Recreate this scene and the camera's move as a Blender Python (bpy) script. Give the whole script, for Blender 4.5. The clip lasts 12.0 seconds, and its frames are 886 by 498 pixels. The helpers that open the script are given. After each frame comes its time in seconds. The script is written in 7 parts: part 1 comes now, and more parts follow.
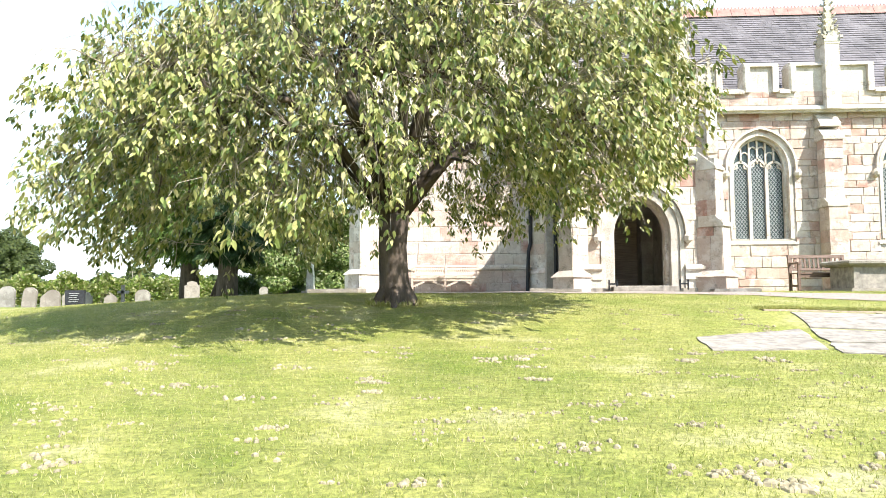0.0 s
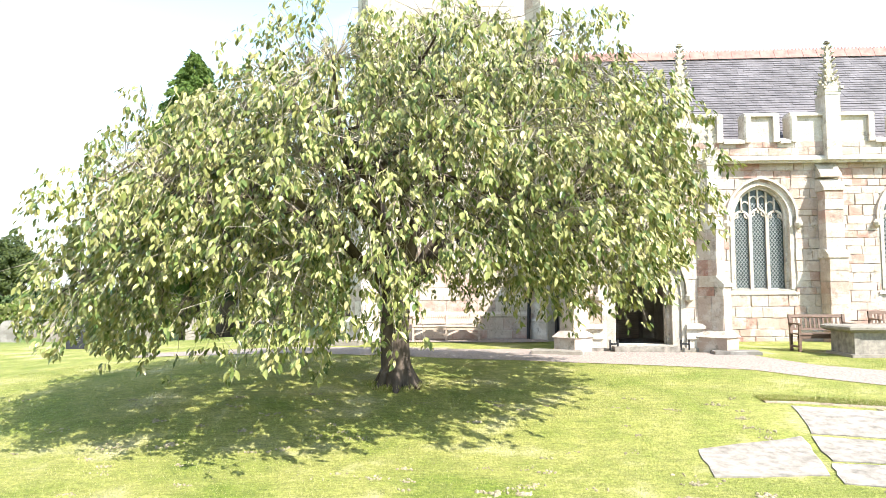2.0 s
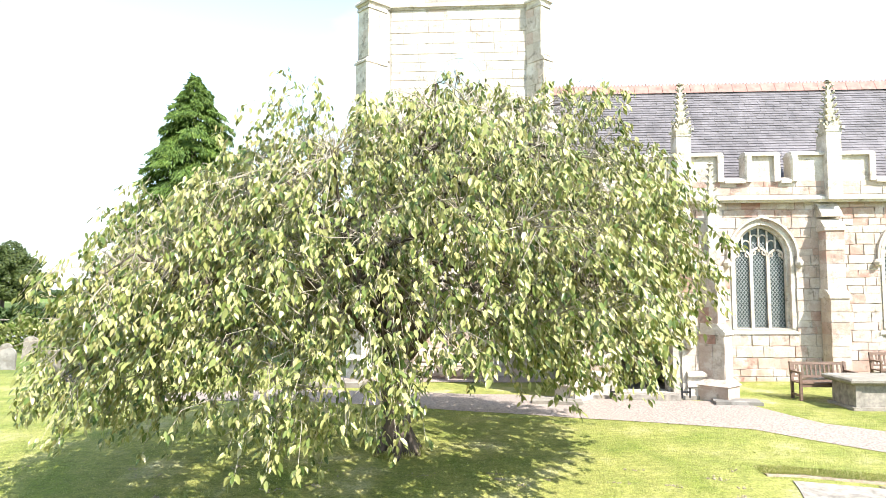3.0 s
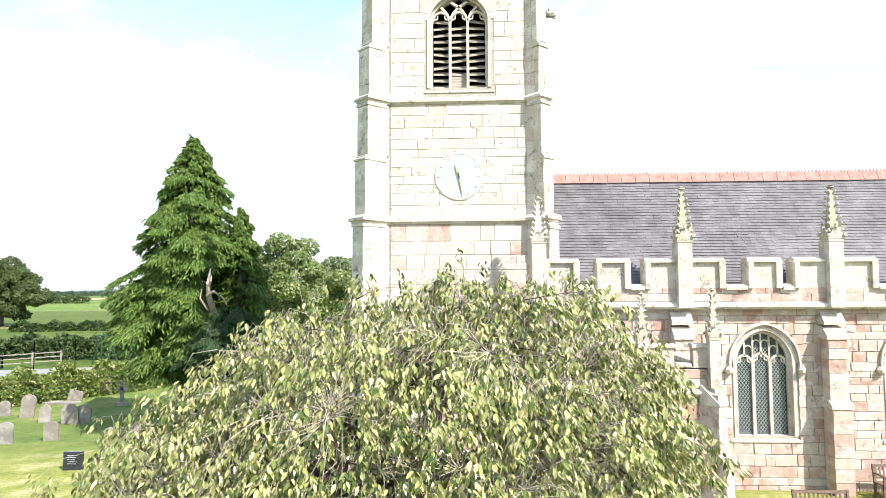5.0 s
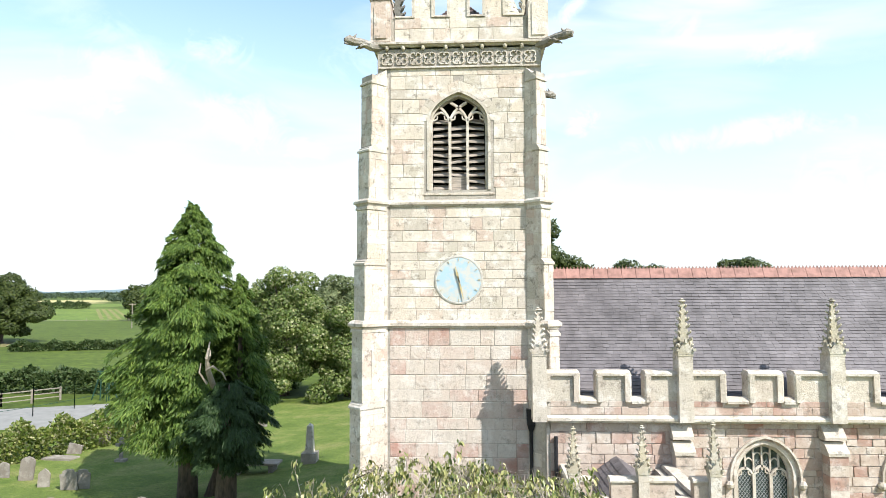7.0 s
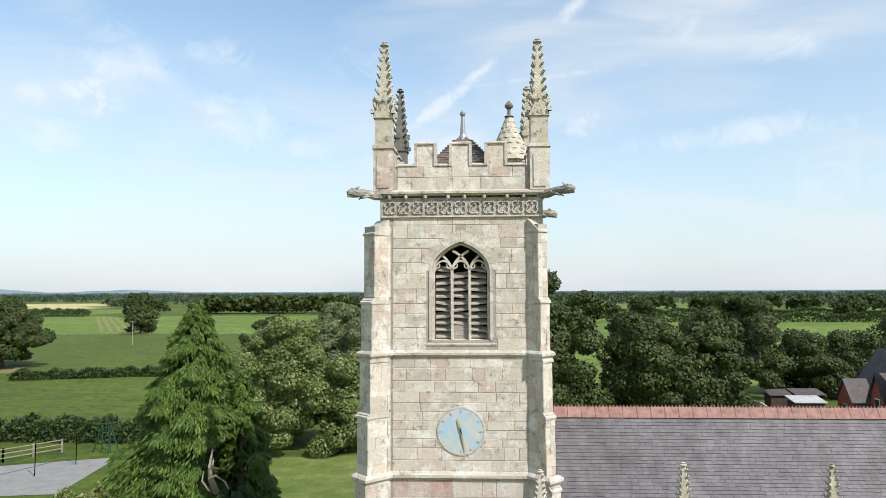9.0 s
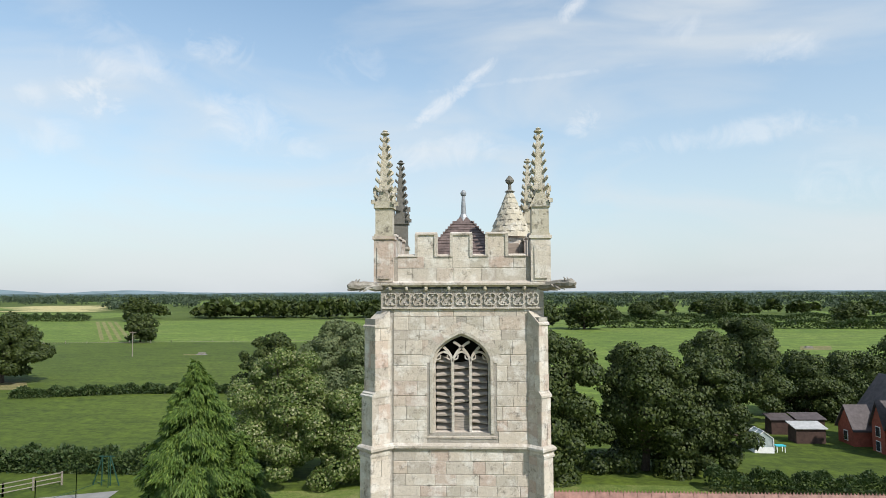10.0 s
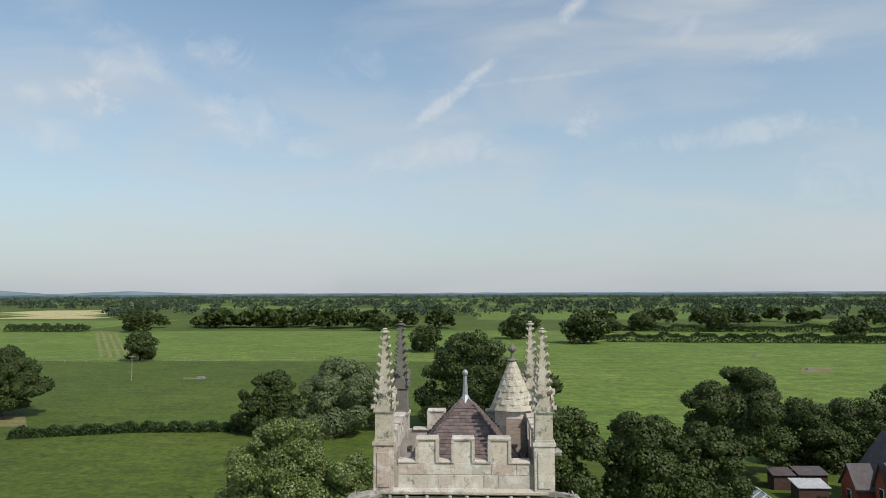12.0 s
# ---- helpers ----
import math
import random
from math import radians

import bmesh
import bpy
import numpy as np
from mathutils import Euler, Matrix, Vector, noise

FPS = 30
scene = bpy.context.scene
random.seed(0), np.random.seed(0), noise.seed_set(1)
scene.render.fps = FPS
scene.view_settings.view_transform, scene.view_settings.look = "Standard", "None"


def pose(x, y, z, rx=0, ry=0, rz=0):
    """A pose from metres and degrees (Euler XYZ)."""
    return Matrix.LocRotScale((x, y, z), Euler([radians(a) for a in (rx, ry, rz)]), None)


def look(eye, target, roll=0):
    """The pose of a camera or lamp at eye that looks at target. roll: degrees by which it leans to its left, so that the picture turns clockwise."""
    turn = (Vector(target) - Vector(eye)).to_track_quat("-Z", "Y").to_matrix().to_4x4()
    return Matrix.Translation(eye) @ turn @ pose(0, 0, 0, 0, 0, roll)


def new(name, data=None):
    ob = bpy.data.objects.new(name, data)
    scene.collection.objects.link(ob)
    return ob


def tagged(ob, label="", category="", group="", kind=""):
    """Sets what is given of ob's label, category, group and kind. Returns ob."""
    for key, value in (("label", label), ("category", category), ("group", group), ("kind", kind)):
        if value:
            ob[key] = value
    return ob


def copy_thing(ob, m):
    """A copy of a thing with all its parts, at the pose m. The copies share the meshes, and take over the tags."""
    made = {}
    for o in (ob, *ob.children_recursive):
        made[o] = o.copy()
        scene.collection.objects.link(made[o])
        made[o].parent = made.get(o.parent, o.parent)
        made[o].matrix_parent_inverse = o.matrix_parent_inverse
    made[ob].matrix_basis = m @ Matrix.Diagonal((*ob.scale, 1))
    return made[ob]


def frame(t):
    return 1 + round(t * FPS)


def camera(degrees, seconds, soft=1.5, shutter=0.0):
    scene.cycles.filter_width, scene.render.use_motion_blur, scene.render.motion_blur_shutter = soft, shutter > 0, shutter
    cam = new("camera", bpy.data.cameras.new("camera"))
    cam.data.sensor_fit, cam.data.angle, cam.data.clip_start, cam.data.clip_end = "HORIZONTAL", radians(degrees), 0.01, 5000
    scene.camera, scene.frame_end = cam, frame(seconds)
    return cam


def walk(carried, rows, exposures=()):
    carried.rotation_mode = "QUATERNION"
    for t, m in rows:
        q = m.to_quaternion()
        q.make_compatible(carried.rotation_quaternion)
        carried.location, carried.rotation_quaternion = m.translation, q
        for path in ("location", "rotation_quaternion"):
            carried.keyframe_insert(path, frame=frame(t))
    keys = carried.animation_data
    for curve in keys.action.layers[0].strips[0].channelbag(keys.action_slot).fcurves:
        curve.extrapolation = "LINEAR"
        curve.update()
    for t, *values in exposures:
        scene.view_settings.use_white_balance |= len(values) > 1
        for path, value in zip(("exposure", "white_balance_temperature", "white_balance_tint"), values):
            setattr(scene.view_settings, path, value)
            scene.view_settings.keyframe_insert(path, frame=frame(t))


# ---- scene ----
# the camera: a drone that climbs straight up on a level gimbal
cam = camera(67.83, 12.0, soft=0.8)
TILT, LEAN, TURN = 3.723, 0.233, 2.947
CLIMB = [
    (0, 0.000, 0.000, -0.009),
    (0.5, -0.007, -0.024, 0.233),
    (1, -0.010, -0.051, 0.576),
    (1.5, -0.018, -0.085, 0.957),
    (2, -0.017, -0.112, 1.402),
    (2.5, -0.011, -0.131, 1.904),
    (3, -0.021, -0.156, 2.522),
    (3.5, -0.013, -0.183, 3.249),
    (5.5, 0.009, -0.220, 6.332),
    (6, 0.019, -0.246, 7.141),
    (6.5, 0.029, -0.282, 7.911),
    (7, 0.030, -0.335, 8.733),
    (9, -0.002, -0.764, 13.415),
    (9.5, 0.001, -0.850, 14.812),
    (10, -0.005, -0.896, 16.307),
    (10.5, 0.011, -0.921, 17.875),
    (11, 0.019, -0.908, 19.437),
    (11.5, -0.002, -0.865, 21.072),
    (12, -0.028, -0.801, 22.715),
]
EXPOSURES = [(0.0, 1.72), (1.5, 1.78), (2.5, 1.8), (3.5, 1.75), (5.5, 1.4), (6.5, 1.2), (7.0, 1.0), (9.0, 0.46), (9.5, 0.36), (10.5, 0.2), (11.0, 0.1), (12.0, -0.1)]
walk(cam, [(t, pose(x, y, z, 90 + TILT, LEAN, TURN)) for t, x, y, z in CLIMB], EXPOSURES)

# ---- daylight: morning sun from the south-east, thin high cloud ----
SUN_FROM = Vector((0.64, -0.61, 0.92)).normalized()
sun = new("sun", bpy.data.lights.new("sun", "SUN"))
sun.data.energy, sun.data.angle, sun.data.color = 4.15, radians(0.6), (1.0, 0.96, 0.91)
sun.matrix_world = look(SUN_FROM * 50, (0, 0, 0))
tagged(sun, "sunlight from the south-east", "sun", kind="structure")

world = bpy.data.worlds.new("sky")
scene.world = world
world.use_nodes = True
wn, wl = world.node_tree.nodes, world.node_tree.links
wn.clear()
sky = wn.new("ShaderNodeTexSky")
sky.sky_type, sky.sun_disc = "NISHITA", False
sky.sun_elevation = math.asin(SUN_FROM.z)
sky.sun_rotation = math.atan2(SUN_FROM.x, SUN_FROM.y)
sky.air_density, sky.dust_density, sky.ozone_density = 1.0, 0.35, 0.4
wtex = wn.new("ShaderNodeTexCoord")
wmap = wn.new("ShaderNodeMapping")
wmap.inputs["Scale"].default_value = (1.0, 1.0, 3.4)
wmap.inputs["Rotation"].default_value = (0.0, 0.18, 0.0)
wl.new(wtex.outputs["Generated"], wmap.inputs["Vector"])
wnoise = wn.new("ShaderNodeTexNoise")
wnoise.inputs["Scale"].default_value, wnoise.inputs["Detail"].default_value = 2.6, 7.0
wnoise.inputs["Distortion"].default_value = 0.6
wl.new(wmap.outputs["Vector"], wnoise.inputs["Vector"])
wramp = wn.new("ShaderNodeValToRGB")
wramp.color_ramp.elements[0].position, wramp.color_ramp.elements[0].color = 0.43, (0.05, 0.05, 0.05, 1)
wramp.color_ramp.elements[1].position, wramp.color_ramp.elements[1].color = 0.72, (0.7, 0.7, 0.7, 1)
wl.new(wnoise.outputs["Fac"], wramp.inputs["Fac"])
wsep = wn.new("ShaderNodeSeparateXYZ")
wl.new(wtex.outputs["Generated"], wsep.inputs["Vector"])
whaze = wn.new("ShaderNodeValToRGB")
whaze.color_ramp.elements[0].position, whaze.color_ramp.elements[0].color = 0.0, (0.95, 0.95, 0.95, 1)
whaze.color_ramp.elements[1].position, whaze.color_ramp.elements[1].color = 0.42, (0.04, 0.04, 0.04, 1)
e = whaze.color_ramp.elements.new(0.14)
e.color = (0.55, 0.55, 0.55, 1)
wl.new(wsep.outputs["Z"], whaze.inputs["Fac"])
wlow = wn.new("ShaderNodeMix")
wlow.data_type = "RGBA"
wl.new(whaze.outputs["Color"], wlow.inputs["Factor"])
wtint = wn.new("ShaderNodeMix")
wtint.data_type, wtint.blend_type = "RGBA", "MULTIPLY"
wtint.inputs["Factor"].default_value = 1.0
wl.new(sky.outputs["Color"], wtint.inputs["A"])
wtint.inputs["B"].default_value = (1.30, 1.44, 1.38, 1)
wl.new(wtint.outputs["Result"], wlow.inputs["A"])
wlow.inputs["B"].default_value = (4.2, 4.6, 5.1, 1)
wmix = wn.new("ShaderNodeMix")
wmix.data_type = "RGBA"
wl.new(wramp.outputs["Color"], wmix.inputs["Factor"])
wl.new(wlow.outputs["Result"], wmix.inputs["A"])
wmix.inputs["B"].default_value = (5.6, 5.9, 6.1, 1)
wbg = wn.new("ShaderNodeBackground")
wbg.inputs["Strength"].default_value = 0.112


def maths(op, a, b=None, clamp=False):
    n = wn.new("ShaderNodeMath")
    n.operation, n.use_clamp = op, clamp
    for k, v in ((0, a), (1, b)):
        if isinstance(v, (int, float)):
            n.inputs[k].default_value = v
        elif v is not None:
            wl.new(v, n.inputs[k])
    return n.outputs["Value"]


def toward(v):
    n = wn.new("ShaderNodeVectorMath")
    n.operation = "DOT_PRODUCT"
    n.inputs[1].default_value = v
    wl.new(wtex.outputs["Generated"], n.inputs[0])
    return n.outputs["Value"]


# vapour trails, wisps and small puffs: ends as (azimuth, elevation), half width in degrees, strength
WISPS = [
    ((-7.12, 13.09), (3.46, 20.63), 0.49, 0.75),
    ((5.09, 21.09), (10.25, 24.5), 0.54, 0.60),
    ((-7.64, 16.71), (15.5, 18.46), 0.20, 0.32),
    ((-12.0, 10.49), (5.75, 13.45), 1.08, 0.35),
    ((10.52, 11.65), (32.47, 12.81), 0.79, 0.42),
    ((-34.08, 17.8), (-24.17, 17.56), 1.18, 0.38),
    ((-25.97, 20.23), (-18.32, 19.19), 1.08, 0.40),
    ((-24.57, 16.12), (-12.74, 11.32), 1.67, 0.42),
    ((-33.81, 15.35), (-28.64, 14.37), 1.08, 0.85),
    ((-36.82, 14.36), (-34.15, 14.57), 0.88, 0.40),
    ((7.45, 13.48), (10.95, 14.97), 0.98, 0.60),
    ((21.37, 18.03), (28.1, 18.53), 0.98, 0.45),
    ((14.87, 21.03), (19.76, 21.02), 0.79, 0.30),
    ((-14.05, 19.68), (-7.15, 18.61), 1.28, 0.25),
    ((-33.98, 20.11), (-27.65, 19.99), 1.18, 0.25),
    ((-36.53, 11.31), (-31.43, 12.09), 1.08, 0.30),
    ((24.31, 7.72), (32.3, 8.5), 1.67, 0.30),
]
wpuff = wn.new("ShaderNodeTexNoise")
wpuff.inputs["Scale"].default_value, wpuff.inputs["Detail"].default_value, wpuff.inputs["Roughness"].default_value = 15.0, 9.0, 0.68
wpuff.inputs["Distortion"].default_value = 0.8
wl.new(wtex.outputs["Generated"], wpuff.inputs["Vector"])
ragged = maths("MULTIPLY", maths("SUBTRACT", wpuff.outputs["Fac"], 0.56), 5.5)


def heading(az, el):
    az, el = radians(az), radians(el)
    return Vector((math.sin(az) * math.cos(el), math.cos(az) * math.cos(el), math.sin(el)))


veil = None
for end_a, end_b, half_w, k in WISPS:
    va, vb = heading(*end_a), heading(*end_b)
    vm, vt = (va + vb).normalized(), (vb - va).normalized()
    u = maths("MULTIPLY", toward(vt), 2 / (vb - va).length)
    v = maths("MULTIPLY", toward(vm.cross(vt).normalized()), 1 / radians(half_w))
    v = maths("MULTIPLY", v, 0.62)
    fall = maths("SUBTRACT", 1.0, maths("ADD", maths("MULTIPLY", u, u), maths("MULTIPLY", v, v)))
    body = maths("MULTIPLY", maths("ADD", fall, ragged), 0.75, True)
    body = maths("MULTIPLY", body, maths("GREATER_THAN", toward(vm), 0.0))
    body = maths("MULTIPLY", maths("MULTIPLY", body, maths("ADD", fall, 0.35, True)), k * 0.85)
    veil = body if veil is None else maths("MAXIMUM", veil, body)
wtop = wn.new("ShaderNodeMix")
wtop.data_type = "RGBA"
wl.new(veil, wtop.inputs["Factor"])
wl.new(wmix.outputs["Result"], wtop.inputs["A"])
wtop.inputs["B"].default_value = (7.0, 7.1, 7.2, 1)
wl.new(wtop.outputs["Result"], wbg.inputs["Color"])
wout = wn.new("ShaderNodeOutputWorld")
wl.new(wbg.outputs["Background"], wout.inputs["Surface"])


# ---- materials ----
def material(name, rough=0.9):
    m = bpy.data.materials.new(name)
    m.use_nodes = True
    b = m.node_tree.nodes["Principled BSDF"]
    b.inputs["Roughness"].default_value = rough
    b.inputs["Specular IOR Level"].default_value = 0.3
    return m, m.node_tree.nodes, m.node_tree.links, b


def ramp(nodes, links, source, stops, constant=False):
    r = nodes.new("ShaderNodeValToRGB")
    r.color_ramp.interpolation = "CONSTANT" if constant else "LINEAR"
    while len(r.color_ramp.elements) < len(stops):
        r.color_ramp.elements.new(0.5)
    for e, (p, c) in zip(r.color_ramp.elements, stops):
        e.position, e.color = p, (*c, 1)
    links.new(source, r.inputs["Fac"])
    return r.outputs["Color"]


def blotch(nodes, links, scale, detail=4.0, rough=0.55, stretch=(1, 1, 1), kind="noise"):
    g = nodes.new("ShaderNodeNewGeometry")
    mp = nodes.new("ShaderNodeMapping")
    mp.inputs["Scale"].default_value = stretch
    links.new(g.outputs["Position"], mp.inputs["Vector"])
    n = nodes.new("ShaderNodeTexNoise")
    n.inputs["Scale"].default_value, n.inputs["Detail"].default_value, n.inputs["Roughness"].default_value = scale, detail, rough
    links.new(mp.outputs["Vector"], n.inputs["Vector"])
    return n.outputs["Fac"]


def blend(nodes, links, factor, a, b, mode="MIX"):
    m = nodes.new("ShaderNodeMix")
    m.data_type, m.blend_type = "RGBA", mode
    for key, value in (("Factor", factor), ("A", a), ("B", b)):
        if isinstance(value, (int, float)):
            m.inputs[key].default_value = value
        elif isinstance(value, tuple):
            m.inputs[key].default_value = (*value, 1)
        else:
            links.new(value, m.inputs[key])
    return m.outputs["Result"]


def bump(nodes, links, bsdf, height, strength, distance):
    b = nodes.new("ShaderNodeBump")
    b.inputs["Strength"].default_value, b.inputs["Distance"].default_value = strength, distance
    links.new(height, b.inputs["Height"])
    links.new(b.outputs["Normal"], bsdf.inputs["Normal"])


def chance(nodes, each):
    if each == "island":
        return nodes.new("ShaderNodeNewGeometry").outputs["Random Per Island"]
    return nodes.new("ShaderNodeObjectInfo").outputs["Random"]


def stone(name, colours, each="object", lichen=0.35, dark=0.35, grain=9.0, wash=0.55):
    """Weathered sandstone: one tone per block, stains, pale lichen patches, dark specks, pitted grain."""
    m, n, l, b = material(name, 0.92)
    k = len(colours)
    base = ramp(n, l, chance(n, each), [(i / k, c) for i, c in enumerate(colours)], True)
    stain = blotch(n, l, 1.1, 7, 0.62)
    base = blend(n, l, ramp(n, l, stain, [(0.36, (0, 0, 0)), (0.62, (wash, wash, wash))]), base, (0.50, 0.452, 0.392))
    streak = ramp(n, l, blotch(n, l, 2.0, 6, 0.65, (1.6, 1.6, 0.3)), [(0.54, (0, 0, 0)), (0.78, (0.4, 0.4, 0.4))])
    base = blend(n, l, streak, base, (0.25, 0.225, 0.19))
    pale = ramp(n, l, blotch(n, l, 1.9, 9, 0.66, (1, 1, 1.1)), [(0.50, (0, 0, 0)), (0.60, (lichen, lichen, lichen))])
    base = blend(n, l, pale, base, (0.72, 0.70, 0.655))
    crust = ramp(n, l, blotch(n, l, 3.0, 10, 0.78), [(0.54, (0, 0, 0)), (0.63, (dark, dark, dark))])
    base = blend(n, l, crust, base, (0.13, 0.115, 0.095))
    speck = ramp(n, l, blotch(n, l, 22, 6, 0.75), [(0.57, (0, 0, 0)), (0.66, (dark * 0.6,) * 3)])
    base = blend(n, l, speck, base, (0.11, 0.10, 0.085))
    fine = blotch(n, l, grain, 8, 0.7)
    base = blend(n, l, 0.8, base, ramp(n, l, fine, [(0.26, (0.62, 0.60, 0.58)), (0.42, (0.95, 0.94, 0.92)), (0.72, (1.08, 1.07, 1.05))]), "MULTIPLY")
    l.new(base, b.inputs["Base Color"])
    bump(n, l, b, fine, 0.8, 0.035)
    return m


BUFF = [(0.477, 0.418, 0.349), (0.573, 0.509, 0.426), (0.420, 0.372, 0.313), (0.516, 0.422, 0.343), (0.611, 0.549, 0.465), (0.506, 0.449, 0.378), (0.554, 0.481, 0.396), (0.477, 0.366, 0.300), (0.439, 0.394, 0.321)]
PINK = [(0.500, 0.407, 0.348), (0.470, 0.339, 0.287), (0.530, 0.456, 0.390), (0.450, 0.320, 0.268), (0.510, 0.427, 0.362), (0.500, 0.383, 0.324), (0.550, 0.485, 0.423), (0.390, 0.218, 0.174)]
NAVE = [(0.413, 0.318, 0.264), (0.373, 0.236, 0.190), (0.445, 0.358, 0.298), (0.389, 0.294, 0.240), (0.421, 0.330, 0.272), (0.310, 0.162, 0.122), (0.453, 0.369, 0.309), (0.381, 0.261, 0.210), (0.460, 0.379, 0.319)]
DRESS = [(0.455, 0.408, 0.338), (0.498, 0.446, 0.375), (0.420, 0.370, 0.308), (0.472, 0.404, 0.336)]
m_buff, m_buff_i = stone("buff_stone", BUFF, lichen=0.55, dark=0.7, wash=0.5), stone("buff_stone_joined", BUFF, "island", 0.55, 0.7, wash=0.5)
m_pink, m_pink_i = stone("pink_stone", PINK, lichen=0.3, dark=0.5, wash=0.75), stone("pink_stone_joined", PINK, "island", 0.3, 0.5, wash=0.75)
m_nave, m_nave_i = stone("nave_stone", NAVE, lichen=0.3, dark=0.6, wash=0.4), stone("nave_stone_joined", NAVE, "island", 0.3, 0.6, wash=0.4)
m_dress = stone("dressed_stone", DRESS, lichen=0.45, dark=0.6, grain=14)
m_core = stone("mortar", [(0.33, 0.30, 0.26), (0.37, 0.335, 0.29)], lichen=0.25, dark=0.4, grain=20, wash=0.2)
m_mossy = stone("mossy_carved_stone", [(0.42, 0.375, 0.28), (0.46, 0.415, 0.32), (0.38, 0.345, 0.26)], lichen=0.3, dark=0.9, grain=16, wash=0.2)
m_black = stone("blackened_stone", [(0.12, 0.11, 0.10), (0.15, 0.14, 0.12)], lichen=0.06, dark=0.8, grain=16, wash=0.05)
m_gargoyle = stone("sooty_carved_stone", [(0.19, 0.175, 0.15), (0.22, 0.20, 0.17)], lichen=0.3, dark=0.8, grain=16, wash=0.1)
m_grave = stone("gravestone", [(0.20, 0.18, 0.15), (0.15, 0.14, 0.125), (0.25, 0.22, 0.185), (0.18, 0.155, 0.13)], lichen=0.15, dark=0.6, grain=12, wash=0.15)


def plain(name, colour, rough=0.7, scale=8.0, spread=0.25, metal=0.0, each="", relief=0.3, stretch=(1, 1, 1), tones=(0.78, 1.17)):
    m, n, l, b = material(name, rough)
    b.inputs["Metallic"].default_value = metal
    f = blotch(n, l, scale, 6, 0.6, stretch)
    lo, hi = 1 - spread, 1 + spread
    c = blend(n, l, 1.0, colour, ramp(n, l, f, [(0.3, (lo, lo, lo)), (0.7, (hi, hi, hi))]), "MULTIPLY")
    if each:
        c = blend(n, l, 1.0, c, ramp(n, l, chance(n, each), [(0.0, (tones[0],) * 3), (1.0, (tones[1],) * 3)]), "MULTIPLY")
    l.new(c, b.inputs["Base Color"])
    bump(n, l, b, f, relief, 0.02)
    return m


m_slate = plain("blue_grey_slate", (0.120, 0.109, 0.113), 0.6, 1.6, 0.3, each="island", relief=0.4, stretch=(1, 0.6, 0.6), tones=(0.84, 1.12))
m_slate_brown = plain("brown_slate", (0.13, 0.095, 0.085), 0.6, 6.0, 0.35, each="island", relief=0.5)
m_ridge = plain("red_ridge_tile", (0.27, 0.15, 0.125), 0.8, 5.0, 0.3, each="island")
m_wood = plain("weathered_oak", (0.30, 0.24, 0.19), 0.8, 3.0, 0.35, stretch=(1, 1, 14))
m_bench = plain("bleached_teak", (0.46, 0.36, 0.29), 0.75, 5.0, 0.25, stretch=(1, 6, 6))
m_bench_dark = plain("brown_stained_bench", (0.14, 0.09, 0.065), 0.6, 5.0, 0.3, stretch=(1, 6, 6))
m_louvre = plain("grey_louvre_board", (0.30, 0.26, 0.22), 0.85, 4.0, 0.45, each="island", stretch=(1, 8, 8))
m_lead = plain("grey_lead", (0.30, 0.31, 0.32), 0.5, 6.0, 0.2, metal=0.3)
m_came = plain("pale_lead_came", (0.27, 0.28, 0.28), 0.5, 6.0, 0.2)
m_iron = plain("black_iron", (0.02, 0.02, 0.022), 0.5, 6.0, 0.2)
m_dark = plain("painted_interior_dark", (0.012, 0.011, 0.01), 0.9, 6.0, 0.3)
m_dial, dn, dl, db = material("faded_blue_dial", 0.7)
dl.new(blend(dn, dl, ramp(dn, dl, blotch(dn, dl, 2.6, 6, 0.65), [(0.44, (0, 0, 0)), (0.56, (1, 1, 1))]), (0.33, 0.45, 0.52), (0.47, 0.46, 0.42)), db.inputs["Base Color"])
m_dial_rim = plain("pale_stone_dial_rim", (0.40, 0.375, 0.33), 0.85, 5.0, 0.3)
m_gold = plain("faded_gilt", (0.48, 0.38, 0.20), 0.55, 9.0, 0.25, metal=0.2)
m_glass = plain("dark_leaded_glass", (0.05, 0.066, 0.062), 0.2, 7.0, 0.7, relief=0.05)
m_gravel = plain("pale_gravel", (0.25, 0.205, 0.175), 0.95, 24.0, 0.5, relief=0.8)
m_slab = plain("pale_ledger_stone", (0.225, 0.20, 0.17), 0.9, 7.0, 0.45)
m_soil = plain("dry_soil", (0.25, 0.20, 0.14), 0.95, 12.0, 0.35, relief=0.8)
m_cast = plain("dry_worm_cast", (0.26, 0.22, 0.14), 0.95, 30.0, 0.3, each="island")
m_bark = plain("grey_brown_bark", (0.085, 0.065, 0.05), 0.9, 7.0, 0.5, relief=1.0, stretch=(1, 1, 0.35))
m_twig = plain("pale_bare_twig", (0.28, 0.24, 0.19), 0.85, 12.0, 0.3)
m_brick = plain("red_house_brick", (0.30, 0.085, 0.055), 0.85, 3.0, 0.25)
m_tarmac = plain("pale_court_surface", (0.22, 0.215, 0.20), 0.9, 1.2, 0.15)
m_white = plain("white_paint", (0.78, 0.77, 0.74), 0.6, 4.0, 0.08)
m_teal = plain("turquoise_cloth", (0.05, 0.42, 0.48), 0.7, 4.0, 0.1)
m_rail = plain("silvered_rail", (0.25, 0.22, 0.18), 0.85, 4.0, 0.3)
m_green_steel = plain("green_painted_steel", (0.016, 0.055, 0.036), 0.5, 4.0, 0.2)


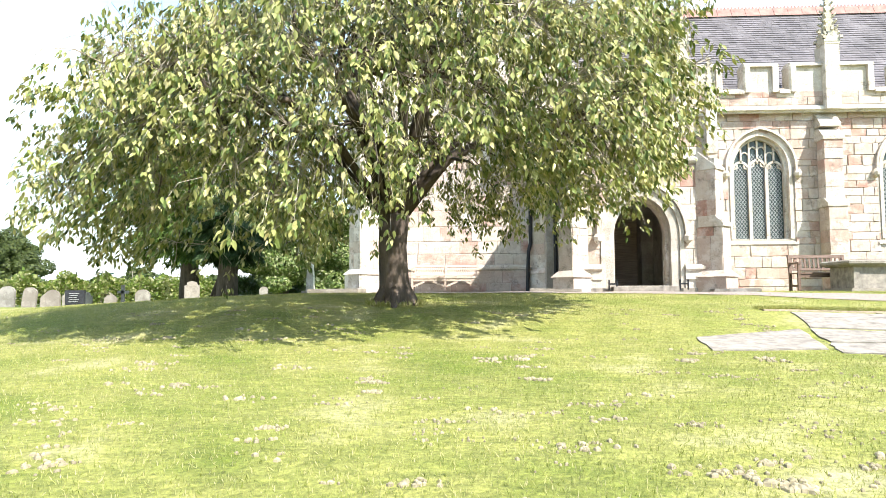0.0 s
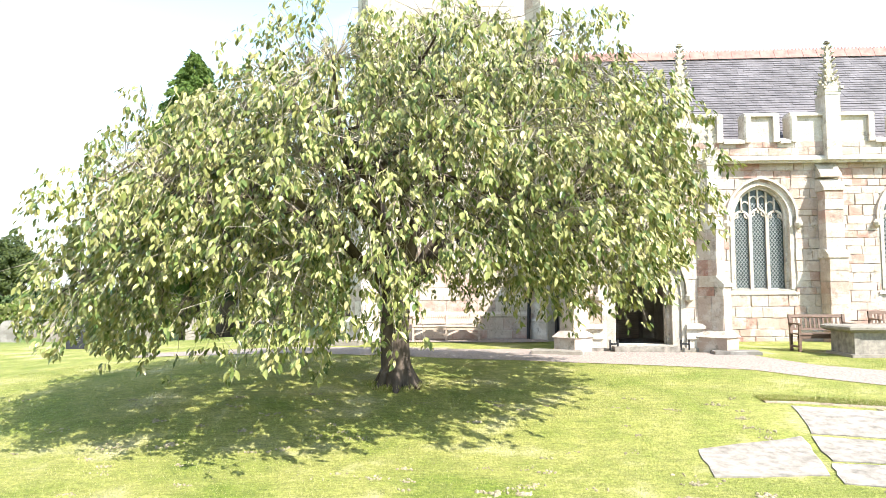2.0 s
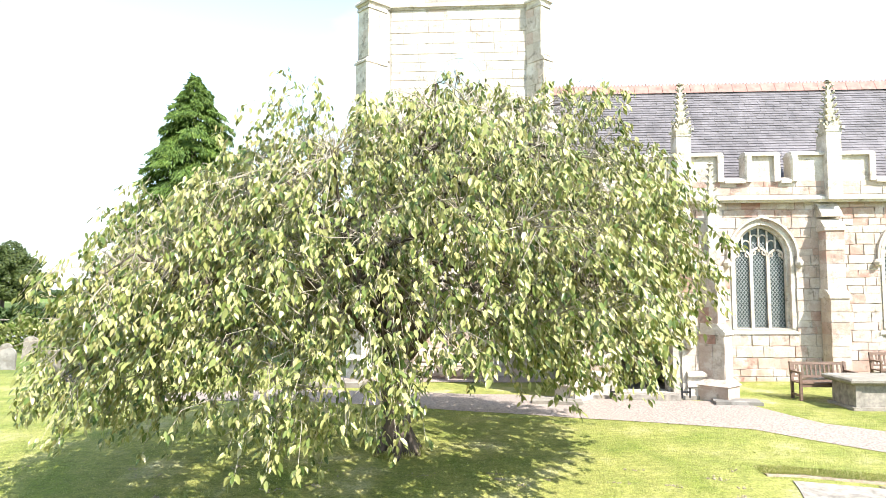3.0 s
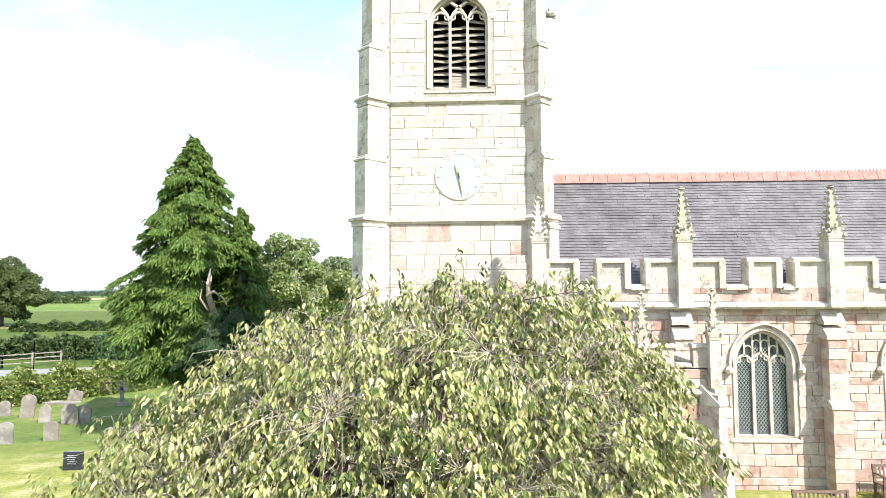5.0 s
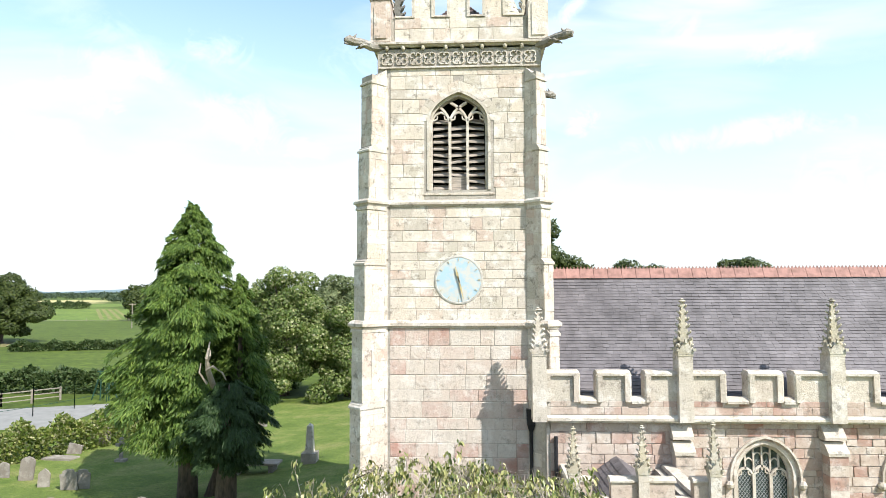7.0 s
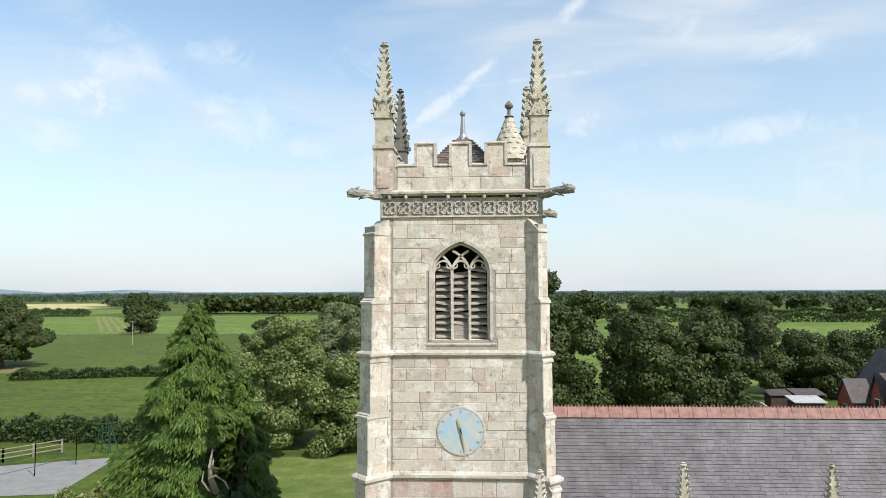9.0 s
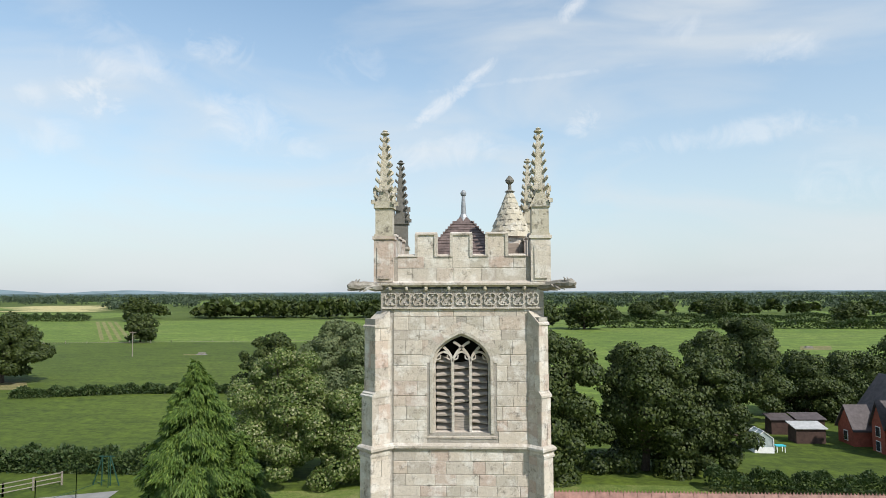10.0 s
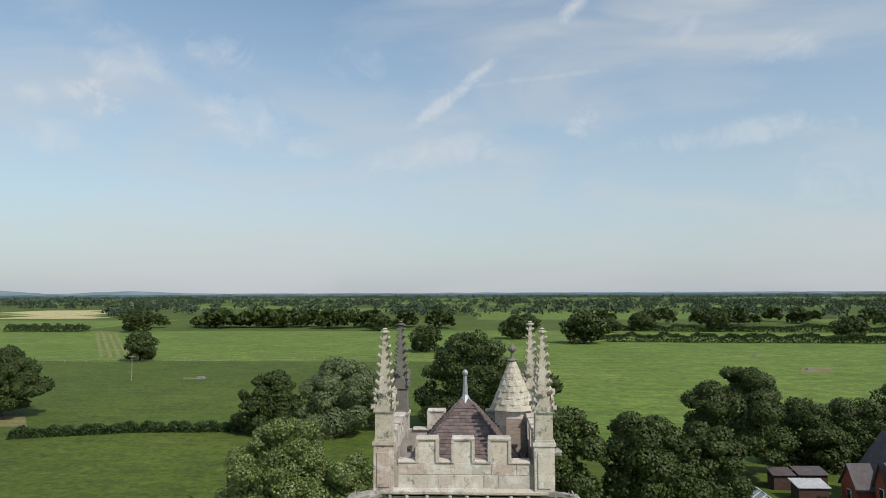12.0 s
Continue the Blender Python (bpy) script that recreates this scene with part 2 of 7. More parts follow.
def leafage(name, colours, through_light=0.35, rough=0.45):
    """Leaves: a tone each, glossy above, some light coming through."""
    m, n, l, b = material(name, rough)
    k = len(colours)
    c = ramp(n, l, chance(n, "island"), [(i / max(1, k - 1), x) for i, x in enumerate(colours)])
    c = blend(n, l, 1.0, c, ramp(n, l, blotch(n, l, 0.9, 3), [(0.3, (0.8, 0.82, 0.8)), (0.7, (1.2, 1.16, 1.1))]), "MULTIPLY")
    l.new(c, b.inputs["Base Color"])
    t = n.new("ShaderNodeBsdfTranslucent")
    l.new(blend(n, l, 1.0, c, (1.35, 1.4, 0.8), "MULTIPLY"), t.inputs["Color"])
    mx = n.new("ShaderNodeMixShader")
    mx.inputs["Fac"].default_value = through_light
    l.new(b.outputs["BSDF"], mx.inputs[1])
    l.new(t.outputs["BSDF"], mx.inputs[2])
    l.new(mx.outputs["Shader"], n["Material Output"].inputs["Surface"])
    return m


m_cherry = leafage("cherry_leaf", [(0.049, 0.081, 0.021), (0.139, 0.172, 0.048), (0.322, 0.310, 0.129), (0.183, 0.210, 0.067), (0.495, 0.429, 0.238)], 0.12, 0.28)
m_conifer = leafage("conifer_spray", [(0.037, 0.074, 0.010), (0.070, 0.124, 0.019), (0.126, 0.183, 0.032)], 0.15, 0.6)
m_yew = leafage("dark_conifer_spray", [(0.018, 0.042, 0.013), (0.027, 0.054, 0.015), (0.036, 0.066, 0.018)], 0.15, 0.6)
m_oak = leafage("oak_leaf", [(0.022, 0.035, 0.007), (0.038, 0.057, 0.011), (0.068, 0.086, 0.018)], 0.12, 0.6)
m_lime = leafage("pale_broadleaf", [(0.048, 0.083, 0.017), (0.076, 0.116, 0.024), (0.104, 0.147, 0.034), (0.133, 0.176, 0.046), (0.171, 0.203, 0.067), (0.343, 0.342, 0.202)], 0.25, 0.5)
m_willow = leafage("grey_green_leaf", [(0.09, 0.12, 0.05), (0.13, 0.16, 0.075), (0.17, 0.195, 0.09)], 0.25, 0.6)
# leaves of the far woods, with blue haze mixed into their colour
m_hazed_wood = leafage("hazed_distant_leaf", [(0.045, 0.07, 0.045), (0.055, 0.08, 0.05), (0.065, 0.09, 0.055)], 0.2, 0.8)
m_hedge = leafage("hedge_leaf", [(0.09, 0.14, 0.025), (0.13, 0.18, 0.035), (0.19, 0.21, 0.06), (0.34, 0.33, 0.2)], 0.25, 0.5)
m_hawthorn = leafage("field_hedge_leaf", [(0.035, 0.065, 0.02), (0.05, 0.08, 0.025), (0.065, 0.09, 0.03)], 0.2, 0.6)
m_grass = leafage("grass_blade", [(0.161, 0.195, 0.036), (0.241, 0.255, 0.073), (0.321, 0.320, 0.118), (0.428, 0.380, 0.224)], 0.25, 0.6)


def turf(name, a, b_, c, scale, fine=30.0, rough_from=None):
    m, n, l, b = material(name, 0.95)
    base = ramp(n, l, blotch(n, l, scale, 6, 0.6), [(0.3, a), (0.55, b_), (0.78, c)])
    if rough_from is not None:
        # unmown grass north of the church, greener and patchier
        sep = n.new("ShaderNodeSeparateXYZ")
        l.new(n.new("ShaderNodeNewGeometry").outputs["Position"], sep.inputs["Vector"])
        span = n.new("ShaderNodeMapRange")
        span.inputs["From Min"].default_value, span.inputs["From Max"].default_value = rough_from, rough_from + 5
        l.new(sep.outputs["Y"], span.inputs["Value"])
        wild = ramp(n, l, blotch(n, l, 0.45, 7, 0.68), [(0.32, (0.075, 0.12, 0.02)), (0.5, (0.12, 0.165, 0.035)), (0.72, (0.22, 0.22, 0.085))])
        base = blend(n, l, span.outputs["Result"], base, wild)
    tuft = blotch(n, l, fine * 0.28, 4, 0.7, (0.6, 1.5, 1))
    base = blend(n, l, 1.0, base, ramp(n, l, tuft, [(0.34, (0.72, 0.74, 0.7)), (0.66, (1.2, 1.18, 1.15))]), "MULTIPLY")
    f = blotch(n, l, fine, 5, 0.7)
    base = blend(n, l, 1.0, base, ramp(n, l, f, [(0.32, (0.55, 0.58, 0.5)), (0.68, (1.35, 1.3, 1.25))]), "MULTIPLY")
    l.new(base, b.inputs["Base Color"])
    bump(n, l, b, f, 0.8, 0.04)
    return m


m_lawn = turf("mown_lawn", (0.13, 0.172, 0.024), (0.25, 0.252, 0.075), (0.46, 0.42, 0.27), 0.8, 26.0, rough_from=22.0)
m_field = turf("pasture", (0.050, 0.078, 0.007), (0.070, 0.103, 0.010), (0.096, 0.128, 0.018), 0.025, 1.1)
m_field_pale = turf("grazed_pasture", (0.095, 0.15, 0.022), (0.12, 0.175, 0.028), (0.16, 0.20, 0.05), 0.03, 0.6)
m_dry = turf("dry_grass", (0.15, 0.16, 0.05), (0.20, 0.19, 0.075), (0.26, 0.23, 0.11), 0.12, 0.9)
m_stubble = turf("stubble_field", (0.42, 0.36, 0.18), (0.46, 0.40, 0.21), (0.50, 0.43, 0.24), 0.02, 0.4)
m_bare = turf("worn_earth", (0.15, 0.145, 0.055), (0.19, 0.17, 0.075), (0.25, 0.21, 0.11), 0.3, 2.0)

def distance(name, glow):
    """Far land, the haze of miles of bright air painted on as glow."""
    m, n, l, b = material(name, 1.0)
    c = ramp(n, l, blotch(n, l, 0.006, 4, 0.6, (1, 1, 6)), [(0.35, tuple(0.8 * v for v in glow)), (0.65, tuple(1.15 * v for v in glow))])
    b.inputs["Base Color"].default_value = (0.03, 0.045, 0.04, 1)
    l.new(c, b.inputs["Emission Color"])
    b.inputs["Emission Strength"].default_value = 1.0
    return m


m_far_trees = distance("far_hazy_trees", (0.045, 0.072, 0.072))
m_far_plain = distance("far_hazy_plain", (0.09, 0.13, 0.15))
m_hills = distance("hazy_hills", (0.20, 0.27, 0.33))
m_pane = plain("window_pane", (0.03, 0.035, 0.04), 0.1, 2.0, 0.3, relief=0.02)
m_roof_dark = plain("dark_house_slate", (0.09, 0.075, 0.075), 0.7, 2.0, 0.3)
m_shed = plain("brown_shed_boards", (0.065, 0.038, 0.03), 0.85, 2.0, 0.3)
m_tomb_black = plain("polished_black_granite", (0.03, 0.03, 0.035), 0.25, 9.0, 0.3, relief=0.02)
m_glazing = plain("greenhouse_glass", (0.34, 0.38, 0.37), 0.15, 2.0, 0.3, relief=0.02)
m_sheet = plain("grey_sheet_roof", (0.40, 0.40, 0.39), 0.6, 2.0, 0.2)


# ---- building tools ----
class Geo:
    """Collects faces for one mesh."""

    def __init__(self):
        self.v, self.f = [], []

    def add(self, verts, faces):
        k = len(self.v)
        self.v.extend(tuple(p) for p in verts)
        self.f.extend([tuple(i + k for i in q) for q in faces])
        return self

    def box(self, x0, x1, y0, y1, z0, z1, m=None):
        p = [Vector((x, y, z)) for z in (z0, z1) for x, y in ((x0, y0), (x1, y0), (x1, y1), (x0, y1))]
        if m is not None:
            p = [m @ q for q in p]
        return self.add(p, [(3, 2, 1, 0), (4, 5, 6, 7), (0, 1, 5, 4), (1, 2, 6, 5), (2, 3, 7, 6), (3, 0, 4, 7)])

    def loft(self, rings, close=True):
        """Closed rings of equal length, skinned one to the next and capped."""
        n = len(rings[0])
        faces = [(i * n + j, i * n + (j + 1) % n, (i + 1) * n + (j + 1) % n, (i + 1) * n + j) for i in range(len(rings) - 1) for j in range(n)]
        if close:
            faces += [tuple(reversed(range(n))), tuple((len(rings) - 1) * n + j for j in range(n))]
        return self.add([p for r in rings for p in r], faces)

    def prism(self, poly, y0, y1, m=None):
        """A polygon of (x, z), counter-clockwise from the front, from y0 (front) to y1."""
        a, b = [Vector((x, y0, z)) for x, z in poly], [Vector((x, y1, z)) for x, z in poly]
        if m is not None:
            a, b = [m @ p for p in a], [m @ p for p in b]
        return self.loft([b, a])

    def strip(self, inner, outer, y0, y1):
        """A band between two open lines of (x, z), from y0 to y1."""
        return self.loft([[(a[0], y0, a[1]), (b[0], y0, b[1]), (b[0], y1, b[1]), (a[0], y1, a[1])] for a, b in zip(inner, outer)])

    def bar(self, pts, w, y0, y1):
        """A bar of width w along a line of (x, z)."""
        rings = []
        for i, (x, z) in enumerate(pts):
            (xa, za), (xb, zb) = pts[max(i - 1, 0)], pts[min(i + 1, len(pts) - 1)]
            d = math.hypot(xb - xa, zb - za) or 1e-6
            nx, nz = -(zb - za) / d * w / 2, (xb - xa) / d * w / 2
            rings.append([(x - nx, y0, z - nz), (x + nx, y0, z + nz), (x + nx, y1, z + nz), (x - nx, y1, z - nz)])
        return self.loft(rings)

    def round(self, cx, cy, profile, n=8, turn=0.0, m=None):
        """A turned shape: profile of (radius, z)."""
        rings = [[Vector((cx + r * math.cos(turn + 2 * math.pi * i / n), cy + r * math.sin(turn + 2 * math.pi * i / n), z)) for i in range(n)] for r, z in profile]
        if m is not None:
            rings = [[m @ p for p in r] for r in rings]
        return self.loft(rings)

    def tube(self, pts, radii, n=6):
        rings = []
        for i, p in enumerate(pts):
            d = (Vector(pts[min(i + 1, len(pts) - 1)]) - Vector(pts[max(i - 1, 0)])).normalized()
            a = d.orthogonal().normalized()
            b = d.cross(a)
            rings.append([Vector(p) + radii[i] * (a * math.cos(2 * math.pi * k / n) + b * math.sin(2 * math.pi * k / n)) for k in range(n)])
        return self.loft(rings)

    def mesh(self, name, mat, smooth=False):
        me = bpy.data.meshes.new(name)
        me.from_pydata(self.v, [], self.f)
        me.materials.append(mat)
        me.validate()
        if smooth:
            me.polygons.foreach_set("use_smooth", [True] * len(me.polygons))
        me.update()
        b = bmesh.new()
        b.from_mesh(me)
        bmesh.ops.recalc_face_normals(b, faces=b.faces)
        b.to_mesh(me)
        b.free()
        return me


class Cards(Geo):
    """Loose leaves and blades: no closed sides to turn outward."""

    def mesh(self, name, mat, smooth=False):
        me = bpy.data.meshes.new(name)
        me.from_pydata(self.v, [], self.f)
        me.materials.append(mat)
        me.update()
        return me


class Pieces:
    """Stands in for a Geo: every box becomes a part of its own."""

    def __init__(self, name, mat):
        self.name, self.mat, self.made = name, mat, []

    def box(self, *a):
        self.made.append(Geo().box(*a))

    def add(self, v, f):
        self.made.append(Geo().add(v, f))

    def loft(self, rings):
        self.made.append(Geo().loft(rings))

    def tube(self, *a):
        self.made.append(Geo().tube(*a))

    def put(self, parent):
        for g in self.made:
            part(self.name, g, self.mat, parent)


def thing(name, at, label, category, group="", kind=""):
    e = new(name)
    e.location = at
    e.empty_display_size = 0.2
    return tagged(e, label, category, group, kind)


def part(name, geo, mat, parent, label="", smooth=False):
    ob = new(name, geo.mesh(name, mat, smooth))
    ob.parent = parent
    if parent.type == "EMPTY":
        ob.matrix_parent_inverse = Matrix.Translation(-parent.location)
    return tagged(ob, label)


def single(name, geo, mat, label, category, group="", kind="", smooth=False):
    return tagged(new(name, geo.mesh(name, mat, smooth)), label, category, group, kind)


def arch(a, r, n=9):
    """Half outline of a pointed arch of half width a and rise r, from the left springing over the apex to the right, about (0, 0)."""
    h = 1.15 if r > 1.08 * a else 1.75
    rad = (1 + h * h) / 2
    top = math.acos((rad - 1) / rad)
    left = [((rad - 1) - rad * math.cos(top * i / n), rad * math.sin(top * i / n) / h) for i in range(n + 1)]
    return [(a * x, r * z) for x, z in left] + [(-a * x, r * z) for x, z in reversed(left[:-1])]


def opening(cx, a, sill, spring, rise, n=9):
    """Jamb, arch, jamb as one line of (x, z)."""
    return [(cx - a, sill)] + [(cx + x, spring + z) for x, z in arch(a, rise, n)] + [(cx + a, sill)]


def wall_pierced(g, x0, x1, y0, y1, z0, z1, cx, a, sill, spring, rise):
    """A wall with one arched opening that goes right through."""
    line = [(cx + x, spring + z) for x, z in arch(a, rise)]
    mid_ = len(line) // 2
    g.prism([(x0, z0), (cx, z0), (cx, sill), (cx - a, sill)] + line[: mid_ + 1] + [(cx, z1), (x0, z1)], y0, y1)
    g.prism([(x1, z0), (x1, z1), (cx, z1)] + line[mid_:] + [(cx + a, sill), (cx, sill), (cx, z0)], y0, y1)


rng = random.Random(7)
BLOCK = []
for k in range(4):
    jig = lambda s: rng.uniform(-s, s)
    c = 0.014
    g = Geo()
    back = [(0, 0, 0), (1, 0, 0), (1, 0, 1), (0, 0, 1)]
    mid = [(0, -0.5, 0), (1, -0.5, 0), (1, -0.5, 1), (0, -0.5, 1)]
    face = [(c + jig(0.012), -1 + jig(0.12), 0.03 + jig(0.012)), (1 - c + jig(0.012), -1 + jig(0.12), 0.03 + jig(0.012)), (1 - c + jig(0.012), -1 + jig(0.12), 0.97 + jig(0.012)), (c + jig(0.012), -1 + jig(0.12), 0.97 + jig(0.012))]
    g.add(back + mid + face, [(0, 1, 5, 4), (1, 2, 6, 5), (2, 3, 7, 6), (3, 0, 4, 7), (4, 5, 9, 8), (5, 6, 10, 9), (6, 7, 11, 10), (7, 4, 8, 11), (8, 9, 10, 11)])
    BLOCK.append(g)


def courses(u0, u1, z0, z1, high, wide, seed, hole=None):
    """Blocks of a coursed wall as (u, z, width, height), cut back at an opening."""
    r = random.Random(seed)
    out = []
    z = z0
    while z < z1 - 0.02:
        h = min(r.uniform(*high), z1 - z)
        if z1 - z - h < high[0] * 0.5:
            h = z1 - z
        u = u0
        while u < u1 - 0.02:
            w = min(r.uniform(*wide), u1 - u)
            if u1 - u - w < wide[0] * 0.6:
                w = u1 - u
            spans = [(u, u + w)]
            if hole:
                gap = hole(z, z + h)
                if gap:
                    spans = [(max(u, a), min(u + w, b)) for a, b in ((u0, gap[0]), (gap[1], u1))]
            for a, b in spans:
                if b - a > 0.06:
                    out.append((a, z, b - a, h))
            u += w
        z += h
    return out


def arch_hole(cx, a, sill, spring, rise):
    def hole(z0, z1):
        if z1 <= sill or z0 >= spring + rise:
            return None
        zz = max(z0, spring)
        half = a if z0 <= spring else max([abs(x) for x, z in arch(a, rise, 24) if z >= zz - spring] or [0])
        return (cx - half, cx + half)
    return hole


def lay(blocks, m, depth, mat, mat_joined, parent, limit=300, name="stone", joint=0.013, rough=0.0):
    """Lay blocks on a wall face: m takes (u, 0, z) to the world, -y outward. Up to limit are stones of their own."""
    r = random.Random(len(blocks))
    shapes = BLOCK
    if rough:
        shapes = []
        for g in BLOCK * 2:
            q = Geo()
            q.v = [(x + r.uniform(-rough, rough) * (1 if x else 0.5), y * (1.4 if i > 7 else 1) + (r.uniform(-0.5, 0.2) if i > 7 else 0), zz + r.uniform(-rough, rough)) for i, (x, y, zz) in enumerate(g.v)]
            q.f = g.f
            shapes.append(q)
    meshes = [g.mesh(name, mat) for g in shapes]
    rest = Geo()
    for i, (u, z, w, h) in enumerate(blocks):
        t = m @ Matrix.Translation((u + joint / 2, 0, z + joint / 2)) @ Matrix.Diagonal((w - joint, depth * r.uniform(0.75, 1.25), h - joint, 1))
        k = r.randrange(len(shapes))
        if i < limit:
            ob = new(name, meshes[k])
            ob.parent = parent
            if parent.type == "EMPTY":
                ob.matrix_parent_inverse = Matrix.Translation(-parent.location)
            ob.matrix_basis = t
        else:
            rest.add([t @ Vector(p) for p in shapes[k].v], shapes[k].f)
    if rest.v:
        tagged(part("stonework", rest, mat_joined, parent), kind="stuff")


def slates(g, u0, u1, length, m, row=0.2, wide=0.26, seed=3, trim=None):
    """Overlapping slates on a slope: m takes (u, v up the slope, out) to the world."""
    r = random.Random(seed)
    n = int(length / row)
    for i in range(n):
        v = i * row
        lo, hi = trim(v) if trim else (u0, u1)
        u = lo - (wide / 2 if i % 2 else 0) + r.uniform(-0.01, 0.01)
        while u < hi:
            w = wide * r.uniform(0.85, 1.15)
            a, b = max(u, lo), min(u + w, hi)
            if b - a > 0.03:
                t, dv = 0.012 + r.uniform(0, 0.007), r.uniform(-0.008, 0.008)
                q = [(a + 0.003, v + dv, 0.022), (b - 0.003, v + dv, 0.022), (b - 0.003, v + row * 1.5, 0.004), (a + 0.003, v + row * 1.5, 0.004)]
                g.add([m @ Vector(p) for p in q] + [m @ Vector((p[0], p[1], p[2] + (t if p[1] < v + row else 0.008))) for p in q],
                      [(0, 1, 5, 4), (1, 2, 6, 5), (3, 0, 4, 7), (4, 5, 6, 7)])
            u += w


def pinnacle(parent, x, y, z0, z_shaft, z_top, half, mat, turn=0.0, rows=6, collar=True):
    """Square shaft, gabled collar, crocketed spirelet and finial."""
    m = Matrix.Translation((x, y, 0)) @ Matrix.Rotation(turn, 4, "Z")
    g = Geo()
    g.box(-half, half, -half, half, z0, z_shaft, m)
    g.box(-half * 1.12, half * 1.12, -half * 1.12, half * 1.12, z0 + (z_shaft - z0) * 0.02, z0 + (z_shaft - z0) * 0.02 + 0.07, m)
    p = part("pinnacle", g, mat, parent)
    s = Geo()
    h = half
    hs = z_top - z_shaft
    s.box(-h * 1.18, h * 1.18, -h * 1.18, h * 1.18, z_shaft, z_shaft + 0.05, m)
    for k in range(4):
        mk = m @ Matrix.Rotation(k * math.pi / 2, 4, "Z")
        out = [(-h * 1.15, z_shaft + 0.05), (h * 1.15, z_shaft + 0.05), (h * 0.5, z_shaft + hs * 0.16), (0, z_shaft + hs * 0.24), (-h * 0.5, z_shaft + hs * 0.16)]
        s.prism(out, -h * 1.18, -h * 0.9, mk)
        s.box(-h * 0.16, h * 0.16, -h * 1.42, -h * 1.0, z_shaft + hs * 0.2, z_shaft + hs * 0.27, mk)
        for e in (-1, 1):
            s.box(e * h * 1.2 - h * 0.2, e * h * 1.2 + h * 0.2, -h * 1.45, -h * 1.05, z_shaft + hs * 0.05, z_shaft + hs * 0.1, mk)
    s.round(0, 0, [(h * 1.15, z_shaft + 0.04), (h * 0.95, z_shaft + hs * 0.2), (h * 0.26, z_top - hs * 0.07), (h * 0.22, z_top - hs * 0.06)], 4, math.pi / 4, m)
    part("spirelet", s, mat, p)
    c = Pieces("crocket", mat)
    r = random.Random(int(x * 100))
    for i in range(rows):
        f = 0.12 + 0.78 * i / rows
        z = z_shaft + hs * (0.1 + 0.84 * (i + 0.3) / rows)
        rad = h * (1.13 - 0.92 * (z - z_shaft) / hs)
        size = h * (0.40 - 0.17 * f)
        for k in range(4):
            a = math.pi / 4 + k * math.pi / 2
            q = m @ Vector((math.cos(a) * (rad + size * 0.5), math.sin(a) * (rad + size * 0.5), z))
            w = m @ Vector((math.cos(a) * (rad + size * 1.3), math.sin(a) * (rad + size * 1.3), z + size * 0.7))
            e = m @ Vector((math.cos(a) * rad * 0.7, math.sin(a) * rad * 0.7, z - size * 0.9))
            c.tube([e, q, w, w + Vector((0, 0, size * 0.6))], [size * 0.35, size * 0.62, size * 0.6 * r.uniform(0.7, 1.1), size * 0.2], 5)
    c.put(p)
    f = Geo()
    f.round(0, 0, [(h * 0.2, z_top - hs * 0.075), (h * 0.56, z_top - hs * 0.055), (h * 0.52, z_top - hs * 0.04), (h * 0.2, z_top - hs * 0.03), (h * 0.34, z_top - hs * 0.015), (h * 0.1, z_top)], 8, 0, m)
    part("finial", f, mat, p)
    return p


def string_course(g, line, z, high, out):
    """A moulded course with a weathered top, along a line of (x, y) with its outward side to the right of travel."""
    pts = [Vector((x, y, 0)) for x, y in line]
    offs = []
    for i, p in enumerate(pts):
        d1 = (p - pts[i - 1]).normalized() if i else (pts[1] - p).normalized()
        d2 = (pts[i + 1] - p).normalized() if i < len(pts) - 1 else d1
        n1, n2 = Vector((d1.y, -d1.x, 0)), Vector((d2.y, -d2.x, 0))
        n = (n1 + n2).normalized()
        offs.append(n / max(0.35, n.dot(n1)))
    prof = [(-0.03, 0.0), (out * 0.35, 0.0), (out * 0.55, high * 0.22), (out, high * 0.3), (out, high * 0.62), (out * 0.25, high * 0.95), (-0.03, high)]
    rings = [[p + o * a + Vector((0, 0, z + b)) for a, b in prof] for p, o in zip(pts, offs)]
    g.loft(rings)


# ---- church tower ----
TX0, TX1, TY0, TY1 = -3.08, 2.10, 20.0, 25.2
TCX = -0.51
church_tower = thing("church_tower", (TCX, 22.5, 0), "square sandstone church tower with battlements and corner pinnacles", "church tower")
BW = dict(cx=-0.51, a=0.93, sill=11.90, spring=14.08, rise=0.93)
CORE = 0.013
g = Geo()
wall_pierced(g, TX0 + CORE, TX1 - CORE, TY0 + CORE, TY0 + 0.75, -0.6, 16.4, **BW)
tower_wall = part("wall", g, m_core, church_tower)
for box in ((TX0 + CORE, TX0 + 0.75, TY0 + 0.75, TY1 - CORE), (TX1 - 0.75, TX1 - CORE, TY0 + 0.75, TY1 - CORE), (TX0 + 0.75, TX1 - 0.75, TY1 - 0.75, TY1 - CORE)):
    part("wall", Geo().box(*box, -0.6, 16.4), m_buff, church_tower)
g = Geo().box(TX0 + 0.2, TX1 - 0.2, TY0 + 0.2, TY1 - 0.2, 16.35, 16.6)
part("roof_deck", g, m_lead, church_tower, "grey lead roof deck")
# added black sheet: the darkness behind the louvres is put into its colour
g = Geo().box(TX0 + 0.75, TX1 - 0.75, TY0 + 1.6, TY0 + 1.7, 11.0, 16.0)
part("belfry_backing", g, m_dark, church_tower, "near-black sheet standing in for the unlit belfry interior")

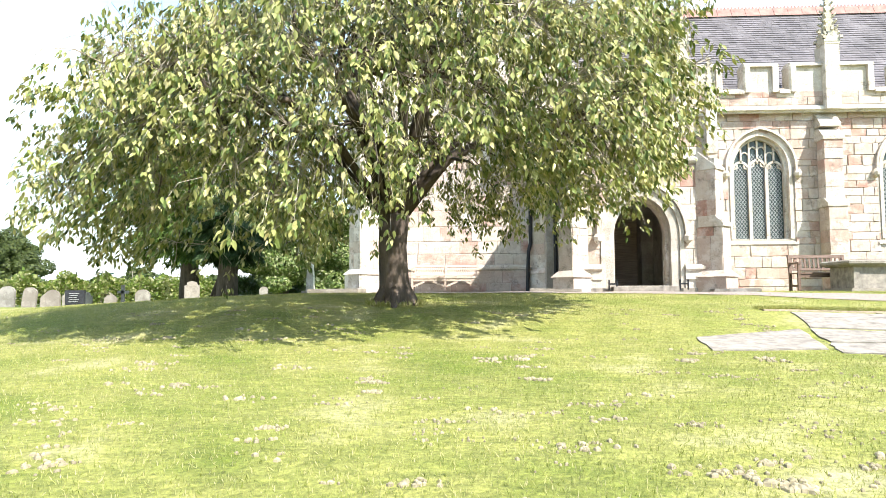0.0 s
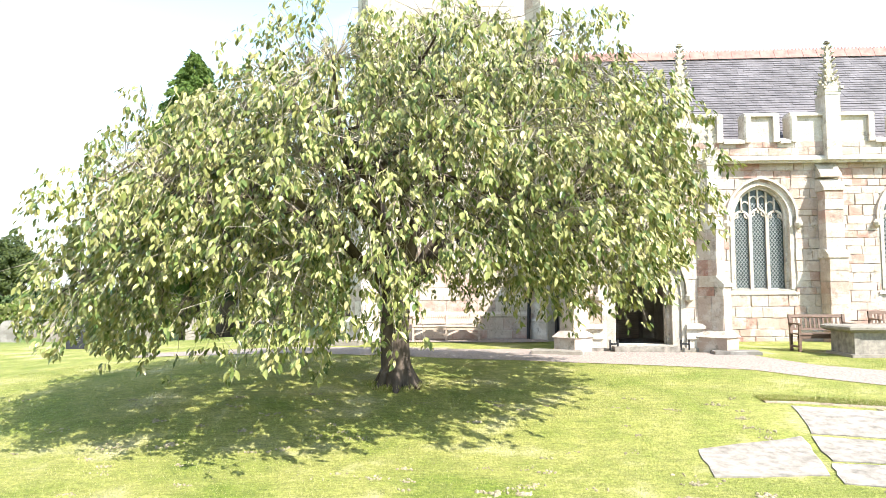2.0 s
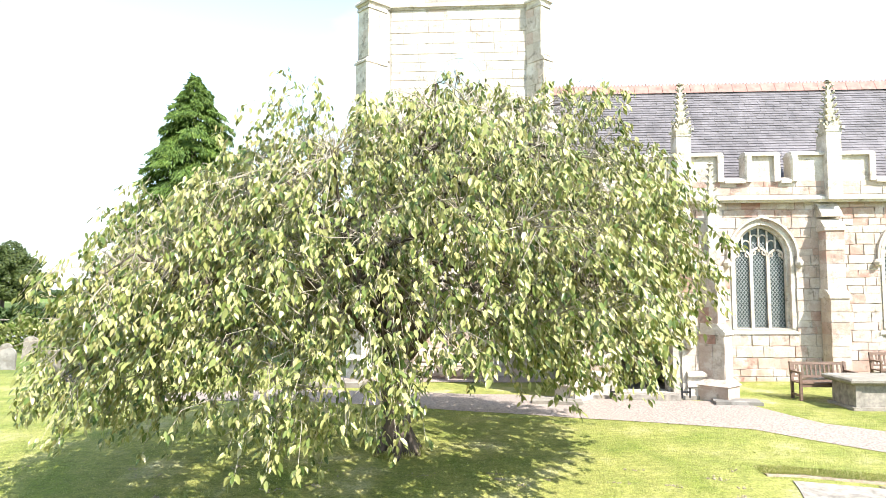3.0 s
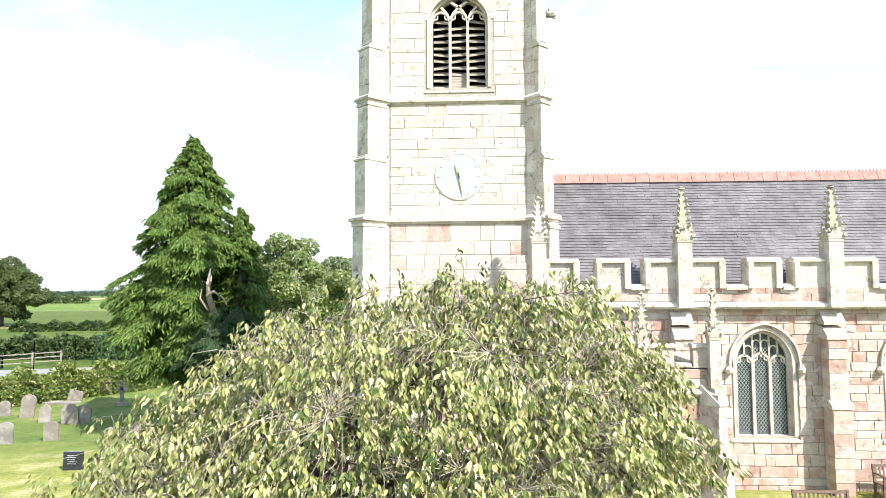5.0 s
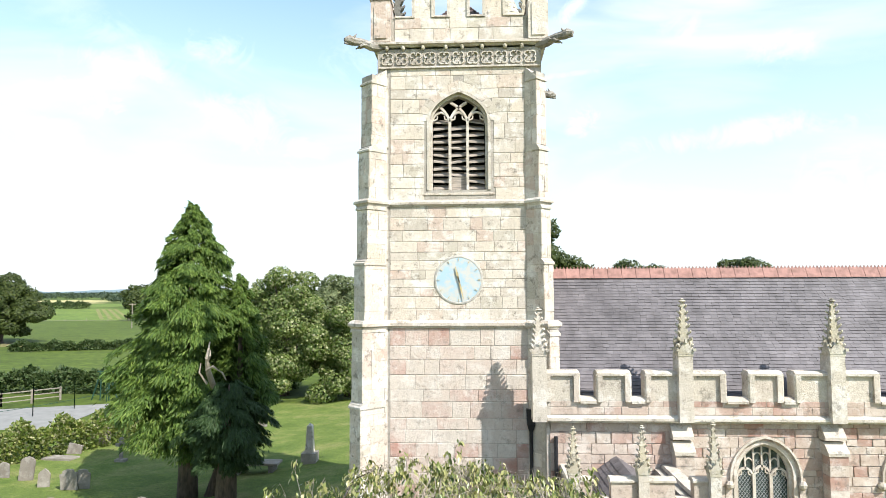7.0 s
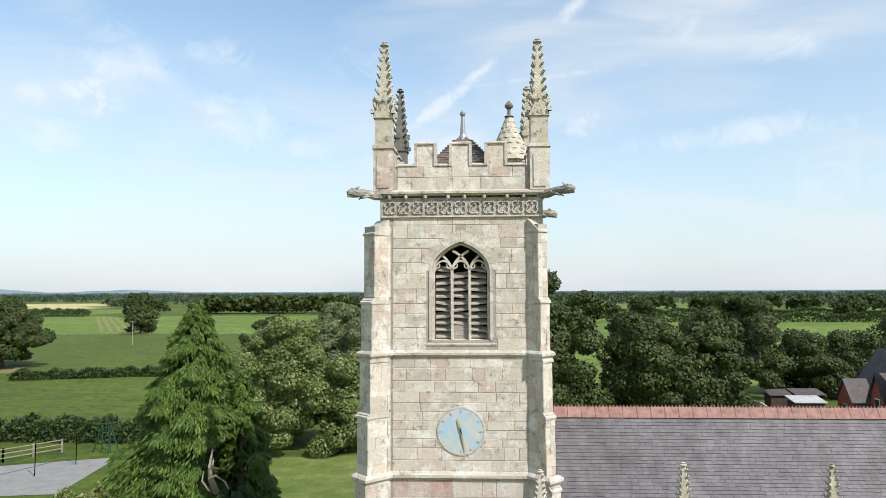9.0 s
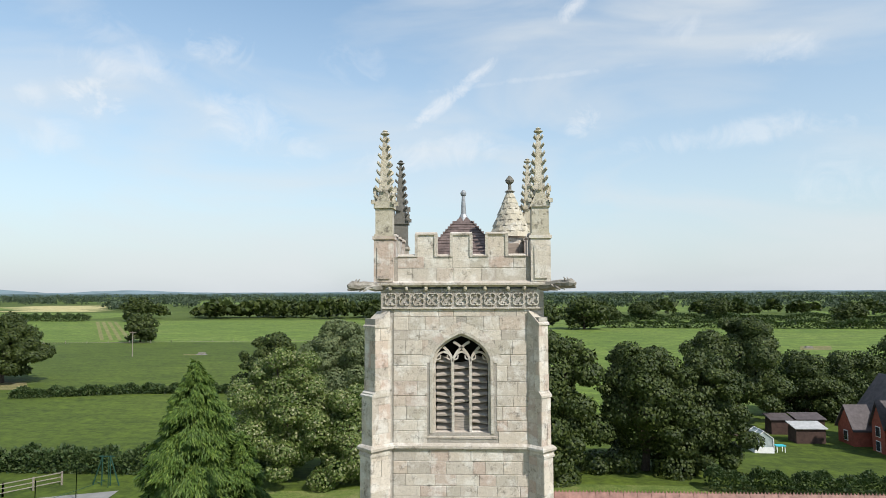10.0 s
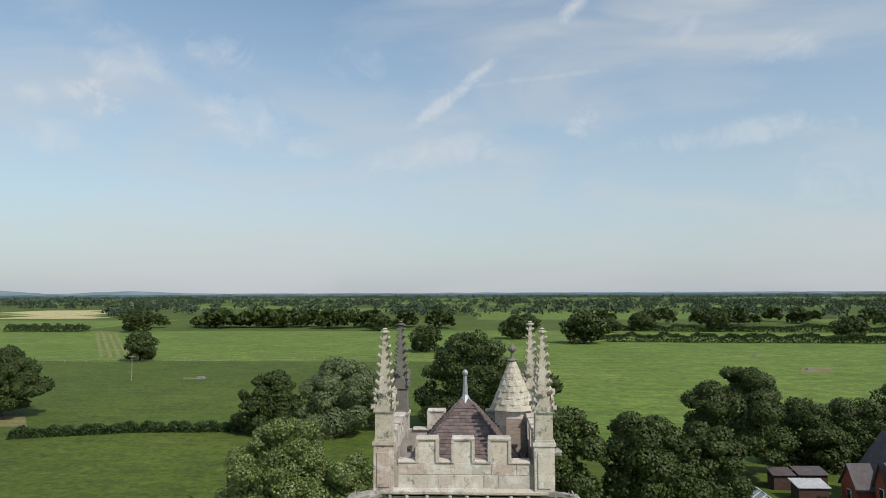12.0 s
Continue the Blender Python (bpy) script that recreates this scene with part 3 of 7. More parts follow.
front = Matrix.Translation((0, TY0 + CORE, 0))
XA, XB = -2.66, 1.66
hole = arch_hole(BW["cx"], BW["a"] + 0.16, BW["sill"] - 0.12, BW["spring"], BW["rise"] + 0.18)
up = courses(XA, XB, 11.58, 15.78, (0.30, 0.48), (0.38, 1.1), 11, hole)
mid = courses(XA, XB, 7.86, 11.42, (0.26, 0.44), (0.36, 1.05), 12)
low = courses(XA, XB, 0.75, 7.70, (0.34, 0.52), (0.42, 1.05), 13)
lay(up, front, CORE, m_buff, m_buff_i, tower_wall, 110)
lay(mid, front, CORE, m_buff, m_buff_i, tower_wall, 100)
lay(sorted(low, key=lambda b: -b[1]), front, CORE, m_pink, m_pink_i, tower_wall, 90)
base = courses(XA, XB, -0.1, 0.62, (0.34, 0.38), (0.6, 1.1), 14)
lay(base, Matrix.Translation((0, TY0 - 0.10, 0)), CORE, m_pink, m_pink_i, tower_wall, 0)
g = Geo().box(XA, XB, TY0 - 0.10, TY0 + CORE, -0.5, 0.62)
part("plinth", g, m_core, church_tower)


def diagonal_buttress(parent, cx, cy, sx, sy, half, stages, mat, mat_i, seed, plinth=0.0):
    """A buttress set cornerwise: stages of (z0, z1, length) with sloped offsets, faced with blocks."""
    turn = math.atan2(sy, sx) + math.pi / 2
    m = Matrix.Translation((cx, cy, 0)) @ Matrix.Rotation(turn, 4, "Z")
    core = Geo()
    caps = Pieces("weathering", m_dress)
    face = Pieces("quoin", mat)
    r = random.Random(seed)
    for i, (z0, z1, length) in enumerate(stages):
        nxt = stages[i + 1][2] if i + 1 < len(stages) else -0.1
        drop = min(0.45, max(0.14, (length - max(nxt, 0.0)) * 1.4))
        core.box(-half + 0.008, half - 0.008, -length + 0.008, 0.25, z0, z1 - drop * 0.5, m)
        caps.add([m @ Vector(p) for p in ((-half - 0.03, -length - 0.04, z1 - drop), (half + 0.03, -length - 0.04, z1 - drop), (half + 0.03, -nxt + 0.02, z1), (-half - 0.03, -nxt + 0.02, z1),
                                          (-half - 0.03, -length - 0.04, z1 - drop - 0.06), (half + 0.03, -length - 0.04, z1 - drop - 0.06), (half + 0.03, 0.15, z1 - drop - 0.06), (-half - 0.03, 0.15, z1 - drop - 0.06),
                                          (half + 0.03, 0.15, z1), (-half - 0.03, 0.15, z1))],
                 [(0, 1, 2, 3), (4, 5, 1, 0), (5, 6, 8, 2, 1), (7, 4, 0, 3, 9), (3, 2, 8, 9), (7, 6, 5, 4)])
        z = z0
        while sy < 0 and z < z1 - drop - 0.08:
            h = min(r.uniform(0.32, 0.5), z1 - drop - 0.06 - z)
            cut = r.choice((0.0, 0.45, 0.6))
            for a, b in ((-half, half),) if not cut else ((-half, -half + 2 * half * cut), (-half + 2 * half * cut, half)):
                face.box(a + 0.004, b - 0.004, -length - r.uniform(0, 0.012), -length + 0.1, z + 0.004, z + h - 0.004, m)
            for s in (-1, 1):
                cut = r.choice((0.4, 0.55, 0.62, 1.0)) * (length + 0.1)
                for a, b in ((-length + 0.012, -length + cut), (-length + cut, 0.2)):
                    if b - a > 0.08:
                        o = r.uniform(0, 0.012)
                        face.box(min(s * (half - 0.06), s * (half + o)), max(s * (half - 0.06), s * (half + o)), a + 0.004, b - 0.004, z + 0.004, z + h - 0.004, m)
            z += h
    if plinth:
        length = stages[0][2]
        face.box(-half - 0.1, half + 0.1, -length - 0.1, 0.2, -0.5, plinth - 0.1, m)
        face.add([m @ Vector(p) for p in ((-half - 0.14, -length - 0.14, plinth - 0.1), (half + 0.14, -length - 0.14, plinth - 0.1), (half + 0.14, 0.2, plinth - 0.1), (-half - 0.14, 0.2, plinth - 0.1),
                                          (-half, -length, plinth + 0.06), (half, -length, plinth + 0.06), (half, 0.2, plinth + 0.06), (-half, 0.2, plinth + 0.06))],
                 [(3, 2, 1, 0), (0, 1, 5, 4), (1, 2, 6, 5), (2, 3, 7, 6), (3, 0, 4, 7)])
    b = part("buttress", core, m_core, parent)
    face.put(b)
    caps.put(b)
    return b


STAGES = [(-0.5, 5.45, 0.78), (5.45, 7.72, 0.72), (7.72, 9.75, 0.64), (9.75, 11.45, 0.55), (11.45, 13.25, 0.50), (13.25, 15.7, 0.40)]
STAGES_SLIM = [(-0.5, 5.45, 0.78), (5.45, 7.72, 0.66), (7.72, 9.75, 0.48), (9.75, 11.45, 0.40), (11.45, 13.25, 0.33), (13.25, 15.7, 0.27)]
for k, (x, y, sx, sy) in enumerate(((TX0, TY0, -1, -1), (TX1 - 0.16, TY0, 1, -1), (TX0, TY1, -1, 1), (TX1, TY1, 1, 1))):
    slim = k == 1
    diagonal_buttress(church_tower, x - (0.085 if slim else 0), y, sx, sy, 0.22 if slim else 0.28, STAGES_SLIM if slim else STAGES, m_buff, m_buff_i, 40 + k, 0.62)


def tower_course(z, length, slim, high, out, name):
    """A course that runs round the front buttresses and the wall between."""
    h, q = 0.29, math.sqrt(0.5)
    def end(cx, cy, sx, h, length):
        d, s = Vector((sx * q, -q)), Vector((q, sx * q))
        c = Vector((cx, cy))
        a = [c - s * h - d * h, c - s * h + d * length, c + s * h + d * length, c + s * h - d * h]
        return [tuple(p) for p in a]
    line = end(TX0, TY0, -1, h, length) + end(TX1 - 0.245, TY0, 1, 0.23, slim)
    g = Geo()
    string_course(g, line, z, high, out)
    return part(name, g, m_dress, church_tower)


tower_course(7.62, 0.70, 0.60, 0.26, 0.10, "string_course")
tower_course(11.38, 0.53, 0.37, 0.22, 0.09, "string_course")
g = Geo()
string_course(g, [(XA, TY0 - 0.08), (XB, TY0 - 0.08)], 0.60, 0.2, 0.08)
part("string_course", g, m_dress, church_tower)

# the quatrefoil frieze under the corbel table
g = Geo()
g.box(XA - 0.40, XB + 0.42, TY0 - 0.005, TY0 + 0.1, 15.78, 16.40)
frieze = part("frieze", g, m_core, church_tower, "carved band of pierced quatrefoils")
n_quat = 11
for z in (15.80,):
    part("rail", Geo().bar([(XA - 0.35, z), (XB + 0.38, z)], 0.05, TY0 - 0.07, TY0), m_dress, frieze)
for i in range(n_quat):
    q = Geo()
    w = (XB - XA + 0.62) / n_quat
    cx, cz = XA - 0.31 + w * (i + 0.5), 16.08
    for k in range(4):
        a0 = math.pi / 4 + k * math.pi / 2
        ox, oz, rad = cx + 0.105 * math.cos(a0), cz + 0.125 * math.sin(a0), 0.098
        q.bar([(ox + rad * math.cos(a0 + t), oz + rad * math.sin(a0 + t)) for t in (-2.3, -1.7, -1.1, -0.5, 0.0, 0.5, 1.1, 1.7, 2.3)], 0.034, TY0 - 0.06, TY0 - 0.015)
    part("quatrefoil", q, m_dress, frieze)
g = Geo()
string_course(g, [(TX0, TY1), (TX0, TY0), (TX1, TY0), (TX1, TY1)], 16.46, 0.2, 0.17)
part("cornice", g, m_dress, church_tower)
for i in range(8):
    x = XA - 0.2 + i * 0.62 + (0.1 if i % 3 == 0 else 0)
    g = Geo()
    g.round(x, TY0 - 0.09, [(0.03, 16.34), (0.06, 16.38), (0.065, 16.44), (0.05, 16.48)], 7)
    part("boss", g, m_mossy, church_tower, "small carved head boss")

# parapet with merlons on all four sides
PZ0, PZ1, PZ2 = 16.62, 17.42, 18.17
g = Geo()
for y0, y1 in ((TY0 + 0.0, TY0 + 0.34), (TY1 - 0.34, TY1)):
    g.box(TX0 + 0.35, TX1 - 0.35, y0 + CORE, y1 - CORE, PZ0, PZ1)
for x0, x1 in ((TX0, TX0 + 0.34), (TX1 - 0.34, TX1)):
    g.box(x0 + CORE, x1 - CORE, TY0 + 0.35, TY1 - 0.35, PZ0, PZ1)
parapet = part("parapet", g, m_core, church_tower)
lay(courses(-2.52, 1.56, PZ0 + 0.02, PZ1, (0.36, 0.42), (0.45, 0.9), 15), Matrix.Translation((0, TY0 + CORE, 0)), CORE, m_buff, m_buff_i, parapet)


def merlon(parent, x0, x1, y0, y1, z0, z1, mat, cope=0.09, out=0.045):
    """An upstand with a moulded coping over its top and down its sides."""
    g = Geo().box(x0, x1, y0, y1, z0, z1)
    o = part("merlon", g, mat, parent)
    c = Geo()
    c.loft([[Vector((x, y, z)) for x, y, z in ((x0 - out, yy, z1), (x1 + out, yy, z1), (x1 + out * 0.6, yy, z1 + zz), (x0 - out * 0.6, yy, z1 + zz))] for yy, zz in ((y0 - out, cope * 0.5), (y0 + 0.03, cope), (y1 - 0.03, cope), (y1 + out, cope * 0.5))])
    part("coping", c, m_dress, o)
    return o


def sill_coping(parent, x0, x1, y0, y1, z, cope=0.09, out=0.045):
    c = Geo()
    c.loft([[Vector((x, y, zz)) for x, zz in ((x0, z), (x1, z), (x1, z + h), (x0, z + h))] for y, h in ((y0 - out, cope * 0.4), (y0 + 0.05, cope), (y1 - 0.05, cope), (y1 + out, cope * 0.4))])
    return part("coping", c, m_dress, parent)


for x0, x1 in ((-1.93, -1.30), (-0.81, -0.18), (0.31, 0.95)):
    for y0 in (TY0 + 0.01, TY1 - 0.35):
        o = merlon(parapet, x0, x1, y0, y0 + 0.34, PZ1, PZ2 - 0.05, m_buff)
        b = Pieces("side_moulding", m_dress)
        for s, x in ((-1, x0), (1, x1)):
            b.loft([[(x + s * 0.045, y, PZ1), (x - s * 0.05, y, PZ1), (x - s * 0.05, y, PZ2 - 0.04), (x + s * 0.045, y, PZ2 - 0.04)] for y in (y0 - 0.04, y0 + 0.37)])
        b.put(o)
for x0, x1 in ((-2.52, -1.98), (-1.25, -0.86), (-0.13, 0.26), (1.0, 1.56)):
    for y0 in (TY0 + 0.01, TY1 - 0.35):
        sill_coping(parapet, x0, x1, y0, y0 + 0.34, PZ1)
for y0, y1 in ((21.1, 21.75), (22.25, 22.9), (23.4, 24.05)):
    for x0 in (TX0 + 0.01, TX1 - 0.35):
        merlon(parapet, x0, x0 + 0.34, y0, y1, PZ1, PZ2, m_buff)
for k, (x, y, mat) in enumerate(((-2.96, 20.17, m_mossy), (2.0, 20.17, m_mossy), (-3.02, 25.14, m_black), (2.03, 25.14, m_mossy))):
    g = Geo().box(x - 0.31, x + 0.31, y - 0.31, y + 0.31, PZ0, 18.02)
    g.box(x - 0.2, x + 0.2, y - 0.345, y - 0.30, PZ0 + 0.1, 17.75)
    g.box(x - 0.35, x + 0.35, y - 0.35, y + 0.35, 17.98, 18.08)
    base_block = part("pinnacle_base", g, m_buff if k < 3 else m_mossy, church_tower)
    pinnacle(church_tower, x, y, 18.06, 18.98, 21.58, 0.27, mat, rows=8)


def gargoyle(parent, root, tip):
    """A long-necked beast: neck, head with ears and an open jaw."""
    a, b = Vector(root), Vector(tip)
    d = (b - a)
    s = d.normalized().cross(Vector((0, 0, 1)))
    u = Vector((0, 0, 1))
    g = Geo()
    g.tube([a - d * 0.15, a + d * 0.15 - u * 0.02, a + d * 0.5 + u * 0.05, a + d * 0.72 + u * 0.02, a + d * 0.86 + u * 0.05, b + u * 0.02], [0.17, 0.15, 0.12, 0.14, 0.15, 0.06], 8)
    g.tube([a + d * 0.78 - u * 0.06, b - u * 0.08], [0.06, 0.035], 6)
    for k in (-1, 1):
        g.tube([a + d * 0.74 + u * 0.13 + s * 0.07 * k, a + d * 0.68 + u * 0.24 + s * 0.1 * k], [0.045, 0.012], 5)
        g.tube([a + d * 0.3 + s * 0.12 * k, a + d * 0.5 - u * 0.08 + s * 0.15 * k, a + d * 0.58 - u * 0.14 + s * 0.12 * k], [0.06, 0.05, 0.03], 5)
    return part("gargoyle", g, m_gargoyle, parent, "blackened carved stone water spout")


gargoyle(church_tower, (TX0 - 0.02, TY0 - 0.02, 16.50), (-3.98, 19.28, 16.46))
gargoyle(church_tower, (TX1 + 0.02, TY0 - 0.02, 16.50), (2.98, 19.28, 16.52))
gargoyle(church_tower, (TX1 + 0.02, TY1 + 0.02, 16.50), (3.2, 25.5, 16.45))

# the belfry window: hood, moulded frame, mullions, tracery and louvres
def arch_window(parent, cx, a, sill, spring, rise, y, name, label, depth, hood, foils):
    g = Geo()
    out, inn = opening(cx, a + 0.07, sill, spring, rise + 0.08), opening(cx, a - 0.02, sill, spring, rise - 0.01)
    g.strip(inn, out, y - 0.015, y + 0.12)
    w = part(name, g, m_dress, parent, label)
    g = Geo()
    out, inn = opening(cx, a, sill, spring, rise), opening(cx, a - 0.10, sill, spring, rise - 0.10)
    g.strip(inn, out, y + 0.12, y + depth)
    part("reveal", g, m_dress, w)
    g = Geo()
    g.loft([[Vector((x, yy, z)) for x in (cx - a - 0.18, cx + a + 0.18) for z in ((z0, z1) if x < cx else (z1, z0))] for yy, z0, z1 in ((y - (0.05 if hood else 0.012), sill - 0.16, sill - 0.10), (y + 0.25, sill - 0.16, sill + 0.02), (y + depth, sill - 0.16, sill + 0.03))])
    part("sill", g, m_dress, w)
    if hood:
        g = Geo()
        h0, h1 = [(cx + x, spring + z) for x, z in arch(a + 0.14, rise + 0.16)], [(cx + x, spring + z) for x, z in arch(a + 0.195, rise + 0.22)]
        h0, h1 = [(h0[0][0], spring - 0.12)] + h0 + [(h0[-1][0], spring - 0.12)], [(h1[0][0], spring - 0.12)] + h1 + [(h1[-1][0], spring - 0.12)]
        g.strip(h0, h1, y - 0.10, y + 0.02)
        part("hood_mould", g, m_dress, w)
        for s in (-1, 1):
            g = Geo().round(cx + s * (a + 0.2), y - 0.08, [(0.03, spring - 0.34), (0.10, spring - 0.27), (0.12, spring - 0.19), (0.07, spring - 0.10)], 7)
            part("label_stop", g, m_dress, w)
    v = Pieces("voussoir", m_buff if foils else m_nave)
    wide_ = 0.34 if foils else 0.22
    n_v = 12
    v_in, v_out = [(cx + p, spring + z) for p, z in arch(a + 0.075, rise + 0.085, n_v)], [(cx + p, spring + z) for p, z in arch(a + wide_, rise + wide_ + 0.03, n_v)]
    for k in range(0, 2 * n_v, 2):
        (xa, za), (xb, zb), (xc, zc), (xd, zd) = v_in[k], v_in[k + 2], v_out[k + 2], v_out[k]
        q = [(xa, za), (xb, zb), (xc, zc), (xd, zd)]
        mx_, mz_ = sum(p[0] for p in q) / 4, sum(p[1] for p in q) / 4
        q = [(mx_ + (p - mx_) * 0.97, mz_ + (z - mz_) * 0.97) for p, z in q]
        v.loft([[(p, yy, z) for p, z in q] for yy in (y + 0.02, y - 0.004 - 0.004 * (k % 3))])
    v.put(w)
    ym0, ym1 = y + 0.16, y + 0.30
    ai = a - 0.09
    lw = 2 * ai / 3
    limit = arch_hole(cx, ai, sill, spring, rise - 0.10)
    def clip(z):
        q = limit(z, z + 0.001)
        return (q[0], q[1]) if q else (cx, cx)
    for s in (-1, 1):
        x = cx + s * lw / 2
        zt = spring + (0.02 if foils else 0.05)
        g = Geo().bar([(x, sill), (x, zt)], 0.085, ym0, ym1)
        part("mullion", g, m_dress, w)
    t = Geo()
    head = spring - 0.02 if foils else spring - 0.10
    for k in (-1, 0, 1):
        zz = head + (0.0 if k or foils else 0.06)
        x = cx + k * lw
        line = [(x + p, zz + q) for p, q in arch(lw / 2, lw * 0.62, 5)]
        t.bar(line, 0.06, ym0 + 0.02, ym1 - 0.02)
        for s in (-1, 1):
            t.bar([(x + s * lw * 0.42, zz + lw * 0.16), (x + s * lw * 0.22, zz + lw * 0.24), (x + s * lw * 0.2, zz + lw * 0.42)], 0.04, ym0 + 0.03, ym1 - 0.03)
    if foils:
        # mullions branch and cross under the arch
        curve = arch(ai, rise - 0.1, 14)[:15]
        for k in (-1, 1):
            for x0 in (cx - lw / 2, cx + lw / 2):
                line = []
                for px, pz in curve:
                    x, z = x0 + k * (px + ai), spring - 0.06 + pz
                    lim = clip(z)
                    if lim[0] < x < lim[1]:
                        line.append((x, z))
                if len(line) > 2:
                    t.bar(line, 0.075, ym0 + 0.01, ym1 - 0.01)
    else:
        # small upright panels between the heads of the lights and the arch
        top = spring + rise - 0.10
        for q in range(-3, 4):
            x = cx + q * lw / 2 * 0.98
            z0 = head + (lw * 0.6 if q % 2 == 0 else 0.1)
            z1 = z0
            while z1 < top and clip(z1)[0] < x - 0.01 and clip(z1)[1] > x + 0.01:
                z1 += 0.02
            if z1 > z0 + 0.05:
                t.bar([(x, z0 - 0.04), (x, z1)], 0.045, ym0 + 0.02, ym1 - 0.02)
        for q in (-2, -1, 0, 1):
            x, z0 = cx + (q + 0.5) * lw / 2, head + lw * 0.6 + (0.3 if q in (-1, 0) else 0.14)
            if z0 + 0.12 < top and clip(z0)[0] < x - lw / 4 and clip(z0)[1] > x + lw / 4:
                t.bar([(x + p, z0 + z) for p, z in arch(lw / 4, lw * 0.3, 4)], 0.035, ym0 + 0.03, ym1 - 0.03)
    part("tracery", t, m_dress, w)
    return w, clip, ai, lw, ym0, ym1


belfry, clip, ai, lw, ym0, ym1 = arch_window(church_tower, y=TY0, name="belfry_window", label="traceried stone belfry window with timber louvres", depth=0.45, hood=False, foils=True, **BW)
r = random.Random(5)
for k in (-1, 0, 1):
    x0, x1 = BW["cx"] + k * lw - lw / 2 + 0.03, BW["cx"] + k * lw + lw / 2 - 0.03
    for i in range(11):
        z = BW["sill"] + 0.05 + i * 0.212
        if (k, i) in ((0, 0), (0, 1), (0, 10)):
            continue
        a, d = r.uniform(-0.03, 0.03), r.uniform(-0.02, 0.02)
        g = Geo()
        y0 = ym1 + 0.0
        g.add([(x0, y0, z + a), (x1, y0, z - a + d), (x1, y0 + 0.22, z - a + 0.15 + d), (x0, y0 + 0.22, z + a + 0.15), (x0, y0, z + a + 0.045), (x1, y0, z - a + 0.045 + d), (x1, y0 + 0.22, z - a + 0.19 + d), (x0, y0 + 0.22, z + a + 0.19)],
              [(0, 1, 5, 4), (4, 5, 6, 7), (3, 2, 1, 0), (0, 4, 7, 3), (1, 2, 6, 5), (7, 6, 2, 3)])
        part("louvre", g, m_louvre, belfry)
g = Geo().box(BW["cx"] - lw / 2 + 0.03, BW["cx"] + lw / 2 - 0.03, ym1 + 0.02, ym1 + 0.06, BW["sill"] + 0.02, BW["sill"] + 0.46)
part("board", g, m_louvre, belfry)

# the clock: pale rim, faded blue dial, gilt marks and hands
clock = part("clock_dial", Geo().round(0, 0, [(0.71, -0.03), (0.71, 0.030), (0.2, 0.035)], 40, 0, Matrix.Translation((-0.53, TY0 + 0.008, 9.10)) @ Matrix.Rotation(math.pi / 2, 4, "X")), m_dial, church_tower, "faded sky-blue clock dial with gilt hands")
g = Geo()
mc = Matrix.Translation((-0.53, TY0 + 0.008, 9.10)) @ Matrix.Rotation(math.pi / 2, 4, "X")
ring = lambda r0, z: [mc @ Vector((r0 * math.cos(2 * math.pi * i / 40), r0 * math.sin(2 * math.pi * i / 40), z)) for i in range(40)]
g.loft([ring(0.76, -0.03), ring(0.76, 0.02), ring(0.75, 0.03), ring(0.70, 0.040), ring(0.69, 0.03)], False)
part("rim", g, m_dial_rim, clock)
for i in range(12):
    a = i * math.pi / 6
    g = Geo().box(-0.009, 0.009, 0.58, 0.67, 0.045, 0.055, mc @ Matrix.Rotation(a, 4, "Z"))
    part("hour_mark", g, m_gold, clock)
for length, wide, ang, tail in ((0.62, 0.028, 194, 0.12), (0.42, 0.034, 14, 0.1)):
    g = Geo()
    a = mc @ Matrix.Rotation(radians(-ang + 2 * ang), 4, "Z")
    g.add([a @ Vector(p) for p in ((-wide * 0.5, -tail, 0.07), (wide * 0.5, -tail, 0.07), (wide, length * 0.4, 0.07), (wide * 0.3, length, 0.07), (-wide * 0.3, length, 0.07), (-wide, length * 0.4, 0.07),
                                  (-wide * 0.5, -tail, 0.085), (wide * 0.5, -tail, 0.085), (wide, length * 0.4, 0.085), (wide * 0.3, length, 0.085), (-wide * 0.3, length, 0.085), (-wide, length * 0.4, 0.085))],
          [(5, 4, 3, 2, 1, 0), (6, 7, 8, 9, 10, 11), (0, 1, 7, 6), (1, 2, 8, 7), (2, 3, 9, 8), (3, 4, 10, 9), (4, 5, 11, 10), (5, 0, 6, 11)])
    part("clock_hand", g, m_gold, clock, "gilt clock hand")

# the low pyramid roof with its finial
PCX, PCY, PB, PA, PH = -0.47, 22.75, 16.75, 19.0, 1.95
g = Geo().loft([[(PCX + sx * h, PCY + sy * h, z) for sx, sy in ((-1, -1), (1, -1), (1, 1), (-1, 1))] for h, z in ((PH, PB), (0.22, PA - 0.12), (0.1, PA))])
pyramid = part("pyramid_roof", g, m_slate_brown, church_tower, "low pyramid roof of purple-brown slates")
g = Geo()
for k in range(4):
    slope = math.hypot(PH - 0.22, PA - 0.12 - PB)
    t = math.atan2(PA - 0.12 - PB, PH - 0.22)
    m = Matrix.Translation((PCX, PCY, PB)) @ Matrix.Rotation(k * math.pi / 2, 4, "Z") @ Matrix.Translation((0, -PH, 0)) @ Matrix.Rotation(t, 4, "X")
    slates(g, 0, 0, slope - 0.1, m, 0.13, 0.22, 20 + k, lambda v: (-(PH - v / slope * (PH - 0.22)), PH - v / slope * (PH - 0.22)))
tagged(part("slate", g, m_slate_brown, pyramid), kind="stuff")
g = Geo().round(PCX, PCY, [(0.26, PA - 0.16), (0.16, PA - 0.02), (0.10, PA + 0.1), (0.06, 19.75), (0.10, 19.8), (0.11, 19.88), (0.04, 19.97)], 8)
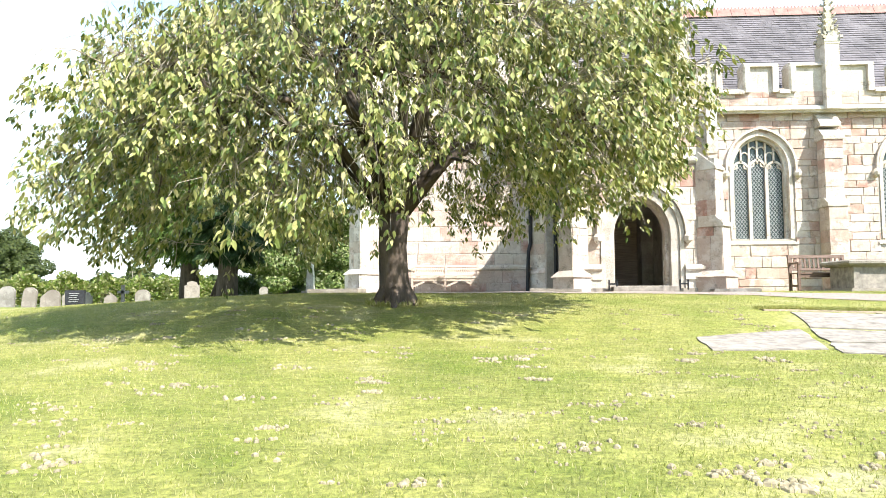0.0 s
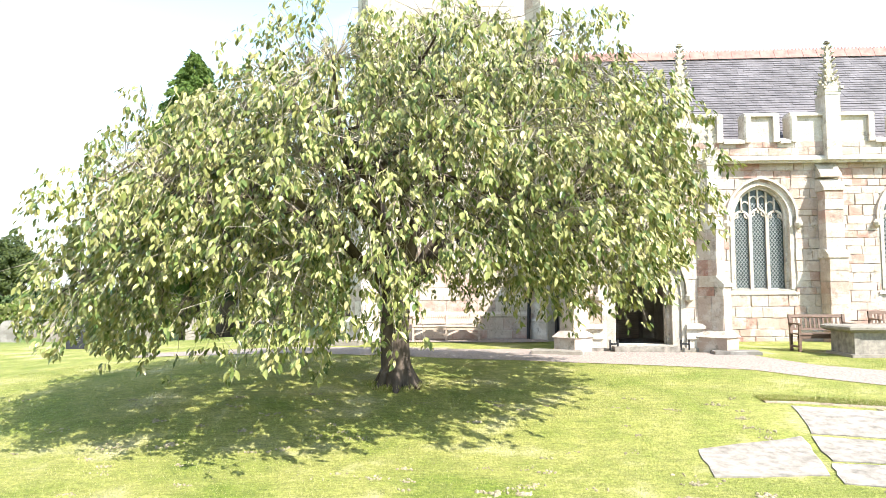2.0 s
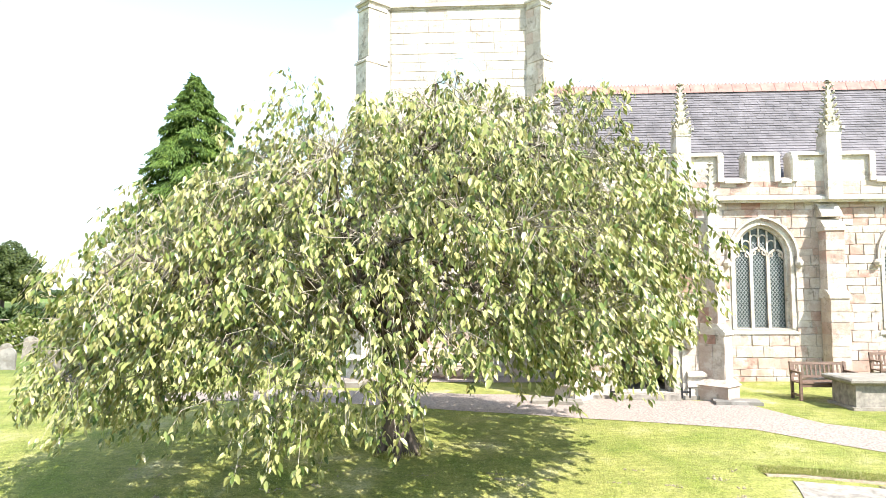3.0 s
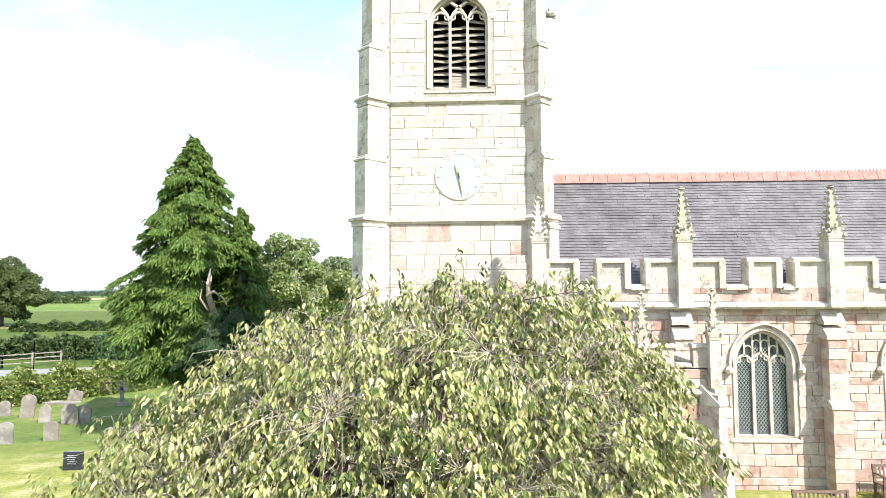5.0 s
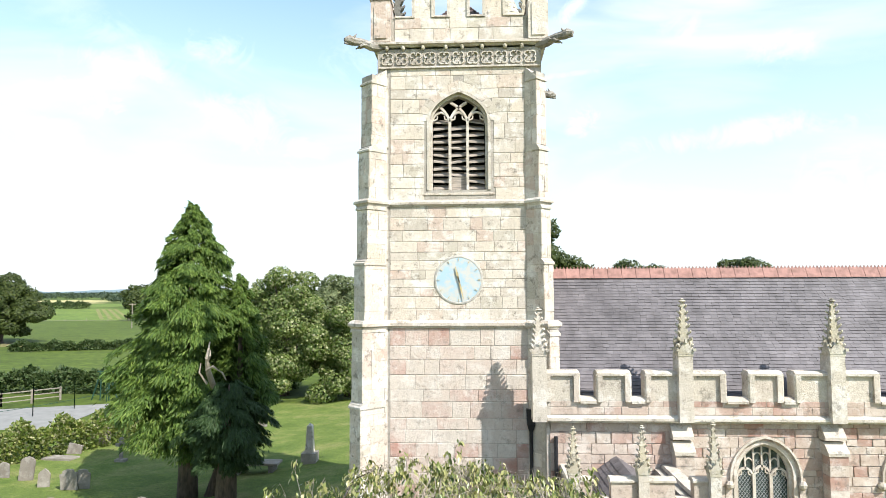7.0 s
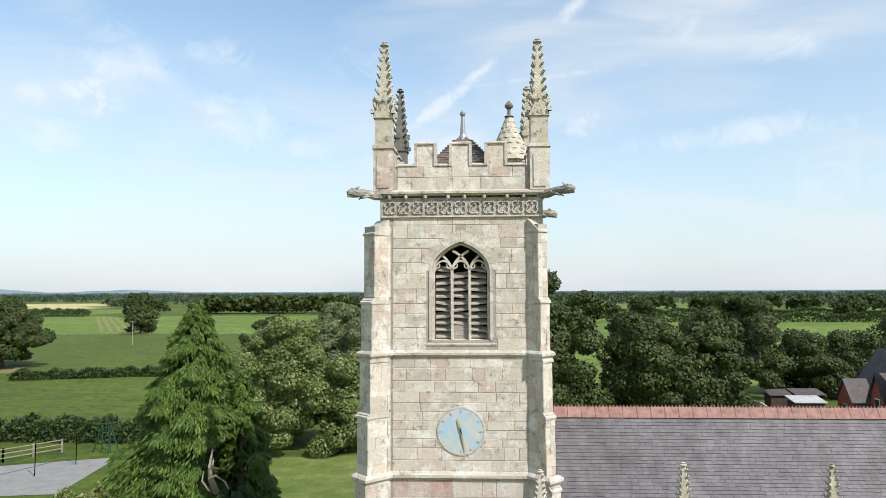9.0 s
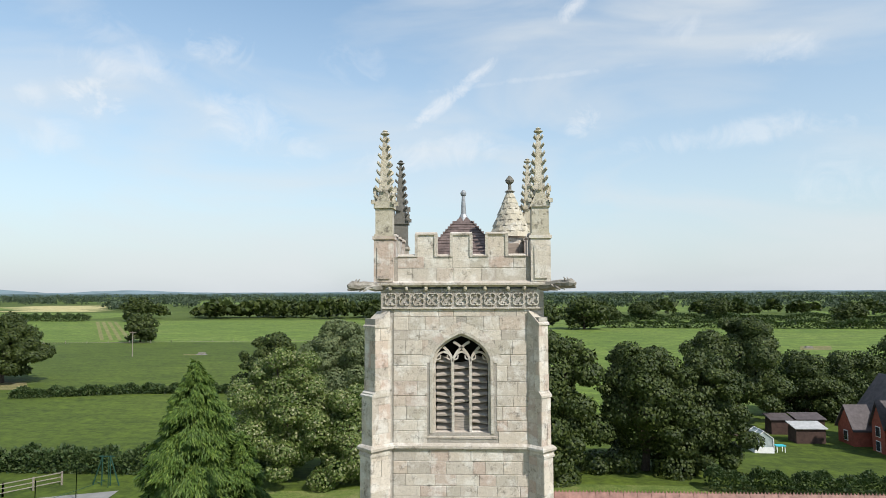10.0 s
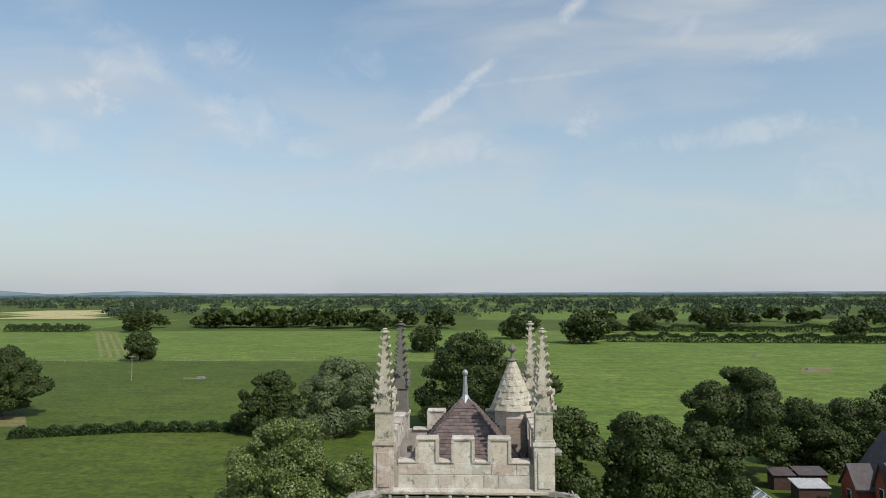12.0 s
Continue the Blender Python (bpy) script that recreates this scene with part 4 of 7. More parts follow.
part("finial", g, m_lead, pyramid, "lead-covered finial post")

# the stair turret with its stone cone
SX, SY = 1.28, 24.35
g = Geo().round(SX, SY, [(0.72, 16.5), (0.72, 18.35), (0.66, 18.4)], 8, math.pi / 8)
turret = part("stair_turret", g, m_buff, church_tower, "octagonal stair turret with a stone cone roof")
g = Geo()
rows = 8
for i in range(rows):
    f0, f1 = i / rows, (i + 1) / rows
    r0, r1 = 0.84 + (0.12 - 0.84) * f0, 0.84 + (0.12 - 0.84) * f1
    g.round(SX, SY, [(r0 + 0.02, 18.36 + 1.75 * f0), (r0 + 0.015, 18.38 + 1.75 * f0), (r1 + 0.005, 18.36 + 1.75 * f1)], 10, i * 0.31)
part("cone_roof", g, m_mossy, turret)
g = Geo().round(SX, SY, [(0.12, 20.08), (0.20, 20.14), (0.07, 20.22), (0.06, 20.42), (0.15, 20.5), (0.17, 20.58), (0.10, 20.68), (0.03, 20.76)], 8)
part("finial", g, m_black, turret)
g = Geo().box(SX - 0.28, SX + 0.28, SY - 0.72, SY - 0.66, 16.9, 18.1)
door = part("turret_door", g, m_wood, turret, "grey plank door")

# ---- nave and south aisle ----
NX0, NX1, NY = 2.0, 16.5, 19.03
church_nave = thing("church_nave", (9, 22, 0), "sandstone church nave with battlements and a steep slate roof", "church nave")
NW = dict(a=0.80, sill=1.45, spring=3.50, rise=0.92)
g = Geo()
for x0, x1, cx in ((6.0, 10.0, 8.09), (10.0, 14.15, 12.24)):
    wall_pierced(g, x0, x1, NY + CORE, NY + 0.7, -0.6, 5.1, cx, **NW)
g.box(NX0, 3.2, NY + CORE, NY + 0.7, -0.6, 5.1)
g.box(4.7, 6.0, NY + CORE, NY + 0.7, -0.6, 5.1)
g.box(3.2, 4.7, NY + CORE, NY + 0.7, 2.4, 5.1)
g.box(14.15, NX1, NY + CORE, NY + 0.7, -0.6, 5.1)
g.box(NX1 - 0.6, NX1, NY + 0.7, 25.3, -0.6, 5.6)
g.box(NX0, NX1, 24.7, 25.4, -0.6, 5.6)
nave_wall = part("wall", g, m_core, church_nave)
g = Geo().box(3.2, 4.7, NY + 0.5, NY + 0.58, -0.1, 2.4)
part("inner_door", g, m_wood, church_nave, "dark oak inner door")
blocks = []
for (x0, x1, cx), seed in (((6.0, 10.0, 8.09), 21), ((10.0, 12.6, 12.24), 22)):
    hole = arch_hole(cx, NW["a"] + 0.12, NW["sill"] - 0.15, NW["spring"], NW["rise"] + 0.14)
    blocks += courses(x0, x1, -0.1, 5.08, (0.17, 0.34), (0.24, 0.66), seed, hole)
blocks += courses(2.1, 6.0, 3.0, 5.08, (0.2, 0.36), (0.3, 0.7), 23)
lay(blocks, Matrix.Translation((0, NY + CORE, 0)), CORE * 1.5, m_nave, m_nave_i, nave_wall, rough=0.05)
lay(courses(12.6, NX1, -0.1, 5.08, (0.2, 0.36), (0.3, 0.7), 24, arch_hole(12.24, 0.92, 1.3, 3.5, 1.06)), Matrix.Translation((0, NY + CORE, 0)), CORE, m_nave, m_nave_i, nave_wall, 0)

for cx in (8.09, 12.24):
    w, clip, ai, lw, ym0, ym1 = arch_window(church_nave, cx=cx, y=NY, name="nave_window", label="three-light traceried church window with diamond leaded glass", depth=0.42, hood=True, foils=False, **NW)
    line = opening(cx, ai + 0.02, NW["sill"] - 0.02, NW["spring"], NW["rise"] - 0.09)
    part("glass", Geo().prism(list(reversed(line)), ym0 + 0.075, ym0 + 0.085), m_glass, w, "dark leaded glass")
    c = Geo()
    step, top = 0.10, NW["spring"] + NW["rise"]
    for k in (-1, 0, 1):
        x0, x1 = cx + k * lw - lw / 2 + 0.04, cx + k * lw + lw / 2 - 0.04
        ztop = NW["spring"] + (0.42 if k == 0 else 0.12)
        for s in (-1, 1):
            j = -12
            while j < 34:
                z0 = NW["sill"] + j * step * 1.25
                xa, za, xb, zb = (x0, z0, x1, z0 + (x1 - x0) * 1.35) if s > 0 else (x1, z0, x0, z0 + (x1 - x0) * 1.35)
                t0, t1 = max(0.0, (NW["sill"] - za) / (zb - za)), min(1.0, (ztop - za) / (zb - za))
                if t1 > t0 + 0.02:
                    c.bar([(xa + (xb - xa) * t0, za + (zb - za) * t0), (xa + (xb - xa) * t1, za + (zb - za) * t1)], 0.012, ym0 + 0.062, ym0 + 0.076)
                j += 1
    tagged(part("leading", c, m_came, w, "pale diamond lead lattice"), kind="stuff")

# the roof
RY, RZ, EY, EZ = 22.2, 9.44, 19.35, 5.35
g = Geo().loft([[(x, EY, EZ - 0.12), (x, RY, RZ - 0.12), (x, 2 * RY - EY, EZ - 0.12), (x, 2 * RY - EY, EZ - 0.3), (x, RY, RZ - 0.35), (x, EY, EZ - 0.3)] for x in (2.05, NX1)])
roof = part("roof", g, m_slate, church_nave, "steep roof of weathered blue-grey slates")
g = Geo()
slope = math.hypot(RY - EY, RZ - EZ)
t = math.atan2(RZ - EZ, RY - EY)
slates(g, 2.05, NX1, slope - 0.05, Matrix.Translation((0, EY, EZ - 0.11)) @ Matrix.Rotation(t, 4, "X"), 0.118, 0.22, 31)
tagged(part("slate", g, m_slate, roof), kind="stuff")
for i in range(31):
    x = 2.1 + i * 0.465
    g = Geo()
    g.loft([[(xx, RY - 0.20, RZ - 0.27), (xx, RY - 0.03, RZ + 0.05), (xx, RY + 0.03, RZ + 0.05), (xx, RY + 0.20, RZ - 0.27), (xx, RY, RZ - 0.05)] for xx in (x + 0.006, x + 0.459)])
    for k in range(4):
        c = x + 0.06 + k * 0.116
        g.add([(c - 0.045, RY - 0.015, RZ + 0.04), (c + 0.045, RY - 0.015, RZ + 0.04), (c, RY - 0.015, RZ + 0.13), (c - 0.045, RY + 0.015, RZ + 0.04), (c + 0.045, RY + 0.015, RZ + 0.04), (c, RY + 0.015, RZ + 0.13)], [(0, 1, 2), (5, 4, 3), (0, 2, 5, 3), (1, 4, 5, 2)])
    part("ridge_tile", g, m_ridge, roof)

# nave parapet
NP0, NP1, NP2 = 5.08, 5.62, 6.44
PY0, PY1 = 18.84, 19.2
g = Geo().box(NX0, NX1, PY0 + CORE, PY1, NP0, NP1)
nave_parapet = part("parapet", g, m_core, church_nave)
lay(courses(2.1, NX1, NP0 + 0.15, NP1, (0.2, 0.26), (0.4, 0.8), 25), Matrix.Translation((0, PY0 + CORE, 0)), CORE, m_nave, m_nave_i, nave_parapet)
g = Geo()
string_course(g, [(NX0, PY0 + 0.02), (NX1, PY0 + 0.02)], NP0 - 0.07, 0.22, 0.12)
part("string_course", g, m_dress, nave_parapet)
mer = [(2.0, 2.86), (3.47, 4.30), (4.83, 6.94), (7.69, 8.51), (8.96, 11.13), (11.84, 12.66), (13.11, 15.28)]
for x0, x1 in mer:
    o = merlon(nave_parapet, x0, x1, PY0 + 0.01, PY1, NP1, NP2 - 0.10, m_dress, 0.13, 0.09)
    b = Pieces("side_moulding", m_dress)
    for s, x in ((-1, x0), (1, x1)):
        b.loft([[(x + s * (0.06 + o), y, NP1 - 0.02), (x - s * 0.10, y, NP1 - 0.02), (x - s * 0.10, y, NP2 - 0.06), (x + s * (0.06 + o), y, NP2 - 0.06)] for y, o in ((PY0 - 0.085, -0.02), (PY0 - 0.05, 0.02), (PY1 + 0.03, 0.02))])
    b.put(o)
for (a, x0), (x1, b_) in zip(mer, mer[1:]):
    sill_coping(nave_parapet, x0 + 0.08, x1 - 0.08, PY0 + 0.01, PY1, NP1 - 0.06, 0.17, 0.10)
for i, x in enumerate((1.78, 5.86, 10.0, 14.15)):
    g = Geo().box(x - 0.2, x + 0.2, PY0 - 0.22, PY1 - 0.02, NP0 - 0.02, 6.95)
    part("pinnacle_shaft", g, m_dress, church_nave)
    pinnacle(church_nave, x, PY0 - 0.02, 6.9, 6.97, 8.52 if i else 8.28, 0.19, m_mossy if i else m_dress, rows=7)
    if i:
        g = Geo()
        h, x = 0.24, x - 0.1
        for z0, z1, y0 in ((-0.5, 2.35, 18.48), (2.35, 4.2, 18.6)):
            g.box(x - h, x + h, y0, NY + 0.1, z0, z1)
        b = part("buttress", g, m_core, church_nave)
        f = Pieces("quoin", m_nave)
        r = random.Random(60 + i)
        for z0, z1, y0 in ((-0.1, 2.35, 18.48), (2.42, 4.2, 18.6)):
            z = z0
            while z < z1 - 0.1:
                hh = min(r.uniform(0.28, 0.45), z1 - z)
                f.box(x - h - r.uniform(0.005, 0.018), x + h + r.uniform(0.005, 0.018), y0 - r.uniform(0.01, 0.03), NY - 0.06, z + 0.006, z + hh - 0.006)
                z += hh
        f.put(b)
        c = Pieces("weathering", m_dress)
        for z, y0, y1, d in ((2.30, 18.43, 18.66, 0.26), (4.18, 18.54, 18.8, 0.34), (4.58, 18.68, 19.0, 0.46)):
            c.loft([[(xx, y0, z), (xx, y0, z + 0.09), (xx, y1, z + d), (xx, NY + 0.05, z + d), (xx, NY + 0.05, z)] for xx in (x - h - 0.05, x + h + 0.05)])
        c.put(b)

# ---- south porch ----
QX0, QX1, QY = 2.38, 5.52, 15.92
QCX = 3.95
church_porch = thing("church_porch", (QCX, 17.4, 0), "sandstone church porch with a pointed doorway and small pinnacles", "church porch")
DW = dict(cx=QCX, a=0.68, sill=0.12, spring=1.35, rise=0.92)
g = Geo()
wall_pierced(g, QX0 + CORE, QX1 - CORE, QY + CORE, QY + 0.55, -0.5, 3.7, **DW)
g.box(QX0 + CORE, QX0 + 0.5, QY + 0.55, NY, -0.5, 3.7)
g.box(QX1 - 0.5, QX1 - CORE, QY + 0.55, NY, -0.5, 3.7)
porch_wall = part("wall", g, m_core, church_porch)
lay(courses(QX0 + 0.1, QX1 - 0.1, 0.62, 3.05, (0.28, 0.42), (0.45, 0.9), 27, arch_hole(QCX, 0.98, 0.0, 1.35, 1.25)), Matrix.Translation((0, QY + CORE, 0)), CORE, m_nave, m_nave_i, porch_wall)
lay(courses(QX0 + 0.1, QX1 - 0.1, 3.22, 3.68, (0.22, 0.24), (0.45, 0.8), 28), Matrix.Translation((0, QY + CORE, 0)), CORE, m_nave, m_nave_i, porch_wall)
g = Geo()
for i, (d, y0, y1) in enumerate(((0.30, -0.03, 0.1), (0.20, 0.04, 0.2), (0.11, 0.13, 0.3), (0.03, 0.24, 0.5))):
    g = Geo().strip(opening(QCX, 0.68 + d - 0.10, 0.05, 1.35, 0.92 + d - 0.11), opening(QCX, 0.68 + d, 0.05, 1.35, 0.92 + d), QY + y0, QY + y1)
    part("door_arch", g, m_dress, church_porch, "deeply moulded pointed door arch")
g = Geo()
h0, h1 = [(QCX + x, 1.35 + z) for x, z in arch(1.0, 1.24)], [(QCX + x, 1.35 + z) for x, z in arch(1.09, 1.34)]
g.strip(h0, h1, QY - 0.11, QY + 0.02)
part("hood_mould", g, m_dress, church_porch)
for s in (-1, 1):
    g = Geo().round(QCX + s * 1.06, QY - 0.08, [(0.03, 1.12), (0.10, 1.19), (0.11, 1.28), (0.06, 1.36)], 7)
    part("label_stop", g, m_dress, church_porch)
for x0, x1 in ((QX0, QCX - 0.98), (QCX + 0.98, QX1)):
    g = Geo().box(x0, x1, QY - 0.07, QY + CORE, -0.4, 0.48)
    string_course(g, [(x0, QY - 0.05), (x1, QY - 0.05)], 0.46, 0.17, 0.09)
    string_course(g, [(x0, QY - 0.05), (x1, QY - 0.05)], 0.24, 0.08, 0.06)
    part("plinth", g, m_dress, church_porch)
g = Geo()
string_course(g, [(QX0, QY + 0.01), (QX1, QY + 0.01)], 3.04, 0.18, 0.10)
part("string_course", g, m_dress, church_porch)
for k, (x, sx) in enumerate(((QX0, -1), (QX1, 1))):
    diagonal_buttress(church_porch, x, QY, sx, -1, 0.2, [(-0.4, 1.75, 0.42), (1.75, 3.3, 0.28)], m_nave, m_nave_i, 70 + k, 0.42)
porch_parapet = part("parapet", Geo().box(QX0 + 0.05, QX1 - 0.05, QY + CORE, QY + 0.3, 3.66, 3.72), m_core, church_porch)
for x0, x1 in ((2.40, 2.75), (3.2, 4.70), (5.15, 5.5)):
    merlon(porch_parapet, x0, x1, QY + 0.02, QY + 0.3, 3.72, 4.18, m_nave, 0.09, 0.045)
for x0, x1 in ((2.8, 3.15), (4.75, 5.1)):
    sill_coping(porch_parapet, x0, x1, QY + 0.02, QY + 0.3, 3.72, 0.09, 0.045)
for x0, x1 in ((QX0, QX0 + 0.28), (QX1 - 0.28, QX1)):
    merlon(porch_parapet, x0, x1, QY + 0.5, NY - 0.1, 3.6, 3.75, m_nave, 0.09, 0.045)
for x, y, top in ((2.30, QY - 0.06, 5.5), (QCX, QY + 0.02, 5.52), (5.60, QY - 0.06, 5.62)):
    g = Geo().box(x - 0.125, x + 0.125, y - 0.125, y + 0.125, 3.25, 4.42)
    part("pinnacle_shaft", g, m_dress, church_porch)
    pinnacle(church_porch, x, y, 4.38, 4.44, top, 0.125, m_mossy, rows=6)
g = Geo().loft([[(QX0 + 0.3, y, 3.1), (QCX, y, 4.02), (QX1 - 0.3, y, 3.1), (QX1 - 0.3, y, 3.0), (QCX, y, 3.9), (QX0 + 0.3, y, 3.0)] for y in (QY + 0.4, NY + 0.1)])
porch_roof = part("roof", g, m_slate, church_porch, "small gabled slate roof")
g = Geo()
hw, hh = QCX - QX0 - 0.3, 0.92
for s in (-1, 1):
    m = Matrix.Translation((QCX - hw, NY + 0.1, 3.11)) @ Matrix.Rotation(-math.pi / 2, 4, "Z") @ Matrix.Rotation(math.atan2(hh, hw), 4, "X")
    if s > 0:
        m = Matrix.Translation((QCX + hw, QY + 0.4, 3.11)) @ Matrix.Rotation(math.pi / 2, 4, "Z") @ Matrix.Rotation(math.atan2(hh, hw), 4, "X")
    slates(g, 0, NY - QY - 0.3, math.hypot(hw, hh) - 0.05, m, 0.15, 0.24, 33 + s)
tagged(part("slate", g, m_slate, porch_roof), kind="stuff")
g = Geo()
for s in (-1, 1):
    g.strip([(QCX + s * (hw + 0.1), 3.12), (QCX, 4.08)], [(QCX + s * (hw + 0.1), 3.24), (QCX, 4.22)], QY + 0.3, QY + 0.5)
part("gable_coping", g, m_lead, porch_roof, "grey stone gable coping")
g = Geo().box(QX0 + 0.1, QX1 - 0.1, QY - 0.1, NY, -0.4, 0.06)
part("floor", g, m_slab, church_porch)
g = Geo().box(QCX - 0.75, QCX + 0.75, QY - 0.32, QY + 0.3, -0.2, 0.10)
part("doorstep", g, m_slab, church_porch)

g = Geo()
g.tube([(1.62, 19.86, 4.6), (1.62, 19.86, 1.45), (1.55, 19.80, 1.2), (1.50, 19.72, 0.0)], [0.055] * 4, 8)
pipe = tagged(new("downpipe", g.mesh("downpipe", m_iron)), "black iron downpipe with a hopper head", "downpipe")
g = Geo().loft([[(1.62 - h, 19.87 - h, z), (1.62 + h, 19.87 - h, z), (1.62 + h, 19.87 + h, z), (1.62 - h, 19.87 + h, z)] for h, z in ((0.06, 4.55), (0.12, 4.75), (0.13, 5.2))])
part("hopper_head", g, m_iron, pipe)
g = Geo().tube([(2.25, 18.92, 4.6), (2.25, 18.92, 0.0)], [0.055, 0.055], 8)
tagged(new("downpipe", g.mesh("downpipe", m_iron)), "black iron downpipe beside the porch", "downpipe")


# ---- ground ----
def smooth(a, b, t):
    t = min(1.0, max(0.0, (t - a) / (b - a)))
    return t * t * (3 - 2 * t)


LAWN = [(-8, -1.05), (3, -0.92), (6, -0.77), (8.5, -0.60), (10, -0.36), (11.4, -0.22), (13, -0.08), (15, -0.03), (400, -0.03)]


def height(x, y):
    """Lawn that climbs to the church, falls off to the west and levels out into the fields."""
    z = LAWN[0][1]
    for (a, p), (b, q) in zip(LAWN, LAWN[1:]):
        if a <= y < b:
            z = p + (q - p) * (y - a) / (b - a)
    bank = smooth(6, 9, x) * smooth(4, 9, y) * (1 - smooth(12, 15, y))
    z = z * (1 - 0.45 * bank)
    z -= (0.5 + 0.35 * smooth(24, 32, y)) * (1 - smooth(-15, -3, x)) * smooth(4, 14, y)
    far = smooth(40, 70, math.hypot(x, y - 15))
    z = z * (1 - far) - 0.7 * far
    near = 1 - smooth(15, 40, math.hypot(x, y - 8))
    return z + near * 0.03 * noise.noise(Vector((x * 0.5, y * 0.5, 3.1)))


def spread(lo, hi, step, far, grow):
    a = [lo + i * step for i in range(int((hi - lo) / step) + 1)]
    s = step
    while a[-1] < far:
        s *= grow
        a.append(a[-1] + s)
    s = step
    while a[0] > -far:
        s *= grow
        a.insert(0, a[0] - s)
    return a


xs, ys = spread(-14, 12, 0.5, 4800, 1.09), spread(-4, 20, 0.5, 4800, 1.07)
ys = [y for y in ys if y > -700]
vv = [(x, y, height(x, y)) for y in ys for x in xs]
nx = len(xs)
ff = [(j * nx + i, j * nx + i + 1, (j + 1) * nx + i + 1, (j + 1) * nx + i) for j in range(len(ys) - 1) for i in range(nx - 1)]
me = bpy.data.meshes.new("ground")
me.from_pydata(vv, [], ff)
for m in (m_lawn, m_field, m_field_pale, m_stubble):
    me.materials.append(m)
kinds = []
for j in range(len(ys) - 1):
    for i in range(nx - 1):
        x, y = (xs[i] + xs[i + 1]) / 2, (ys[j] + ys[j + 1]) / 2
        if -27 < x < 45 and y < 56:
            k = 0
        elif y < 222:
            k = 2 if x > 15 and y > 95 else 1
        elif y < 400:
            k = 2
        elif -0.72 < x / y < -0.585 and 590 < y < 890:
            k = 3
        else:
            k = 1 if (int(x // 260) + int(y // 190)) % 3 else 2
        kinds.append(k)
me.polygons.foreach_set("material_index", kinds)
me.polygons.foreach_set("use_smooth", [True] * len(kinds))
tagged(new("ground", me), "mown churchyard lawn running out into green pasture", "ground", kind="structure")


def draped(poly_rows, lift):
    """A sheet over the ground from rows of (x, y) points."""
    g = Geo()
    n = len(poly_rows[0])
    g.add([(x, y, height(x, y) + lift) for row in poly_rows for x, y in row], [(j * n + i, j * n + i + 1, (j + 1) * n + i + 1, (j + 1) * n + i) for j in range(len(poly_rows) - 1) for i in range(n - 1)])
    return g


def lerp_rows(near, far, n=10, m=8):
    def along(line, t):
        k = min(int(t * (len(line) - 1)), len(line) - 2)
        f = t * (len(line) - 1) - k
        return (line[k][0] + (line[k + 1][0] - line[k][0]) * f, line[k][1] + (line[k + 1][1] - line[k][1]) * f)
    return [[(along(near, i / n)[0] * (1 - j / m) + along(far, i / n)[0] * j / m, along(near, i / n)[1] * (1 - j / m) + along(far, i / n)[1] * j / m) for i in range(n + 1)] for j in range(m + 1)]


near_edge = [(-9.0, 16.6), (-5.0, 15.6), (-1.5, 14.6), (1.5, 13.7), (5.2, 12.75), (7.0, 11.25), (9.5, 9.55), (14.0, 7.6)]
far_edge = [(-9.2, 18.0), (-5.0, 17.3), (-1.5, 16.7), (1.5, 16.2), (5.9, 15.6), (6.7, 13.2), (9.6, 11.0), (14.5, 9.0)]
path_ob = tagged(new("gravel_path", draped(lerp_rows(near_edge, far_edge, 70, 14), 0.01).mesh("gravel_path", m_gravel, True)), "pale gravel path leading to the porch", "path", kind="structure")
g = draped(lerp_rows([(-4.2, 18.6), (2.0, 18.6)], [(-4.2, 19.95), (2.0, 19.95)], 12, 4), 0.02)
tagged(new("paved_strip", g.mesh("paved_strip", m_gravel, True)), "gravel strip at the foot of the tower", "path", kind="structure")


# ---- plants ----
def leaf_cards(points, direction, sizes, aspect, fold, r, facing=None):
    """Folded leaves: at each point one blade of that size, pointing along direction, at a random turn."""
    n = len(points)
    d = direction / np.linalg.norm(direction, axis=1, keepdims=True)
    ref = r.normal(size=(n, 3)) if facing is None else facing + r.normal(size=(n, 3)) * 0.35
    side = np.cross(d, ref)
    side /= np.linalg.norm(side, axis=1, keepdims=True) + 1e-9
    up = np.cross(side, d)
    if facing is not None:
        up = -np.abs(np.sign((up * facing).sum(1, keepdims=True))) * up * np.sign((up * facing).sum(1, keepdims=True))
    s = sizes[:, None]
    p = points
    v = np.stack([p, p + d * s * 0.45 + side * s * aspect + up * s * fold, p + d * s + up * (-s * fold * 0.6), p + d * s * 0.45 - side * s * aspect + up * s * fold], 1).reshape(-1, 3)
    k = np.arange(n) * 4
    f = np.concatenate([np.stack([k, k + 1, k + 2], 1), np.stack([k, k + 2, k + 3], 1)])
    return v, f


